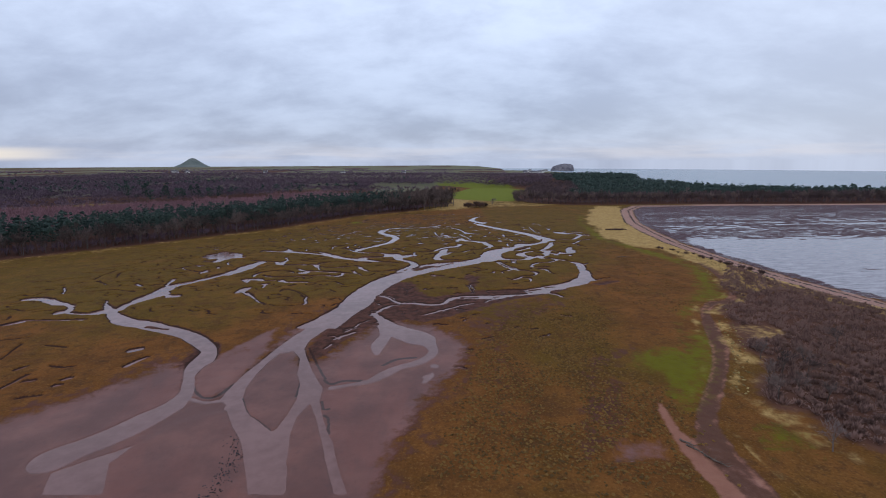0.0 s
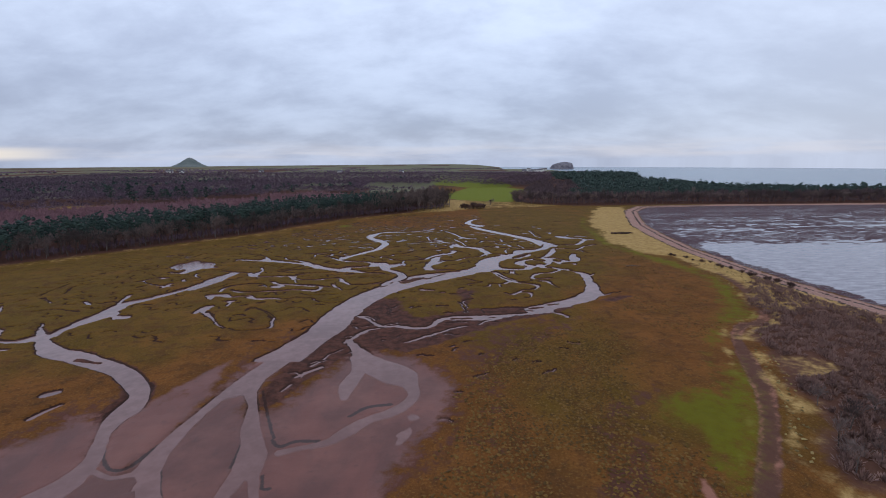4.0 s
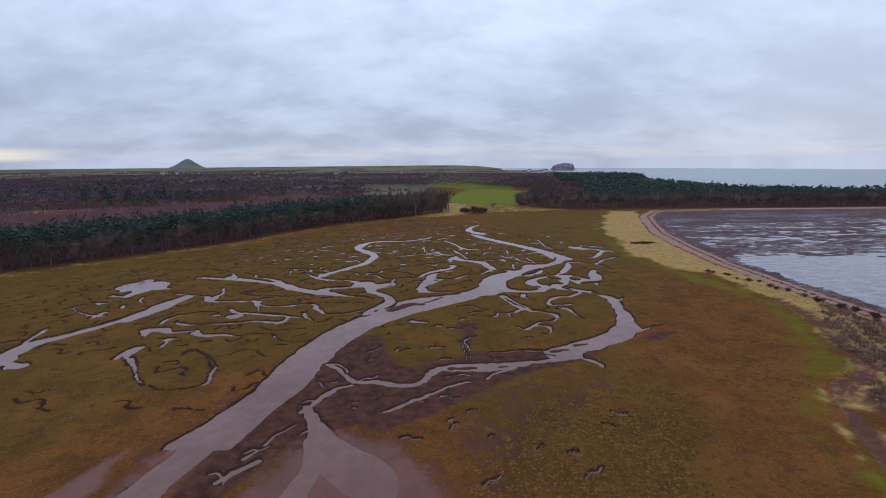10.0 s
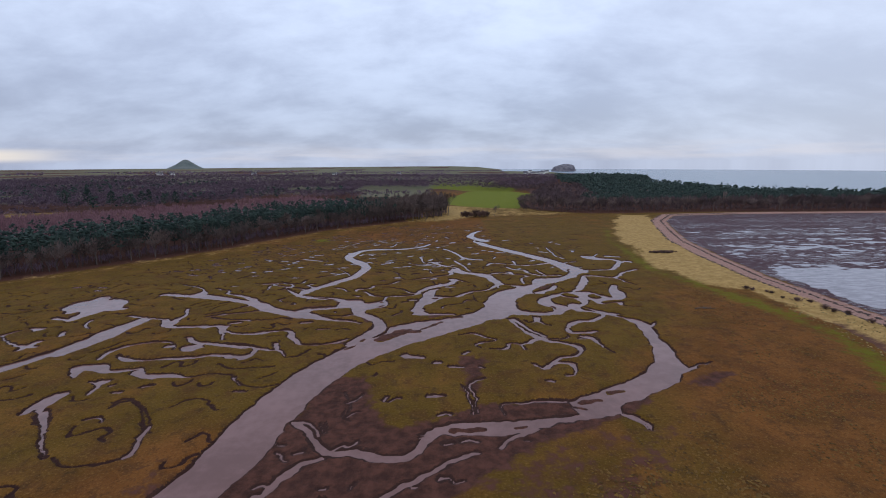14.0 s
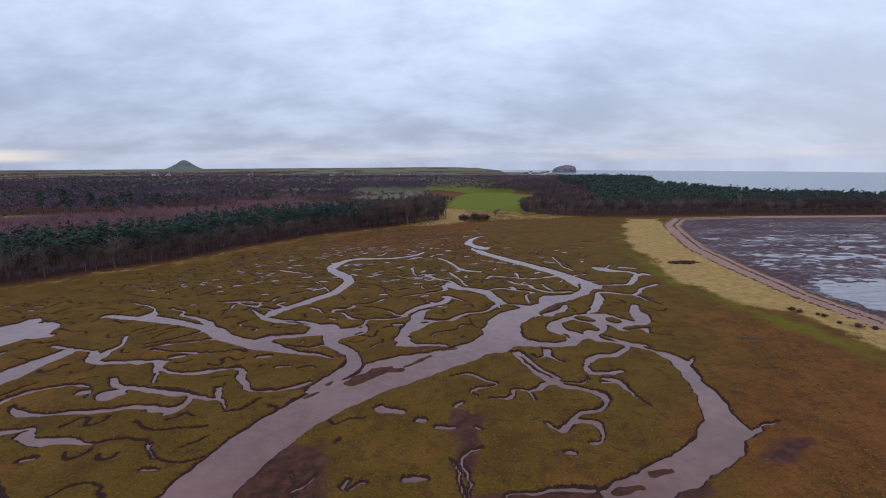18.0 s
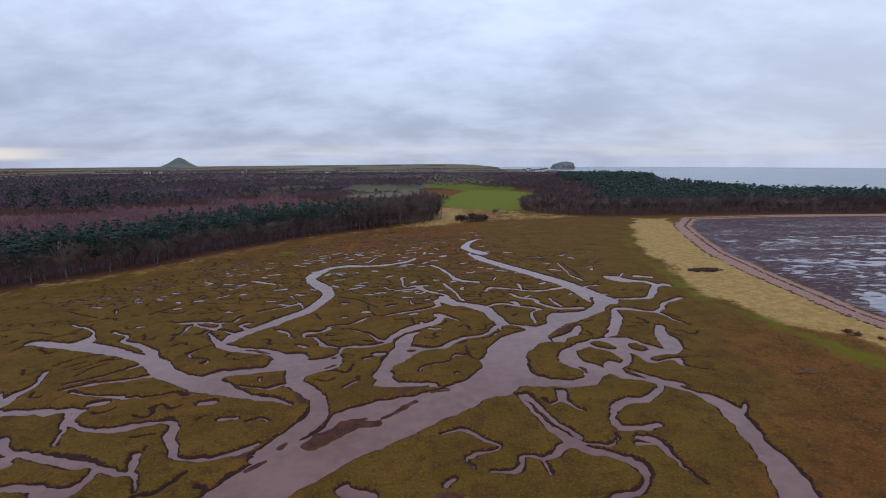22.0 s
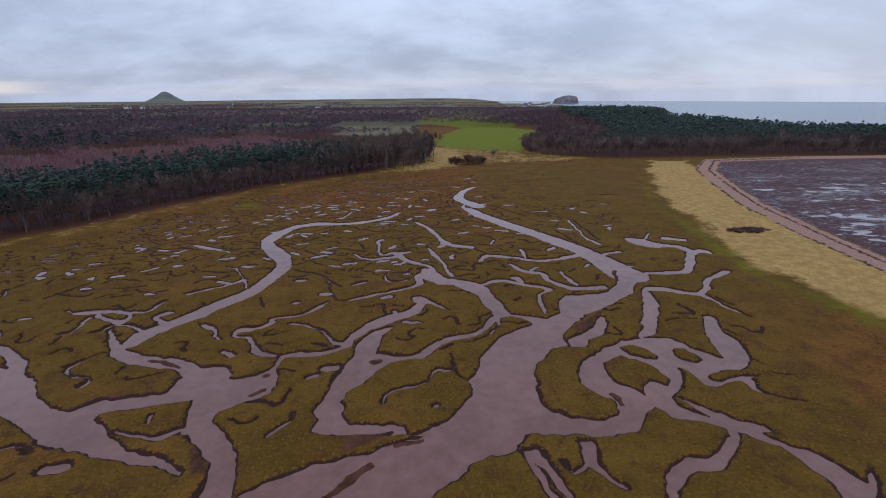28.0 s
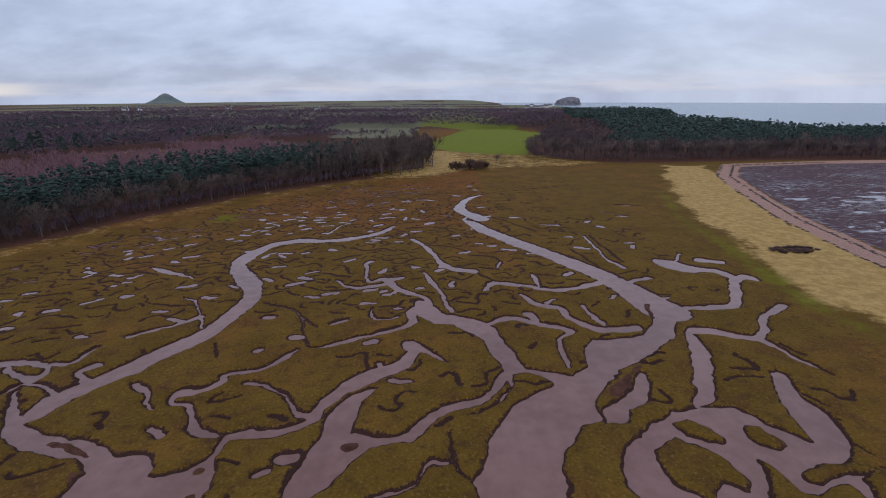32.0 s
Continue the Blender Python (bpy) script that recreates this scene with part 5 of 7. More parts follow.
def banks(top, sd, gully, bars, n2):
    """Height of the ground at the creeks: a steep bank falling to the bed."""
    z = np.where(sd > 0, top * np.tanh(0.85 * sd / np.maximum(top, 0.02)), -np.minimum(0.7, -0.55 * sd))
    z = np.where(gully < 0.5, np.minimum(z, np.maximum(top * rise(gully, -0.3, 0.4), 0.06)), z)
    return np.where(bars < 0.4, np.maximum(z, -0.30 + (0.40 + 0.42 * (n2 - 0.4)) * rise(-bars, -0.5, 0.9)), z)


def land(X, Y):
    """Heights, the distance from the nearest creek, and the cover of the ground."""
    wx, wy = warped(X, Y)

    def nearest(lines, start, pad=4, shape=False):
        d = np.full(X.shape, start)
        for c in lines:
            p = np.array(c) if shape else smooth_line(c)
            r = pad if shape else p[:, 2].max() / 2 + pad
            i0, i1 = np.searchsorted(xs, [p[:, 0].min() - r, p[:, 0].max() + r])
            j0, j1 = np.searchsorted(ys, [p[:, 1].min() - r, p[:, 1].max() + r])
            w = (slice(max(0, j0 - 1), j1 + 1), slice(max(0, i0 - 1), i1 + 1))
            d[w] = np.maximum(d[w], inside(wx[w], wy[w], c)) if shape else np.minimum(d[w], along(wx[w], wy[w], c))
        return d

    sd, gully, bars = waterways(nearest)
    flats = inside(wx, wy, FLATS)
    flats = np.minimum(flats, -1 - inside(wx, wy, DARK_MUD))
    mud = np.maximum(inside(wx, wy, DARK_MUD), np.maximum(inside(wx, wy, MUD_HOLLOW), inside(wx, wy, MUD_EAST) - 2.2))
    shore = inside(wx, wy, SHORE)
    dune = inside(X + 9 * (value_noise(X, Y, 13, 61) - 0.5), Y + 14 * (value_noise(X, Y, 16, 62) - 0.5), DUNE)
    west, east = inside(X, Y, WOODS_WEST), inside(X, Y, WOODS_EAST)
    meadow, field = np.maximum(inside(X, Y, MEADOW), np.maximum(inside(X, Y, GLADE), inside(X, Y, GROVE))), inside(X, Y, FIELD)
    heath = inside(X, Y, HEATH)
    green = np.maximum(inside(wx, wy, LAWN), np.maximum(inside(wx, wy, LAWN_NORTH) - 3, inside(wx, wy, LEFT_GREEN) - 1))
    fringe = inside(wx, wy, DUNE_GREEN) - 3
    green = np.maximum(green, inside(wx, wy, HEATH_GREEN) - 3)
    pond = inside(wx, wy, POND)
    track = along(wx, wy, TRACK)
    path = along(wx, wy, SAND_PATH)
    coast = inside(X, Y, COAST)

    n1, n2 = value_noise(X, Y, 22, 1), value_noise(X, Y, 4.0, 2)
    top = 0.42 + 0.20 * (n1 - 0.5) + 0.16 * (n2 - 0.5)
    top += 0.3 * rise(X, 45, 105) * rise(heath, -60, 5) + 0.6 * rise(heath, -2, 8) * (0.5 + n1)
    top += 0.55 * rise(dune, -3, 9) * (0.5 + n1)
    top += 0.7 * rise(west, -14, 30) + 0.7 * rise(east, -12, 30) + 0.5 * rise(np.maximum(meadow, field), -6, 20)
    top *= 1 - 0.52 * rise(Y, 195, 265) * rise(-Y, -372, -340) * rise(-west, 4, 30)
    # pools brim up to the turf round them
    top *= 0.22 + 0.78 * rise(nearest(POOLS, 12.0), 0.3, 2.4)
    # far country: low ridges to the north and west
    far = np.hypot(X, Y)
    ridge = 25 * rise(far, 1500, 2700) * (0.5 + 0.9 * value_noise(X, Y, 700, 5, 2)) + 5 * rise(far, 600, 1400)
    ridge = ridge * (1 + 1.15 * rise(-X, 100, 1900)) + 13 * rise(Y, 2400, 3000) * rise(-X, -380, -150) * rise(X, -900, -100)
    top += ridge * rise(-X, -420, 500)
    k = rise(flats, -3, 3)
    plates = np.full(X.shape, -9.0)
    for poly in FLAT_BARS:
        plates = np.maximum(plates, inside(wx, wy, poly))
    low = 0.015 + 0.10 * (value_noise(X, Y, 15, 6) - 0.45) + 0.05 * (n2 - 0.5) + 0.07 * rise(-X, 42, 60) + 0.10 * rise(plates, -0.6, 0.9)
    top = top * (1 - k) + low * k
    k = rise(mud, -1.5, 2.0)
    top = top * (1 - k) + (0.20 + 0.16 * (n2 - 0.5)) * k
    # creeks: a bank falling to the bed
    z = banks(top, sd, gully, bars, n2)
    near_bank = ((np.abs(sd) < 1.0) | (gully < 0.8) | (np.abs(bars) < 0.8)) & (shore < -8) & (coast < -5) & (pond < -1.5) & (track > 1.5) & (Y < 338) & (Y > 42) & (X > -150)
    # open shore: beach, wrack, then the bay's wet mud
    beach = -shore
    bay = 0.20 * (value_noise(X * 0.16, Y, 8, 12, 3) - 0.5) + 0.30 * (value_noise(X * 0.5, Y, 2.2, 14, 3) - 0.5) + 0.060
    sheet = Y + 26 * (value_noise(X * 0.3, Y, 22, 15, 3) - 0.5)
    bay += 0.10 * rise(Y, 318, 360) - 0.18 * rise(-sheet, -238, -218) * rise(shore, 5, 11) + 0.10 * rise(-shore, -13, -6) * rise(-Y, -300, -240)
    bay -= 0.05 * rise(Y, 238, 262) * rise(-Y, -312, -285) * rise(X, 130, 170)
    zb = np.where(shore > 3, bay, 1.1 - 1.1 * rise(shore, -6, 3) + bay * rise(shore, 0, 3))
    z = np.where(shore > -6, np.minimum(np.where(shore > -1, 9.0, z), np.maximum(zb, -0.4)), z)
    z = np.where(pond > 0, np.minimum(z, 0.10 * (n2 - 0.44)), z)
    z -= 0.12 * rise(-track, -0.8, 0.6) * (sd > 2)
    z = np.where(coast > 0, -3.0 * rise(coast, 0, 12) - 70 * rise(coast, 30, 200) + z * (1 - rise(coast, 0, 12)), z)
    straw = np.maximum(soft(dune, 4.0), 0.34 * soft(west + 14, 8) * soft(-west + 1, 4) + 0.45 * soft(meadow, 6) + 0.3 * soft(inside(X, Y, GROVE), 5))
    straw = np.maximum(straw, 0.42 * soft(heath, 2) * rise(value_noise(X, Y, 12, 31, 2), 0.70, 0.80))
    straw = np.maximum(straw, 0.75 * value_noise(X, Y, 5, 91, 2) * soft(1.2 - np.abs(track - 1.6), 1.2) * (X > 40) * (Y < 170))
    straw = np.maximum(straw, 0.8 * value_noise(X, Y, 4, 93, 2) * soft(2.6 - np.abs(heath + 2.0), 2.0) * (Y < 120))
    straw = np.maximum(straw, 0.85 * soft(beach, 1) * soft(14 - beach, 3) * (Y < 210))
    sandy = np.maximum(soft(-track, 1.0) * 0.22, soft(-path, 0.8)) * (Y < 170)
    sandy = np.maximum(sandy, (0.56 * soft(0.5 - np.abs(track + 0.15), 0.6)) * (Y < 135) * (X > 30))
    sandy = np.maximum(sandy, soft(shore + 5, 1.5) * soft(3.5 - shore, 1.5))
    broad = nearest([c for c in CREEKS if max(w for _, _, w in c) > 5.0], 12.0, 6) + 0.2
    wood = np.maximum(soft(west + 3, 5), soft(east + 3, 5)) * (1 - soft(meadow, 4))
    country = rise(far, 620, 760)
    fields = np.maximum(soft(field, 2), country * (value_noise(X, Y * 0.5, 150, 21, 1) > 0.33) * (1 - rise(X, 90, 130) * (Y < 1250)))
    wood = np.maximum(wood, country * (fields < 0.5) * 0.8)
    fields = np.maximum(fields, 0.9 * soft(inside(X, Y, [(-90, 596), (-15, 575), (-8, 714), (-100, 729)]), 6))
    wood = wood * (fields < 0.5)
    muddy = np.maximum(np.maximum(soft(mud, 2.2), 0.75 * soft(-bars, 0.5)), np.maximum(0.25 * soft(pond + 0.2, 1.0), soft(shore - 4, 1.5)))
    muddy = np.maximum(muddy, (0.66 * soft(1.3 - broad, 1.1) * soft(0.9 - sd, 0.8) + 0.56 * soft(flats + 6, 7)) * (flats < 4) * (Y < 345))
    muddy = np.maximum(muddy, 0.5 * soft(inside(wx, wy, HOLLOW), 2.0))
    muddy = np.maximum(muddy, 0.47 * np.maximum(soft(inside(wx, wy, DARK_SWARD), 3.0), soft(inside(wx, wy, BROWN_SWARD), 6.0)))
    orange = np.clip(0.8 * rise(flats, -22, -3) + 0.85 * rise(X - 30 * rise(Y, 138, 175), 10, 50) * rise(Y, 40, 70) * rise(-Y, -250, -170) + 0.55 * rise(-np.abs(Y - 66 + 0.3 * X), -26, -4) + 0.3 * rise(-west, -70, -20) * (west < 0) * (X < 30) + 0.35 * rise(Y, 235, 310) * rise(-shore, 0, 30), 0, 1)
    return z, near_bank, top, sd, gully, (np.maximum(np.maximum(soft(flats, 3.5), 0.8 * soft(inside(wx, wy, STRIP), 1.2)), np.maximum(0.55 * soft(pond, 1.5), 0.3 * soft(0.3 - track, 0.8) * (Y < 170))), muddy, np.maximum(0.9 * soft(green, 5.5), 0.60 * soft(fringe + 2.0, 4.0))), (straw, sandy, wood), (fields, np.maximum(soft(heath, 3), 0.95 * soft(0.2 - track, 0.6) * (Y < 172)), orange)


Z, NEAR_BANK, TOP, SD, SCARP, ZONE_A, ZONE_B, ZONE_C = land(X, Y)


def ground_z(x, y):
    """Height of the ground at a point."""
    i = int(np.clip(np.searchsorted(xs, x) - 1, 0, len(xs) - 2))
    j = int(np.clip(np.searchsorted(ys, y) - 1, 0, len(ys) - 2))
    u, v = (x - xs[i]) / (xs[i + 1] - xs[i]), (y - ys[j]) / (ys[j + 1] - ys[j])
    u, v = min(max(u, 0), 1), min(max(v, 0), 1)
    return float((Z[j, i] * (1 - u) + Z[j, i + 1] * u) * (1 - v) + (Z[j + 1, i] * (1 - u) + Z[j + 1, i + 1] * u) * v)


def ground_zs(x, y):
    """Heights of the ground at many points."""
    i = np.clip(np.searchsorted(xs, x) - 1, 0, len(xs) - 2)
    j = np.clip(np.searchsorted(ys, y) - 1, 0, len(ys) - 2)
    u = np.clip((x - xs[i]) / (xs[i + 1] - xs[i]), 0, 1)
    v = np.clip((y - ys[j]) / (ys[j + 1] - ys[j]), 0, 1)
    return (Z[j, i] * (1 - u) + Z[j, i + 1] * u) * (1 - v) + (Z[j + 1, i] * (1 - u) + Z[j + 1, i + 1] * u) * v


def mesh_of(name, verts, faces, mat, smooth=False):
    """A mesh from arrays of corners and of triangles or quads."""
    verts, faces = np.asarray(verts, np.float32), np.asarray(faces, np.int32)
    me = bpy.data.meshes.new(name)
    n, s = faces.shape
    me.vertices.add(len(verts))
    me.vertices.foreach_set("co", verts.ravel())
    me.loops.add(n * s)
    me.loops.foreach_set("vertex_index", faces.ravel())
    me.polygons.add(n)
    me.polygons.foreach_set("loop_start", np.arange(n, dtype=np.int32) * s)
    me.polygons.foreach_set("use_smooth", np.full(n, smooth))
    me.materials.append(mat)
    me.update(calc_edges=True)
    return me


def build_ground():
    ny, nx = X.shape
    wide = FINE * nx
    # cells that touch a bank are cut finer
    nb = NEAR_BANK
    fine = nb[:-1, :-1] | nb[:-1, 1:] | nb[1:, 1:] | nb[1:, :-1]
    J, I = np.nonzero(~fine)
    quads = [np.stack([(J + b) * FINE * wide + (I + a) * FINE for a, b in ((0, 0), (1, 0), (1, 1), (0, 1))], -1)]
    J, I = np.nonzero(fine)
    for p, q in ((p, q) for p in range(FINE) for q in range(FINE)):
        quads.append(np.stack([(J * FINE + q + b) * wide + I * FINE + p + a for a, b in ((0, 0), (1, 0), (1, 1), (0, 1))], -1))
    keys, faces = np.unique(np.concatenate(quads), return_inverse=True)
    faces = faces.reshape(-1, 4)
    JJ, II = keys // wide, keys % wide
    j, i = np.minimum(JJ // FINE, ny - 2), np.minimum(II // FINE, nx - 2)
    u, v = II / FINE - i, JJ / FINE - j

    def spread(f):
        f = np.broadcast_to(f, X.shape)
        return (f[j, i] * (1 - u) + f[j, i + 1] * u) * (1 - v) + (f[j + 1, i] * (1 - u) + f[j + 1, i + 1] * u) * v

    x, y, z, sd, gully = spread(X), spread(Y), spread(Z), spread(SD), spread(SCARP)
    # inner points of the finer cells get the bank's true height
    pad = np.zeros((ny + 1, nx + 1), bool)
    pad[1:-1, 1:-1] = fine
    cj, ci = JJ // FINE + 1, II // FINE + 1
    own = pad[cj, ci].copy()
    own &= np.where(II % FINE == 0, pad[cj, ci - 1], True)
    own &= np.where(JJ % FINE == 0, pad[cj - 1, ci], True)
    own &= (II % FINE != 0) | (JJ % FINE != 0)
    sel = np.nonzero(own)[0]
    px, py = x[sel], y[sel]
    wx, wy = warped(px, py)

    def nearest(lines, start, pad=2.5, shape=False):
        d = np.full(px.shape, start)
        for c in lines:
            p = np.array(c) if shape else smooth_line(c)
            r = pad if shape else p[:, 2].max() / 2 + pad
            lo, hi = np.searchsorted(py, [p[:, 1].min() - r, p[:, 1].max() + r])
            w = lo + np.nonzero(np.abs(px[lo:hi] - (p[:, 0].min() + p[:, 0].max()) / 2) < (p[:, 0].max() - p[:, 0].min()) / 2 + r)[0]
            if len(w):
                d[w] = np.maximum(d[w], inside(wx[w], wy[w], c)) if shape else np.minimum(d[w], along(wx[w], wy[w], c))
        return d

    fsd, fgully, fbars = waterways(nearest)
    z[sel] = banks(spread(TOP)[sel], fsd, fgully, fbars, value_noise(px, py, 4.0, 2)) + 0.05 * (value_noise(px, py, 0.7, 71, 2) - 0.5) * rise(fsd, 0.1, 0.6)
    sd[sel], gully[sel] = fsd, fgully
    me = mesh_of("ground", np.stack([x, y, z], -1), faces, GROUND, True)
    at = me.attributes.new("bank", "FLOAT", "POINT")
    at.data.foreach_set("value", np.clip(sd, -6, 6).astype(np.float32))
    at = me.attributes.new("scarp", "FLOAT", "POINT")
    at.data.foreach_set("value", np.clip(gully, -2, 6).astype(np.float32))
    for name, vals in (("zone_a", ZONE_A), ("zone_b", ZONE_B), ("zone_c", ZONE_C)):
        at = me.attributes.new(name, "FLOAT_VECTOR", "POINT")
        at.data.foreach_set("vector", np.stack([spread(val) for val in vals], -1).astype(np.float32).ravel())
    return tagged(new("ground", me), "salt marsh turf cut by muddy tidal creeks", "marsh", kind="structure")


def build_water():
    ring = [(-1500 + 3300 * math.sin(radians(a)), 150 + 3300 * math.cos(radians(a)), water_z) for a in range(0, 360, 2)]
    me = bpy.data.meshes.new("water")
    me.from_pydata([(-1500, 150, water_z)] + ring, [], [(0, i + 1, (i + 1) % 180 + 1) for i in range(180)])
    me.materials.append(WATER)
    me.update()
    if me.polygons[0].normal.z < 0:
        me.flip_normals()
    return tagged(new("water", me), "silty grey-brown water of creeks, bay and sea", "water", kind="structure")


build_ground()
build_water()


# ---- trees ----
def tufts(c, rx, rz, sides, rng):
    """Ragged tufts of foliage at many places: uneven double cones."""
    n = len(c)
    t = 2 * np.pi * (np.arange(sides)[None] + rng.uniform(-.3, .3, (n, sides))) / sides
    r = rx[:, None] * rng.uniform(0.55, 1.3, (n, sides))
    ring = np.stack([c[:, 0, None] + r * np.cos(t), c[:, 1, None] + r * np.sin(t), c[:, 2, None] + rz[:, None] * rng.uniform(-0.45, 0.4, (n, sides))], -1)
    top = c + np.stack([rng.uniform(-.35, .35, n) * rx, rng.uniform(-.35, .35, n) * rx, rz * rng.uniform(0.7, 1.25, n)], -1)
    low = c - np.stack([0 * rx, 0 * rx, rz * rng.uniform(0.4, 0.9, n)], -1)
    v = np.concatenate([top[:, None], low[:, None], ring], 1)
    f = []
    for i in range(sides):
        k = (i + 1) % sides
        f += [(0, 2 + i, 2 + k), (1, 2 + k, 2 + i)]
    f = np.array(f)[None] + (np.arange(n) * (sides + 2))[:, None, None]
    return v.reshape(-1, 3), f.reshape(-1, 3)


def sprays(base, tip, width, rng):
    """Thin upright twigs from base to tip, two crossed slivers each."""
    n = len(base)
    a = rng.uniform(0, np.pi, n)
    side = np.stack([np.cos(a), np.sin(a), 0 * a], -1) * width[:, None]
    cross = np.stack([-np.sin(a), np.cos(a), 0 * a], -1) * width[:, None]
    mid = base * 0.45 + tip * 0.55
    v = np.stack([base, mid + side, tip, mid - side, mid + cross, mid - cross], 1)
    f = np.array([(0, 1, 2), (0, 2, 3), (0, 4, 2), (0, 2, 5)])[None] + (np.arange(n) * 6)[:, None, None]
    return v.reshape(-1, 3), f.reshape(-1, 3)


def tube(verts, faces, a, b, ra, rb, sides=3):
    """Adds a tapered stick from a to b."""
    a, b = np.array(a, float), np.array(b, float)
    w = b - a
    w /= np.linalg.norm(w) + 1e-9
    u = np.cross(w, (0.3, 0.9, 0.1) if abs(w[2]) > 0.8 else (0, 0, 1))
    u /= np.linalg.norm(u)
    v = np.cross(w, u)
    n = len(verts)
    for c, r in ((a, ra), (b, rb)):
        for i in range(sides):
            t = 2 * math.pi * i / sides
            verts.append(c + r * (math.cos(t) * u + math.sin(t) * v))
    for i in range(sides):
        j = (i + 1) % sides
        faces.append((n + i, n + j, n + sides + j))
        faces.append((n + i, n + sides + j, n + sides + i))


def bare_tree_meshes(seed, height, spread, twig_mat, twigs=3):
    """Trunk with limbs, and a crown of fine twigs."""
    rnd = random.Random(seed)
    tv, tf, cv, cf = [], [], [], []

    def grow(p, d, length, r, depth):
        q = p + d * length
        if depth < 2:
            tube(tv, tf, p, q, r, r * 0.72, 5 if depth == 0 else 3)
        else:
            tube(cv, cf, p, q, r, r * 0.55, 3)
        if depth >= 4:
            return
        n = (4, 4, 3, twigs)[depth]
        for i in range(n):
            t = rnd.uniform(0.35, 1.0) if depth else rnd.uniform(0.45, 1.0)
            side = np.array([rnd.gauss(0, 1), rnd.gauss(0, 1), rnd.uniform(-0.1, 0.6)])
            nd = d * rnd.uniform(0.6, 1.1) + side * (0.5 + 0.12 * depth) * spread
            nd[2] += 0.15
            nd /= np.linalg.norm(nd)
            grow(p + d * length * t, nd, length * rnd.uniform(0.52, 0.74), r * rnd.uniform(0.42, 0.56), depth + 1)

    lean = np.array([rnd.gauss(0, 0.06), rnd.gauss(0, 0.06), 1.0])
    grow(np.zeros(3), lean / np.linalg.norm(lean), height * 0.46, height * 0.018, 0)
    for v in (tv, cv):
        for q in v:
            q[2] = max(q[2], 0)
    rng = np.random.default_rng(seed)
    tips = np.array([q for q in cv[3::6]])
    pick = tips[rng.integers(0, len(tips), 170)]
    pick = pick[pick[:, 2] > height * 0.12]
    out = pick - np.array([0, 0, height * 0.45])
    out /= np.linalg.norm(out, axis=1)[:, None] + 1e-6
    ends = pick + (out + rng.normal(0, 0.45, pick.shape) + np.array([0, 0, 0.35])) * rng.uniform(0.5, 1.5, (len(pick), 1))
    sv, sf = sprays(pick, ends, rng.uniform(0.08, 0.17, len(pick)), rng)
    sf = sf + len(cv)
    return mesh_of("trunk", tv, tf, BARK), mesh_of("crown", np.vstack([np.array(cv), sv]), np.vstack([np.array(cf), sf]), twig_mat)


def clump(verts, faces, c, rx, rz, rnd, sides=5):
    """A ragged tuft of foliage: an uneven double cone."""
    n = len(verts)
    verts.append((c[0] + rnd.uniform(-.3, .3) * rx, c[1] + rnd.uniform(-.3, .3) * rx, c[2] + rz * rnd.uniform(0.7, 1.2)))
    verts.append((c[0], c[1], c[2] - rz * rnd.uniform(0.4, 0.9)))
    for i in range(sides):
        t = 2 * math.pi * (i + rnd.uniform(-.3, .3)) / sides
        r = rx * rnd.uniform(0.6, 1.25)
        verts.append((c[0] + r * math.cos(t), c[1] + r * math.sin(t), c[2] + rz * rnd.uniform(-0.45, 0.35)))
    for i in range(sides):
        j = (i + 1) % sides
        faces.append((n, n + 2 + i, n + 2 + j))
        faces.append((n + 1, n + 2 + j, n + 2 + i))


def pine_meshes(seed, height):
    rnd = random.Random(seed)
    tv, tf, cv, cf = [], [], [], []
    lean = rnd.gauss(0, 0.25), rnd.gauss(0, 0.25)
    tube(tv, tf, (0, 0, 0), (lean[0], lean[1], height * 0.9), height * 0.016, height * 0.006, 5)
    for i in range(14):
        h = height * rnd.uniform(0.35, 0.92)
        a = rnd.uniform(0, 6.28)
        r = height * 0.17 * rnd.uniform(0.5, 1.0) * (1.25 - h / height)
        s = h / (height * 0.9)
        tube(tv, tf, (lean[0] * s, lean[1] * s, h), (lean[0] * s + r * math.cos(a), lean[1] * s + r * math.sin(a), h + r * 0.3), 0.05, 0.02, 3)
    for i in range(85):
        u = rnd.random() ** 0.8
        h = height * (0.42 + 0.58 * u)
        w = height * 0.20 * math.sin(min(1, (1.06 - u) * 1.35) * 1.57) + 0.15
        a, q = rnd.uniform(0, 6.28), w * rnd.random() ** 0.5
        clump(cv, cf, (lean[0] + q * math.cos(a), lean[1] + q * math.sin(a), h), rnd.uniform(0.45, 0.95), rnd.uniform(0.25, 0.55), rnd)
    return mesh_of("trunk", tv, tf, BARK), mesh_of("crown", cv, cf, NEEDLES)


def tree(name, label, group, meshes, x, y, scale, turn, category="tree"):
    """One tree: an empty at its foot with trunk and crown."""
    root = new(name)
    root.matrix_basis = Matrix.LocRotScale((x, y, ground_z(x, y) - 0.05), Euler((0, 0, turn)), (scale, scale, scale * random.uniform(0.92, 1.1)))
    for part_name, me in zip(("trunk", "crown"), meshes):
        ob = new(part_name, me)
        ob.parent = root
    return tagged(root, label, category, group)


def line_points(pts, step):
    """Evenly spaced points along a line."""
    p = np.array(pts, float)
    seg = np.hypot(*np.diff(p, axis=0).T)
    s = np.concatenate([[0], np.cumsum(seg)])
    t = np.arange(0, s[-1], step)
    return np.stack([np.interp(t, s, p[:, 0]), np.interp(t, s, p[:, 1])], -1), s[-1]


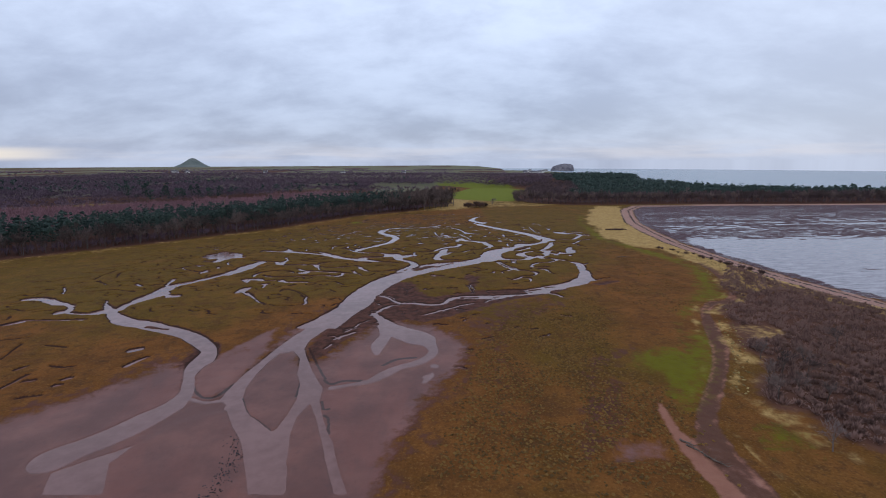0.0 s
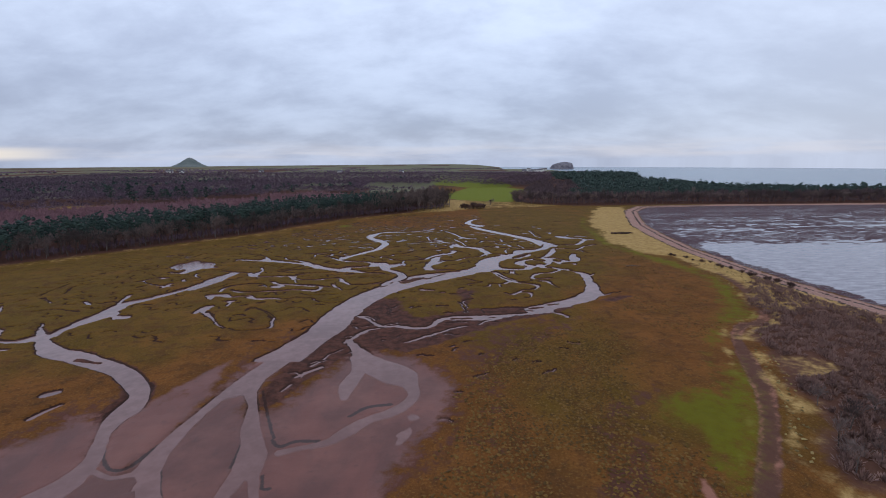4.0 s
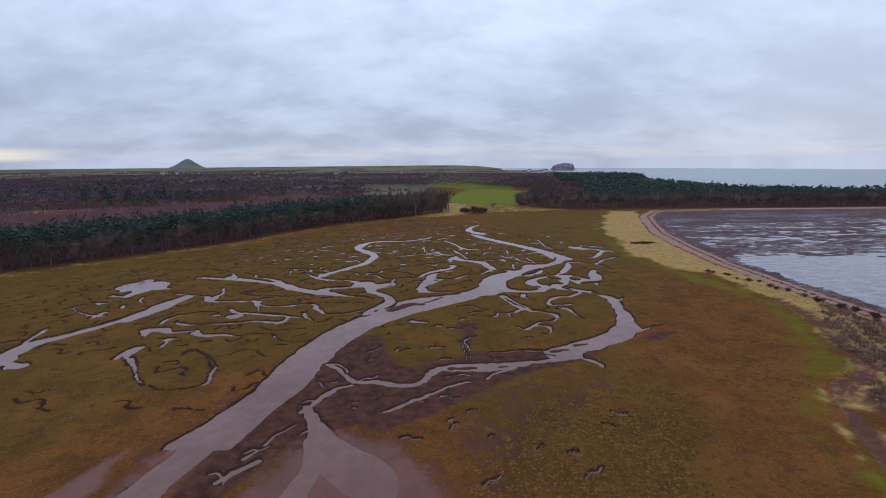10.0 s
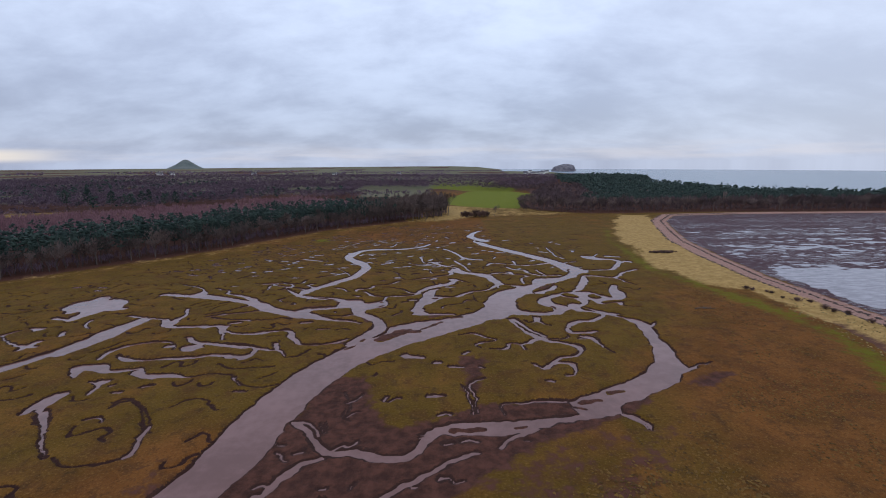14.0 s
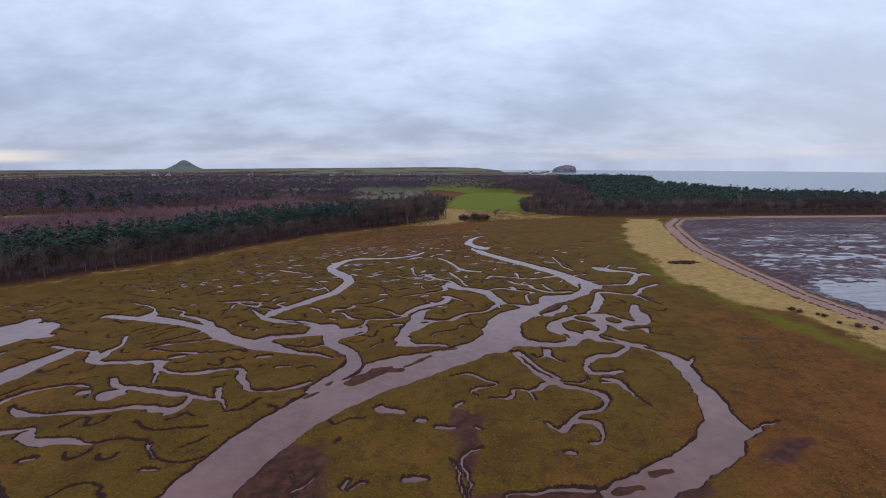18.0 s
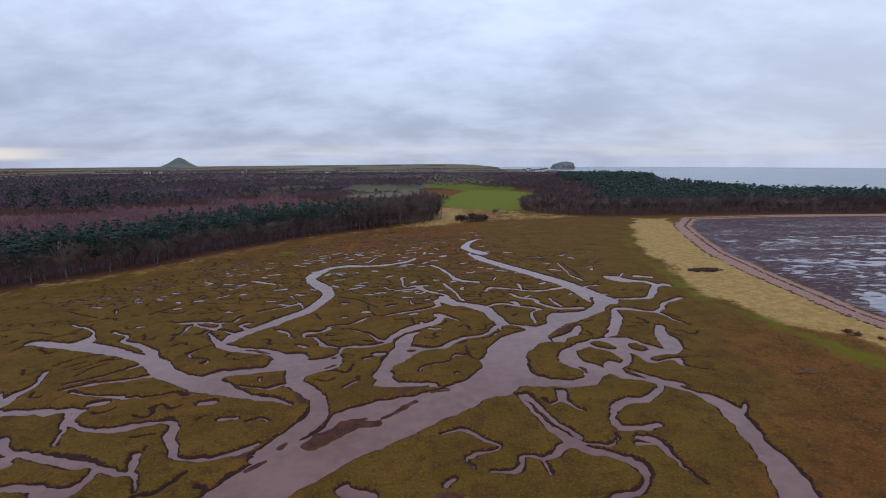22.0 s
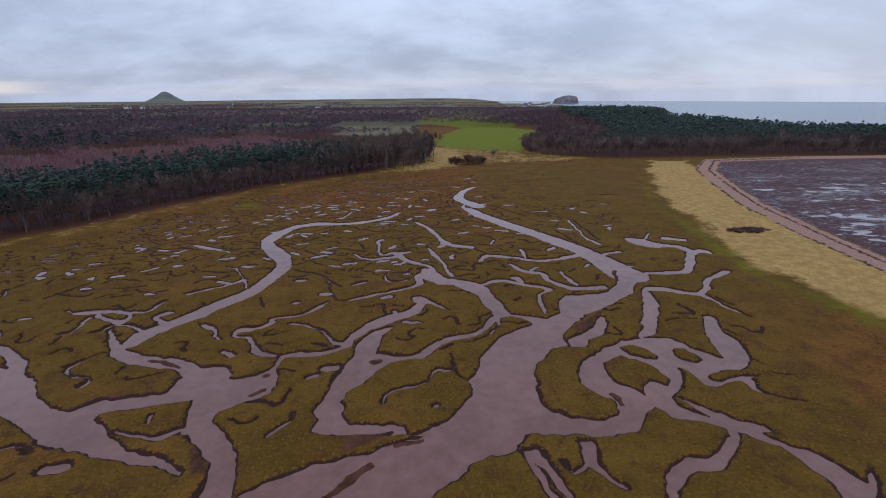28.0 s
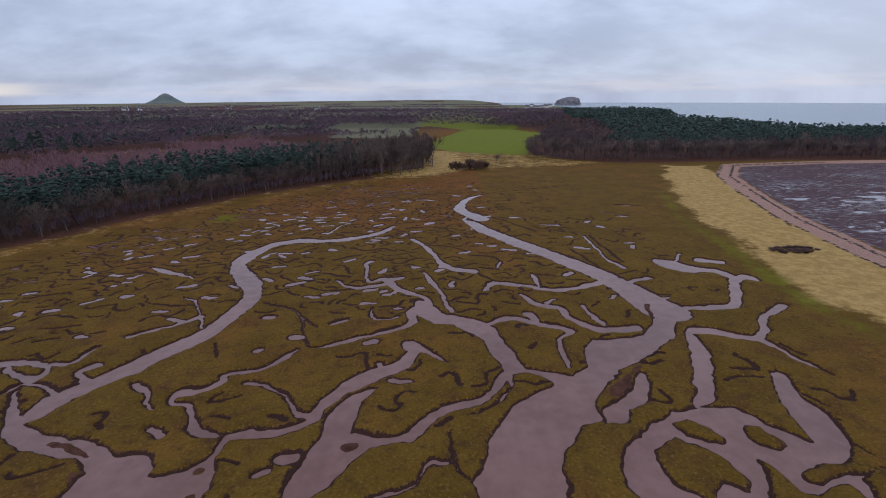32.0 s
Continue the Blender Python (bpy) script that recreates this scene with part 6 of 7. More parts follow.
BARE = [bare_tree_meshes(s, 12.5, 1.0 + 0.15 * (s % 3), TWIGS, 3) for s in range(1, 6)]
PINES = [pine_meshes(20 + s, 14.0) for s in range(4)]
rnd = random.Random(5)

EDGE_WEST = WOODS_WEST[1:13]
pts, _ = line_points(EDGE_WEST, 5.2)
for row, off in ((0, 2.5), (1, 6.0)):
    for i, (x, y) in enumerate(pts):
        nx, ny = -0.72, 0.69
        x1, y1 = x + nx * (off + rnd.uniform(-1.5, 2)) + rnd.uniform(-1.5, 1.5), y + ny * (off + rnd.uniform(-1.5, 2)) + rnd.uniform(-1.5, 1.5)
        tree("bare_tree", "leafless grey-brown tree at the marsh-side wood edge", "wood edge trees", rnd.choice(BARE), x1, y1, rnd.uniform(0.62, 1.0) if x1 < -25 else rnd.uniform(0.95, 1.25), rnd.uniform(0, 6.28))
pts, _ = line_points(EDGE_WEST, 3.4)
for i, (x, y) in enumerate(pts):
    if x < -20:
        d = rnd.uniform(6, 16)
        tree("pine_tree", "dark green pine behind the leafless wood edge", "plantation pines", rnd.choice(PINES), x - 0.72 * d, y + 0.69 * d, rnd.uniform(0.75, 0.98), rnd.uniform(0, 6.28))
pts, _ = line_points([(73, 470), (71, 430), (90, 418), (113, 413), (161, 414), (211, 417), (252, 411), (330, 411), (520, 415)], 5.2)
for x, y in pts:
    tree("bare_tree", "leafless tree fronting the pine wood by the bay", "bay wood trees", rnd.choice(BARE), x + rnd.uniform(-2, 2), y + rnd.uniform(0, 5), rnd.uniform(0.75, 1.0), rnd.uniform(0, 6.28))


def wood_mass(name, label, spots, mat, height, width, count, kind="tuft", size=0.9):
    """A far wood, too many trees to count: crowns of small tufts, or sprays of bare twigs."""
    rng = np.random.default_rng(len(name) + len(spots))
    p = np.array(spots, float)
    n = len(p)
    h = height * rng.uniform(0.72, 1.15, n)
    z0 = ground_zs(p[:, 0], p[:, 1])
    u = rng.random((n, count))
    a = rng.uniform(0, 2 * np.pi, (n, count))
    if kind == "tuft":
        w = width * np.sin(np.minimum(1, (1.08 - u) * 1.3) * 1.57) * np.sqrt(rng.random((n, count)))
        c = np.stack([p[:, 0, None] + w * np.cos(a), p[:, 1, None] + w * np.sin(a), z0[:, None] + h[:, None] * (0.40 + 0.6 * u)], -1).reshape(-1, 3)
        s = size * rng.uniform(0.6, 1.3, len(c))
        v, f = tufts(c, s, s * 0.7, 4, rng)
    elif kind == "fuzz":
        # rounded crowns of fine twigs pointing outwards
        up = rng.uniform(-0.35, 1.0, (n, count))
        flat = np.sqrt(1 - up ** 2)
        way = np.stack([flat * np.cos(a), flat * np.sin(a), up], -1)
        reach = width * rng.uniform(0.7, 1.1, (n, 1, 1)) * rng.uniform(0.75, 1.08, (n, count, 1))
        tall = (h * 0.42)[:, None, None]
        mid = np.stack([p[:, 0], p[:, 1], z0 + h * 0.56], -1)[:, None]
        grow = way * np.concatenate([reach, reach, np.broadcast_to(tall, reach.shape)], -1)
        b = mid + grow * rng.uniform(0.25, 0.55, (n, count, 1))
        t = mid + grow + rng.normal(0, 0.3, grow.shape)
        v, f = sprays(b.reshape(-1, 3), t.reshape(-1, 3), size * rng.uniform(0.6, 1.4, n * count), rng)
    else:
        lean = rng.uniform(0.1, 1.0, (n, count)) * width
        b = np.stack([p[:, 0, None] + 0.25 * lean * np.cos(a), p[:, 1, None] + 0.25 * lean * np.sin(a), z0[:, None] + h[:, None] * (0.12 + 0.55 * u)], -1)
        t = np.stack([p[:, 0, None] + lean * np.cos(a), p[:, 1, None] + lean * np.sin(a), z0[:, None] + h[:, None] * (0.42 + 0.58 * np.sqrt(1 - (lean / (width * 1.02)) ** 2) * rng.uniform(0.7, 1, (n, count)))], -1)
        v, f = sprays(b.reshape(-1, 3), t.reshape(-1, 3), size * rng.uniform(0.5, 1.2, n * count), rng)
    return tagged(new(name, mesh_of(name, v, f, mat)), label, "woodland", kind="stuff")


def scatter(poly, spacing, seed, keep=None):
    """Jittered spots inside a polygon."""
    r = np.random.default_rng(seed)
    p = np.array(poly, float)
    gx, gy = np.meshgrid(np.arange(p[:, 0].min(), p[:, 0].max(), spacing), np.arange(p[:, 1].min(), p[:, 1].max(), spacing))
    gx = gx + r.uniform(-.45, .45, gx.shape) * spacing
    gy = gy + r.uniform(-.45, .45, gy.shape) * spacing
    ok = inside(gx, gy, poly) > 0
    gx, gy = gx[ok], gy[ok]
    if keep is not None:
        ok = keep(gx, gy)
        gx, gy = gx[ok], gy[ok]
    return list(zip(gx, gy))


def off_edge(poly_line, off):
    return [(x - 0.72 * off, y + 0.69 * off) for x, y in poly_line]


pine_band = off_edge(EDGE_WEST[:-1], 15) + off_edge(EDGE_WEST[:-1], 58)[::-1]
wood_mass("pine_plantation", "dense dark green pine plantation", scatter(pine_band, 4.4, 1, lambda x, y: x < -22), WOOD_NEEDLES, 12.5, 2.3, 22, size=0.75)
end_trees = [(-40, 358), (2, 384), (9, 402), (6, 470), (-5, 480), (-30, 430), (-60, 400)]
wood_mass("bare_copse", "dense leafless brown trees behind the meadow", scatter(end_trees, 4.0, 8), TWIGS, 14.0, 2.6, 26, "spray", 0.22)
clearing, grove = GLADE, GROVE
red_band = off_edge(EDGE_WEST[1:], 58) + off_edge(EDGE_WEST[1:], 213)[::-1]
wood_mass("birch_scrub", "reddish-brown leafless young woodland", scatter(red_band, 3.6, 2, lambda x, y: (inside(x, y, clearing) < 0) & (inside(x, y, grove) < 0) & (x < -30)), PALE_TWIGS, 6.5, 2.8, 15, "spray", 0.19)
GREENS = [[(-95, 590), (-12, 565), (-5, 720), (-104, 735)], [(-190, 600), (-125, 640), (-128, 690), (-195, 710)], clearing, grove, [(7, 478), (60, 446), (92, 480), (122, 620), (95, 700), (38, 690)]]


def open_wood(x, y):
    ok = np.ones(x.shape, bool)
    for g in GREENS:
        ok &= inside(x, y, g) < 0
    return ok & (value_noise(x, y, 60, 51, 2) < 0.76)


far_band = off_edge(EDGE_WEST[1:], 215) + [(-5, 560), (-20, 900), (-900, 900), (-700, 250)]
wood_mass("mixed_woodland", "dull brown leafless woodland reaching far off", scatter(far_band, 6.8, 3, open_wood), HAZY_TWIGS, 9.5, 5.0, 26, "fuzz", 0.36)
wood_mass("woodland_evergreens", "dark evergreens scattered through brown woodland", scatter(far_band, 15.0, 13, lambda x, y: open_wood(x, y) & (value_noise(x, y, 80, 52, 2) > 0.66)), WOOD_NEEDLES, 10, 3.0, 9, size=1.5)
east_in = [(78, 480), (76, 432), (113, 419), (211, 421), (330, 417), (560, 420), (600, 500), (480, 560), (430, 980), (250, 1050), (165, 720), (125, 640)]
wood_mass("bay_wood", "brown leafless wood beside the bay", scatter(east_in, 4.2, 4, lambda x, y: (y < 442) & (x < 480)), HAZY_BAY_TWIGS, 10.5, 3.0, 22, "spray", 0.2)
wood_mass("bay_pines", "dark green pine wood beside the bay", scatter(east_in, 5.4, 6, lambda x, y: (442 < y) & (y < 500) & (x > 130)), WOOD_NEEDLES, 9.5, 2.9, 20, size=0.72)
wood_mass("dune_pines", "dark green pines on the far dunes", scatter(east_in, 9.0, 7, lambda x, y: (y >= 500) & (x < 470 - 0.5 * np.maximum(y - 560, 0)) & (y < 770) & (x > 150 + 0.22 * (y - 500))), WOOD_NEEDLES, 9.5, 3.8, 12, size=1.35)
wood_mass("dune_wood", "brown leafless wood behind the far dunes", scatter(east_in, 8.0, 37, lambda x, y: (y >= 500) & (y < 770) & (x <= 150 + 0.22 * (y - 500))), HAZY_BAY_TWIGS, 8.0, 4.2, 28, "fuzz", 0.32)
wood_mass("field_side_wood", "dark brown wood beside the green field", scatter(east_in, 5.5, 17, lambda x, y: (x <= 130) & (y > 442)), HAZY_BAY_TWIGS, 9.0, 3.2, 34, "fuzz", 0.2)
wood_mass("headland_pines", "dark pines crowning the far headland", scatter([(190, 760), (325, 780), (405, 980), (395, 1080), (250, 1080)], 9.5, 27), WOOD_NEEDLES, 12.5, 4.6, 9, size=1.9)
north = [(-10, 740), (40, 700), (118, 712), (170, 735), (250, 1060), (400, 1080), (400, 1300), (-900, 1300), (-900, 905), (-30, 905)]
wood_mass("northern_woods", "dull brown woodland of the far farmland", scatter(north, 12, 9), HAZY_TWIGS, 9, 6.4, 20, "fuzz", 0.55)
north_pines = [(60, 705), (130, 640), (165, 725), (245, 1050), (150, 1000)]
wood_mass("field_end_wood", "dark wood closing the far end of the field", scatter(north_pines, 8, 10), HAZY_BAY_TWIGS, 8, 4.0, 26, "fuzz", 0.34)
rows_far = []
for y0, x0, x1 in ((1330, -1200, 300), (1390, -600, 380), (1480, -900, 60), (1620, -1500, -300), (1750, -1100, 240), (1950, -1700, -500), (1980, -400, 250)):
    x = x0
    while x < x1:
        if math.sin(x / 90.0 + y0) > -0.5:
            rows_far.append((x, y0 + 40 * math.sin(x / 170.0) + _r.uniform(-8, 8)))
        x += _r.uniform(5, 10)
wood_mass("far_hedgerows", "dark hedgerows and shelter belts of distant farmland", rows_far, HAZY_TWIGS, 5.0, 4.0, 4, size=3.0)
for x, y in ((-268, 452), (-259, 456), (-252, 452), (-246, 458), (-238, 455), (-228, 458), (-220, 461), (-284, 448), (-300, 446)):
    tree("conifer", "tall dark conifer standing clear of brown woodland", "park conifers", PINES[int(-x) % 4], x, y, rnd.uniform(0.9, 1.3), rnd.uniform(0, 6))
fronts, _ = line_points(EDGE_WEST, 1.3)
under = [(x - 0.72 * o + _r.uniform(-1.4, 1.4), y + 0.69 * o + _r.uniform(-1.4, 1.4)) for x, y in fronts for o in (3.5, 8)]
wood_mass("edge_undergrowth", "brown leafless undergrowth along the wood edge", under, HAZY_TWIGS, 4.4, 1.7, 11, "spray", 0.10)
fronts, _ = line_points([(73, 470), (71, 430), (90, 418), (113, 413), (161, 414), (211, 417), (252, 411), (330, 411), (520, 415)], 1.5)
under = [(x + _r.uniform(-1.5, 1.5), y + o + _r.uniform(-1.5, 1.5)) for x, y in fronts for o in (0, 4)]
wood_mass("bay_undergrowth", "brown leafless undergrowth at the foot of the bay wood", under, HAZY_BAY_TWIGS, 4.5, 1.7, 8, "spray", 0.14)


# ---- far landmarks ----
def part(name, bm, mat, parent, label=""):
    """Links a bmesh as one mesh under a thing."""
    me = bpy.data.meshes.new(name)
    bm.to_mesh(me)
    bm.free()
    me.materials.append(mat)
    ob = new(name, me)
    ob.parent = parent
    return tagged(ob, label)


def hill(name, label, category, x, y, base, radius, height, profile, mat, seed, squash=1.0, turn=0.0):
    """A rocky or grassy hill: rings that follow a profile, roughened."""
    rings, sides = 14, 40
    verts, faces = [], []
    for i in range(rings + 1):
        u = i / rings
        for j in range(sides):
            a = 2 * math.pi * j / sides
            w = 1 + 0.16 * (noise.noise(Vector((math.cos(a) * 1.4 + seed, math.sin(a) * 1.4, u * 2))))
            r = radius * u * w
            h = height * profile(u, a) * (1 + 0.10 * noise.noise(Vector((math.cos(a) * 2 * u + seed, math.sin(a) * 2 * u, 3.3))))
            px, py = r * math.cos(a), r * math.sin(a) * squash
            verts.append((x + px * math.cos(turn) - py * math.sin(turn), y + px * math.sin(turn) + py * math.cos(turn), base + h))
    for i in range(rings):
        for j in range(sides):
            k = (j + 1) % sides
            faces.append((i * sides + j, i * sides + k, (i + 1) * sides + k, (i + 1) * sides + j))
    return tagged(new(name, mesh_of(name, verts, faces, mat, True)), label, category)


# The haze before the hill is part of its colour: greyer, bluer turf.
HAZY_HILL_TURF = simple("hazy_hill_turf", (0.075, 0.095, 0.095), (0.15, 0.165, 0.15), 0.015, 0.95)
SEA_ROCK = simple("sea_rock", (0.060, 0.055, 0.075), (0.22, 0.205, 0.22), 0.09, 0.9)
hill("volcanic_hill", "steep conical hill rising from distant farmland", "hill", -2112, 4000, 4, 195, 84,
     lambda u, a: math.exp(-(u * 2.1) ** 1.9) + 0.10 * max(0, -math.cos(a)) * math.exp(-((u - 0.55) * 4) ** 2) - 0.1 * u, HAZY_HILL_TURF, 2.0)
hill("rock_island", "steep-sided grey rock island out at sea", "island", 526, 2058, -2, 54, 32,
     lambda u, a: (min(1, (1 - u) * 4.5) ** 0.7 * (0.72 + 0.28 * math.cos(u * 1.9)) - 0.22 * max(0, -math.cos(a)) * u) if u < 1 else -0.1, SEA_ROCK, 5.0, 0.8)

WHITE_WALL = simple("white_render", (0.55, 0.54, 0.52), (0.72, 0.71, 0.69), 0.4, 0.85, per_object=0.4)
SLATE = simple("slate_roof", (0.07, 0.07, 0.085), (0.14, 0.13, 0.14), 0.5, 0.7)
PANE = simple("dark_pane", (0.02, 0.025, 0.03), (0.04, 0.045, 0.05), 1.0, 0.15)


def house(x, y, turn, length=14.0, width=8.0, height=5.5):
    root = new("house")
    root.matrix_basis = pose(x, y, ground_z(x, y) - 0.2, 0, 0, turn)
    bm = bmesh.new()
    bmesh.ops.create_cube(bm, size=1, matrix=Matrix.LocRotScale((0, 0, height / 2), None, (length, width, height)))
    part("wall", bm, WHITE_WALL, root)
    bm = bmesh.new()
    h, l, w = height, length / 2 + 0.4, width / 2 + 0.5
    v = [bm.verts.new(p) for p in ((-l, -w, h), (l, -w, h), (l, w, h), (-l, w, h), (-l, 0, h + 4), (l, 0, h + 4))]
    for f in ((0, 1, 5, 4), (2, 3, 4, 5), (1, 2, 5), (3, 0, 4), (3, 2, 1, 0)):
        bm.faces.new([v[i] for i in f])
    roof = part("roof", bm, SLATE, root)
    bm = bmesh.new()
    bmesh.ops.create_cube(bm, size=1, matrix=Matrix.LocRotScale((l - 1.5, 0, h + 4.2), None, (1.0, 1.4, 2.0)))
    ch = part("chimney", bm, WHITE_WALL, roof)
    for i in range(3):
        bm = bmesh.new()
        bmesh.ops.create_cube(bm, size=1, matrix=Matrix.LocRotScale((-length * 0.3 + i * length * 0.3, -width / 2, height * 0.55), None, (1.3, 0.12, 1.6)))
        part("window", bm, PANE, root)
    return tagged(root, "pale rendered house with a slate roof in distant farmland", "house", "distant houses")


for hx, hy, ht in ((255, 1450, 20), (280, 1480, -10), (300, 1530, 35), (322, 1560, 5), (340, 1610, 60), (285, 1620, 15), (360, 1700, -30), (385, 1760, 10), (330, 1780, 40),
                   (-860, 1520, 10), (-835, 1540, 50), (-890, 1560, -20), (-300, 1420, 30), (-120, 1460, -15), (-560, 1490, 12)):
    house(hx, hy, ht)

# ---- shrubs, tussocks and litter ----
STRAW = simple("dead_grass", (0.13, 0.092, 0.034), (0.29, 0.215, 0.085), 0.8, 0.95, per_island=0.5)
TUSSOCK = simple("tussock_grass", (0.076, 0.041, 0.011), (0.165, 0.088, 0.022), 0.6, 0.95, per_island=0.7)
WRACK = simple("dark_wrack", (0.028, 0.018, 0.016), (0.075, 0.048, 0.040), 2.0, 0.8)
DRIFT = simple("driftwood", (0.055, 0.040, 0.032), (0.16, 0.125, 0.10), 3.0, 0.9)


def shrub_mesh(seed, size, mat):
    """A leafless bush: many short stems fanning up into a ragged dome of twigs."""
    r, rng = random.Random(seed), np.random.default_rng(seed)
    v, f = [], []
    ends = []
    for i in range(22):
        a, t = r.uniform(0, 6.28), r.uniform(0.1, 1.15)
        d = np.array([math.cos(a) * math.sin(t), math.sin(a) * math.sin(t), math.cos(t) * 0.9 + 0.15])
        p0 = np.array([r.gauss(0, 0.16), r.gauss(0, 0.16), 0.0]) * size
        p1 = p0 + d * size * r.uniform(0.45, 0.8)
        tube(v, f, p0, p1, 0.02 * size, 0.008 * size, 3)
        ends += [(p0 + (p1 - p0) * r.uniform(0.35, 1.0), d) for _ in range(8)]
    base = np.array([e[0] for e in ends])
    way = np.array([e[1] for e in ends]) + rng.normal(0, 0.45, (len(ends), 3)) + np.array([0, 0, 0.3])
    sv, sf = sprays(base, base + way * size * rng.uniform(0.15, 0.4, (len(ends), 1)), 0.045 * size * rng.uniform(0.7, 1.5, len(ends)), rng)
    v, f = np.vstack([np.array(v), sv]), np.vstack([np.array(f), sf + len(v)])
    v[:, 2] = np.maximum(v[:, 2], -0.02)
    return mesh_of("bush", v, f, mat)


SHRUBS = [shrub_mesh(40 + i, 1.05, HEATHER) for i in range(4)]
spots = scatter(HEATH, 1.8, 21, lambda x, y: (y > 30) & (x < 118) & (inside(x, y, HEATH_GREEN) < 0) & (inside(x, y, HEATH) > 1.0) & (value_noise(x, y, 12, 31, 2) < 0.77))
spots.sort(key=lambda s: (s[0] - 55) ** 2 + (s[1] - 80) ** 2)
for x, y in spots[:240]:
    ob = new("shrub", rnd.choice(SHRUBS))
    s = rnd.uniform(0.6, 1.05)
    ob.matrix_basis = Matrix.LocRotScale((x, y, ground_z(x, y) - 0.03), Euler((0, 0, rnd.uniform(0, 6.28))), (s, s, s * rnd.uniform(0.7, 1.0)))
    tagged(ob, "low leafless purple-brown shrub in dune scrub", "shrub", "dune scrub")


def tuft_mass(name, label, spots, mat, lo, hi, tall, category="scrub", n=1, sides=5):
    rng = np.random.default_rng(len(spots))
    p = np.repeat(np.array(spots, float), n, 0)
    if n > 1:
        p = p + rng.normal(0, 0.62, p.shape)
    s = rng.uniform(lo, hi, len(p))
    c = np.column_stack([p, ground_zs(p[:, 0], p[:, 1]) + s * tall * 0.4 * rng.uniform(0.6, 2.0 if n > 1 else 1.0, len(p))])
    v, f = tufts(c, s, s * tall, sides, rng)
    return tagged(new(name, mesh_of(name, v, f, mat)), label, category, kind="stuff")




def twig_mass(name, label, spots, mat, tall, spread, count, category="scrub"):
    """Low scrub, too dense to count: sprays of bare twigs in rounded clumps."""
    rng = np.random.default_rng(len(spots))
    p = np.repeat(np.array(spots, float), count, 0)
    lean = rng.normal(0, spread, p.shape)
    far_out = np.hypot(lean[:, 0], lean[:, 1]) / (2.2 * spread)
    z = ground_zs(p[:, 0] + lean[:, 0], p[:, 1] + lean[:, 1])
    h = tall * rng.uniform(0.55, 1.1, len(p)) * np.sqrt(np.maximum(0.12, 1 - far_out ** 2)) * np.repeat(rng.uniform(0.6, 1.25, len(spots)), count)
    base = np.column_stack([p + 0.75 * lean, z + 0.15 * h])
    tip = np.column_stack([p + 1.15 * lean + rng.normal(0, 0.12, p.shape), z + h])
    v, f = sprays(base, tip, rng.uniform(0.05, 0.13, len(p)), rng)
    return tagged(new(name, mesh_of(name, v, f, mat)), label, category, kind="stuff")


twig_mass("dune_scrub", "dense purple-brown leafless scrub behind the beach", spots, HEATHER, 1.15, 0.55, 34)
FRONT = [(-6, 46), (36, 46), (40, 66), (36, 84), (46, 118), (20, 120), (4, 96), (2, 80)]
SWARD = [(16, 62), (48, 118), (60, 100), (80, 140), (86, 190), (76, 232), (66, 196), (60, 150), (44, 134), (14, 116), (6, 100)]
dry = scatter(FRONT, 0.56, 22, lambda x, y: (value_noise(x, y, 6, 33, 2) > 0.32) & (value_noise(x, y, 0.8, 77, 1) < rise(inside(x, y, FRONT), -1, 8)) & (inside(x, y, POND) < -0.3) & (along(x, y, SAND_PATH) > 0.3))
wide = scatter(SWARD, 0.8, 25, lambda x, y: (value_noise(x, y, 9, 35, 2) > 0.38) & (value_noise(x, y, 1.4, 78, 1) < rise(inside(x, y, SWARD), -1, 9)) & (ground_zs(x, y) > 0.35) & (inside(x, y, LAWN) < 0))
tuft_mass("sward_tufts", "rusty and olive tufts across the drier salt marsh", wide, TUSSOCK, 0.12, 0.30, 0.5, "grass", sides=4)
tuft_mass("marsh_tussocks", "tufts of olive and straw-coloured salt marsh grass", dry, TUSSOCK, 0.14, 0.36, 0.5, "grass", sides=4)
verge = scatter([(44, 40), (56, 40), (60, 84), (80, 118), (98, 150), (110, 165), (104, 205), (94, 200), (86, 130), (64, 104), (50, 82)], 1.3, 23,
                lambda x, y: (along(x, y, TRACK) > 0.5) & (along(x, y, TRACK) < 3.6) & (x > 44))
tuft_mass("straw_tufts", "pale dead grass along the sandy track", verge, STRAW, 0.16, 0.36, 0.6, "grass", sides=4)
shore_line, _ = line_points(SHORE[2:15], 0.45)
wr = [(x + _r.gauss(0, 0.35) - o, y + _r.gauss(0, 0.35)) for o in (5.2, -0.6) for x, y in shore_line if _r.random() < (0.7 if o > 3 else 0.95) and value_noise(np.array([x * 1.0]), np.array([y * 1.0]), 7, 41, 2)[0] > (0.40 if o > 3 else 0.25)]
tuft_mass("strand_wrack", "dark lines of stranded seaweed on the beach", wr, WRACK, 0.25, 0.7, 0.25, "seaweed", sides=5)

BUSHES = [shrub_mesh(60 + i, 2.6, THICKET) for i in range(3)]


def bush(x, y, s, label, group="", flat=0.8):
    ob = new("bush", BUSHES[int(abs(x * 7 + y)) % 3])
    ob.matrix_basis = Matrix.LocRotScale((x, y, ground_z(x, y) - 0.05), Euler((0, 0, rnd.uniform(0, 6.28))), (s, s, s * flat))
    return tagged(ob, label, "bush", group)


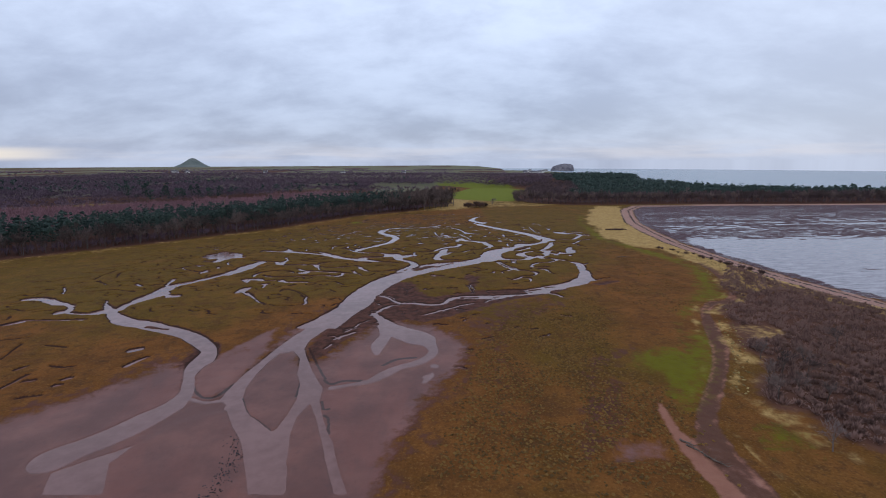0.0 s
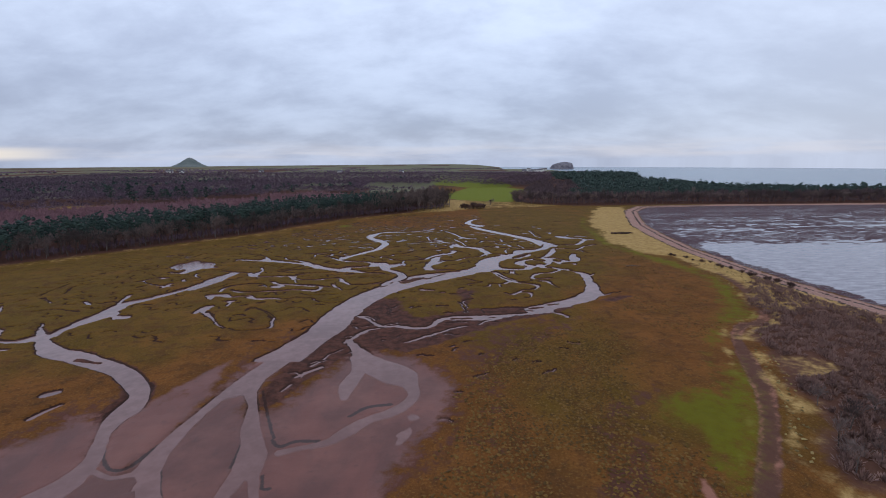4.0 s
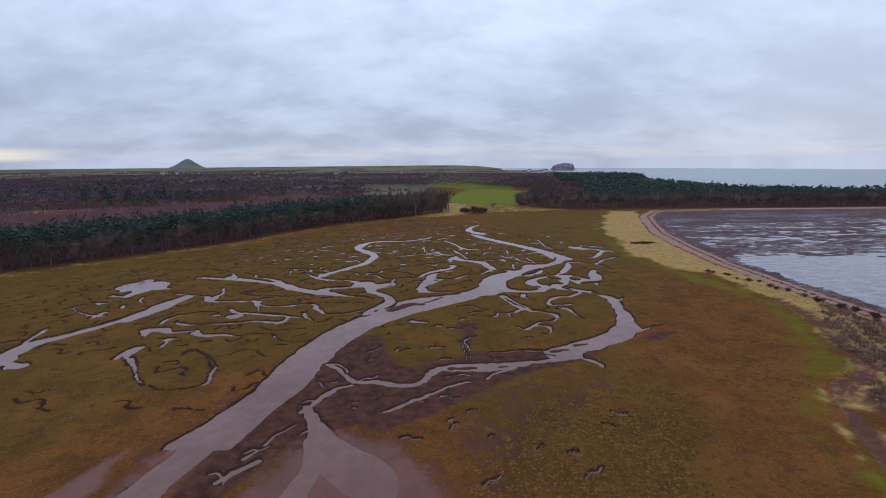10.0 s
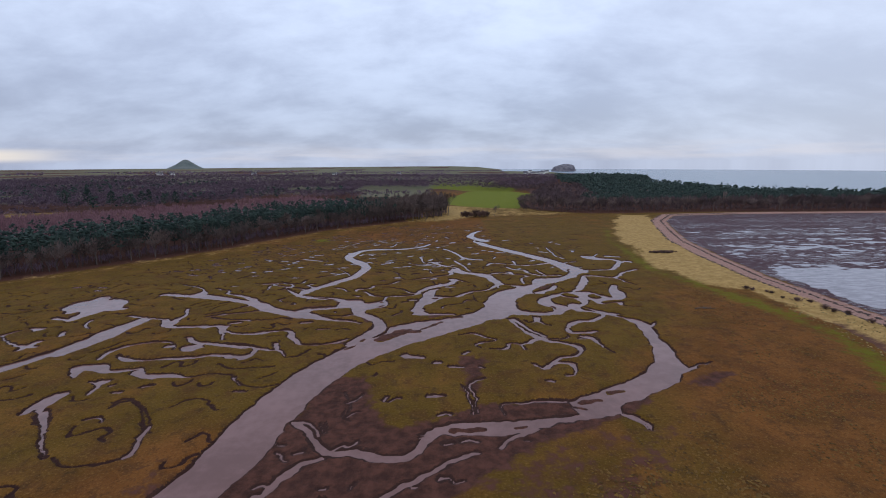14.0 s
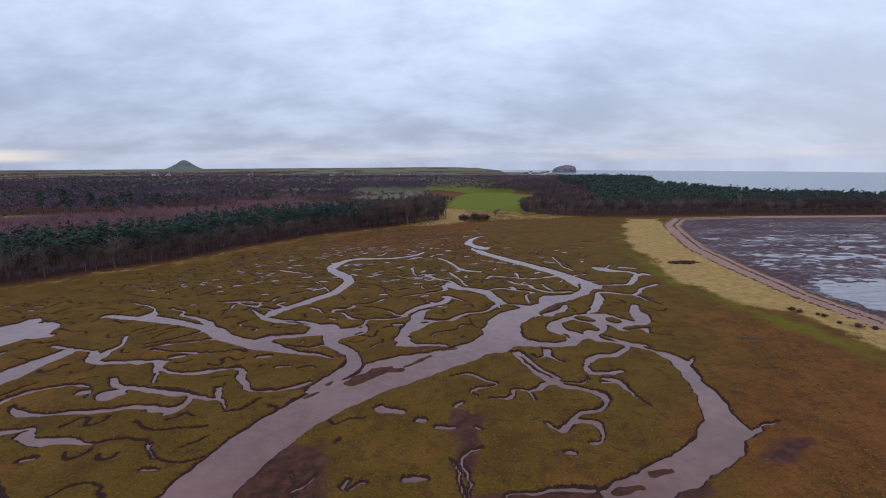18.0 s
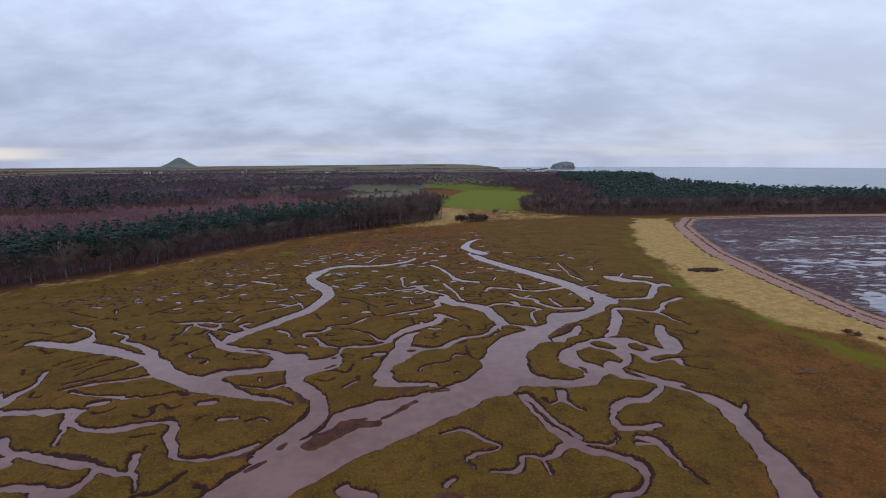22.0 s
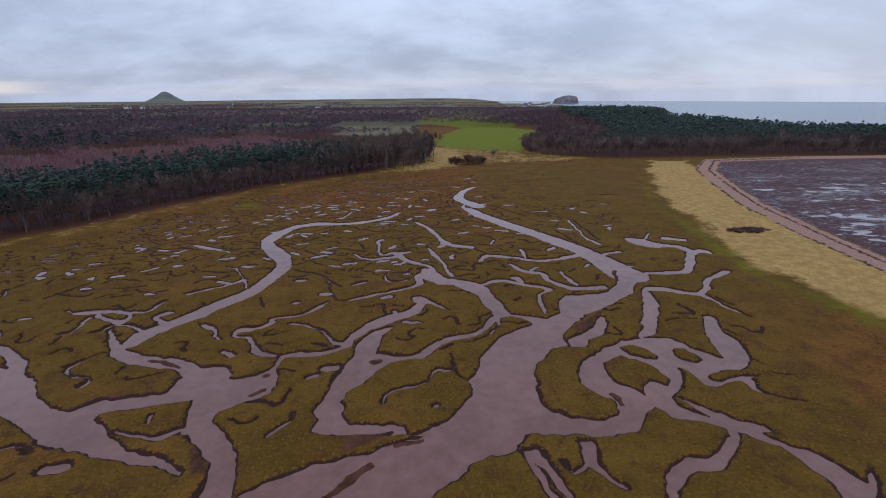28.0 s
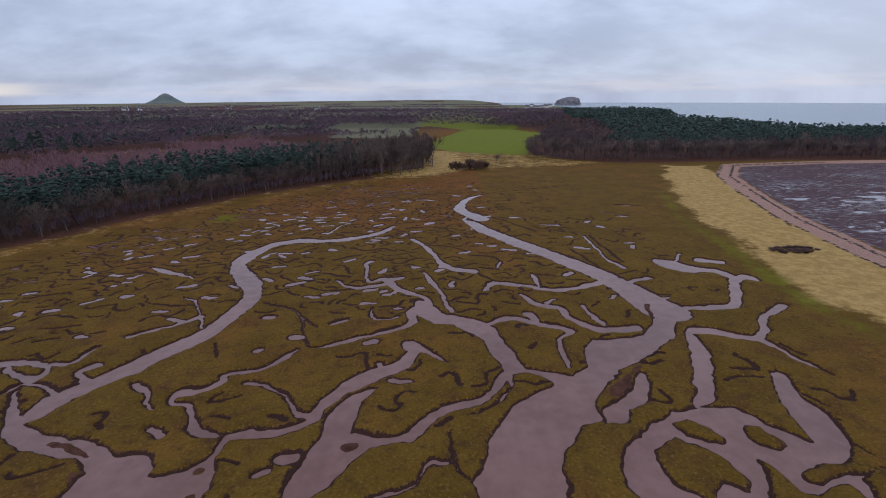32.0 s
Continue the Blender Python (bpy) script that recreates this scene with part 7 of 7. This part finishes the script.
for x, y, s in ((19, 391, 1.3), (22, 388, 1.6), (25, 389, 1.4), (28, 391, 1.8), (31, 390, 1.6), (34, 392, 1.7), (36.5, 394, 1.4)):
    bush(x, y, s, "reddish-brown leafless bush on straw meadow", "meadow bushes", 1.0)
tree("bare_tree", "rounded leafless tree alone on the straw meadow", "", BARE[1], 42, 396, 0.72, 1.0)
for i in range(60):
    a, q = _r.uniform(0, 6.28), _r.random() ** 0.5
    bush(96.5 + 5.4 * q * math.cos(a), 256.5 + 2.6 * q * math.sin(a), _r.uniform(0.32, 0.5), "low dark bush on the straw dune", "dune thicket", 0.45)
for x, y in ((94, 198), (95.5, 197), (97, 195), (98.5, 193), (97, 190), (100, 186), (101, 184), (102, 178), (102, 174), (100, 176), (102, 167), (103, 164), (101, 163), (104, 158), (104, 155), (102, 156), (105, 150), (106, 152), (103, 148)):
    bush(x + _r.uniform(-1, 1), y + _r.uniform(-1, 1), _r.uniform(0.35, 0.75), "low brown bush along the dune ridge", "dune ridge bushes", 0.7)
for x, y, s in ((57, 69, 0.28), (60, 77, 0.32), (53, 68, 0.30), (63, 75, 0.26), (59, 66, 0.28), (51, 55, 0.30), (78, 87, 0.30), (61, 84, 0.27), (66, 80, 0.3), (55, 73, 0.27)):
    tree("scrub_tree", "small leafless grey tree among dune scrub", "scrub trees", BARE[int(x) % 5], x, y, s * 1.25, rnd.uniform(0, 6))


def driftwood(x, y, turn, length, seed):
    """A stranded branch: one mesh of trunk and broken limbs."""
    r = random.Random(seed)
    v, f = [], []
    p = np.array([-length / 2, 0, 0.16])
    for i in range(5):
        q = p + np.array([length / 5, r.gauss(0, 0.14), r.gauss(0, 0.03)])
        q[2] = max(q[2], 0.1)
        tube(v, f, p, q, 0.15 - 0.02 * i, 0.13 - 0.02 * i, 6)
        if i:
            tube(v, f, q, q + np.array([r.uniform(0.1, 0.5), r.choice((-1, 1)) * r.uniform(0.3, 0.8), r.uniform(0.05, 0.5)]), 0.05, 0.02, 4)
        p = q
    ob = new("driftwood", mesh_of("driftwood", v, f, DRIFT))
    ob.matrix_basis = pose(x, y, ground_z(x, y), 0, 0, turn)
    return tagged(ob, "stranded weathered branch lying on marsh turf", "driftwood")


driftwood(71, 181, 10, 4.2, 1)
driftwood(72.5, 180.4, -14, 2.8, 2)
driftwood(33.6, 55.2, -50, 3.4, 3)
driftwood(34.6, 53.2, -58, 3.0, 4)
driftwood(33.0, 57.0, -40, 2.0, 5)

POST = simple("fence_post", (0.05, 0.04, 0.03), (0.13, 0.10, 0.08), 3.0, 0.9)


def fence(ax, ay, bx, by, n):
    root = new("fence")
    root.location = (ax, ay, ground_z(ax, ay))
    for i in range(n):
        s = i / (n - 1)
        x, y = ax + (bx - ax) * s, ay + (by - ay) * s
        bm = bmesh.new()
        bmesh.ops.create_cone(bm, cap_ends=True, segments=6, radius1=0.11, radius2=0.09, depth=1.5, matrix=Matrix.Translation((x - ax, y - ay, ground_z(x, y) - ground_z(ax, ay) + 0.65)))
        part("post", bm, POST, root)
    return tagged(root, "row of weathered wooden posts at the meadow edge", "fence")


fence(73, 395, 92, 397, 9)
fence(-12, 366, 14, 374, 10)

MUSSEL = simple("mussel_shells", (0.012, 0.012, 0.016), (0.05, 0.045, 0.05), 4.0, 0.6, per_island=0.4)
bed = [(x + _r.gauss(0, 0.7), y + _r.gauss(0, 1.0)) for x, y in line_points([(-29.5, 60.5), (-27.6, 56), (-27.2, 52), (-27.5, 47), (-28, 40)], 0.06)[0]]
tuft_mass("mussel_bed", "scattered dark mussel clumps on wet mud", bed, MUSSEL, 0.05, 0.16, 0.6, "mussels", sides=4)
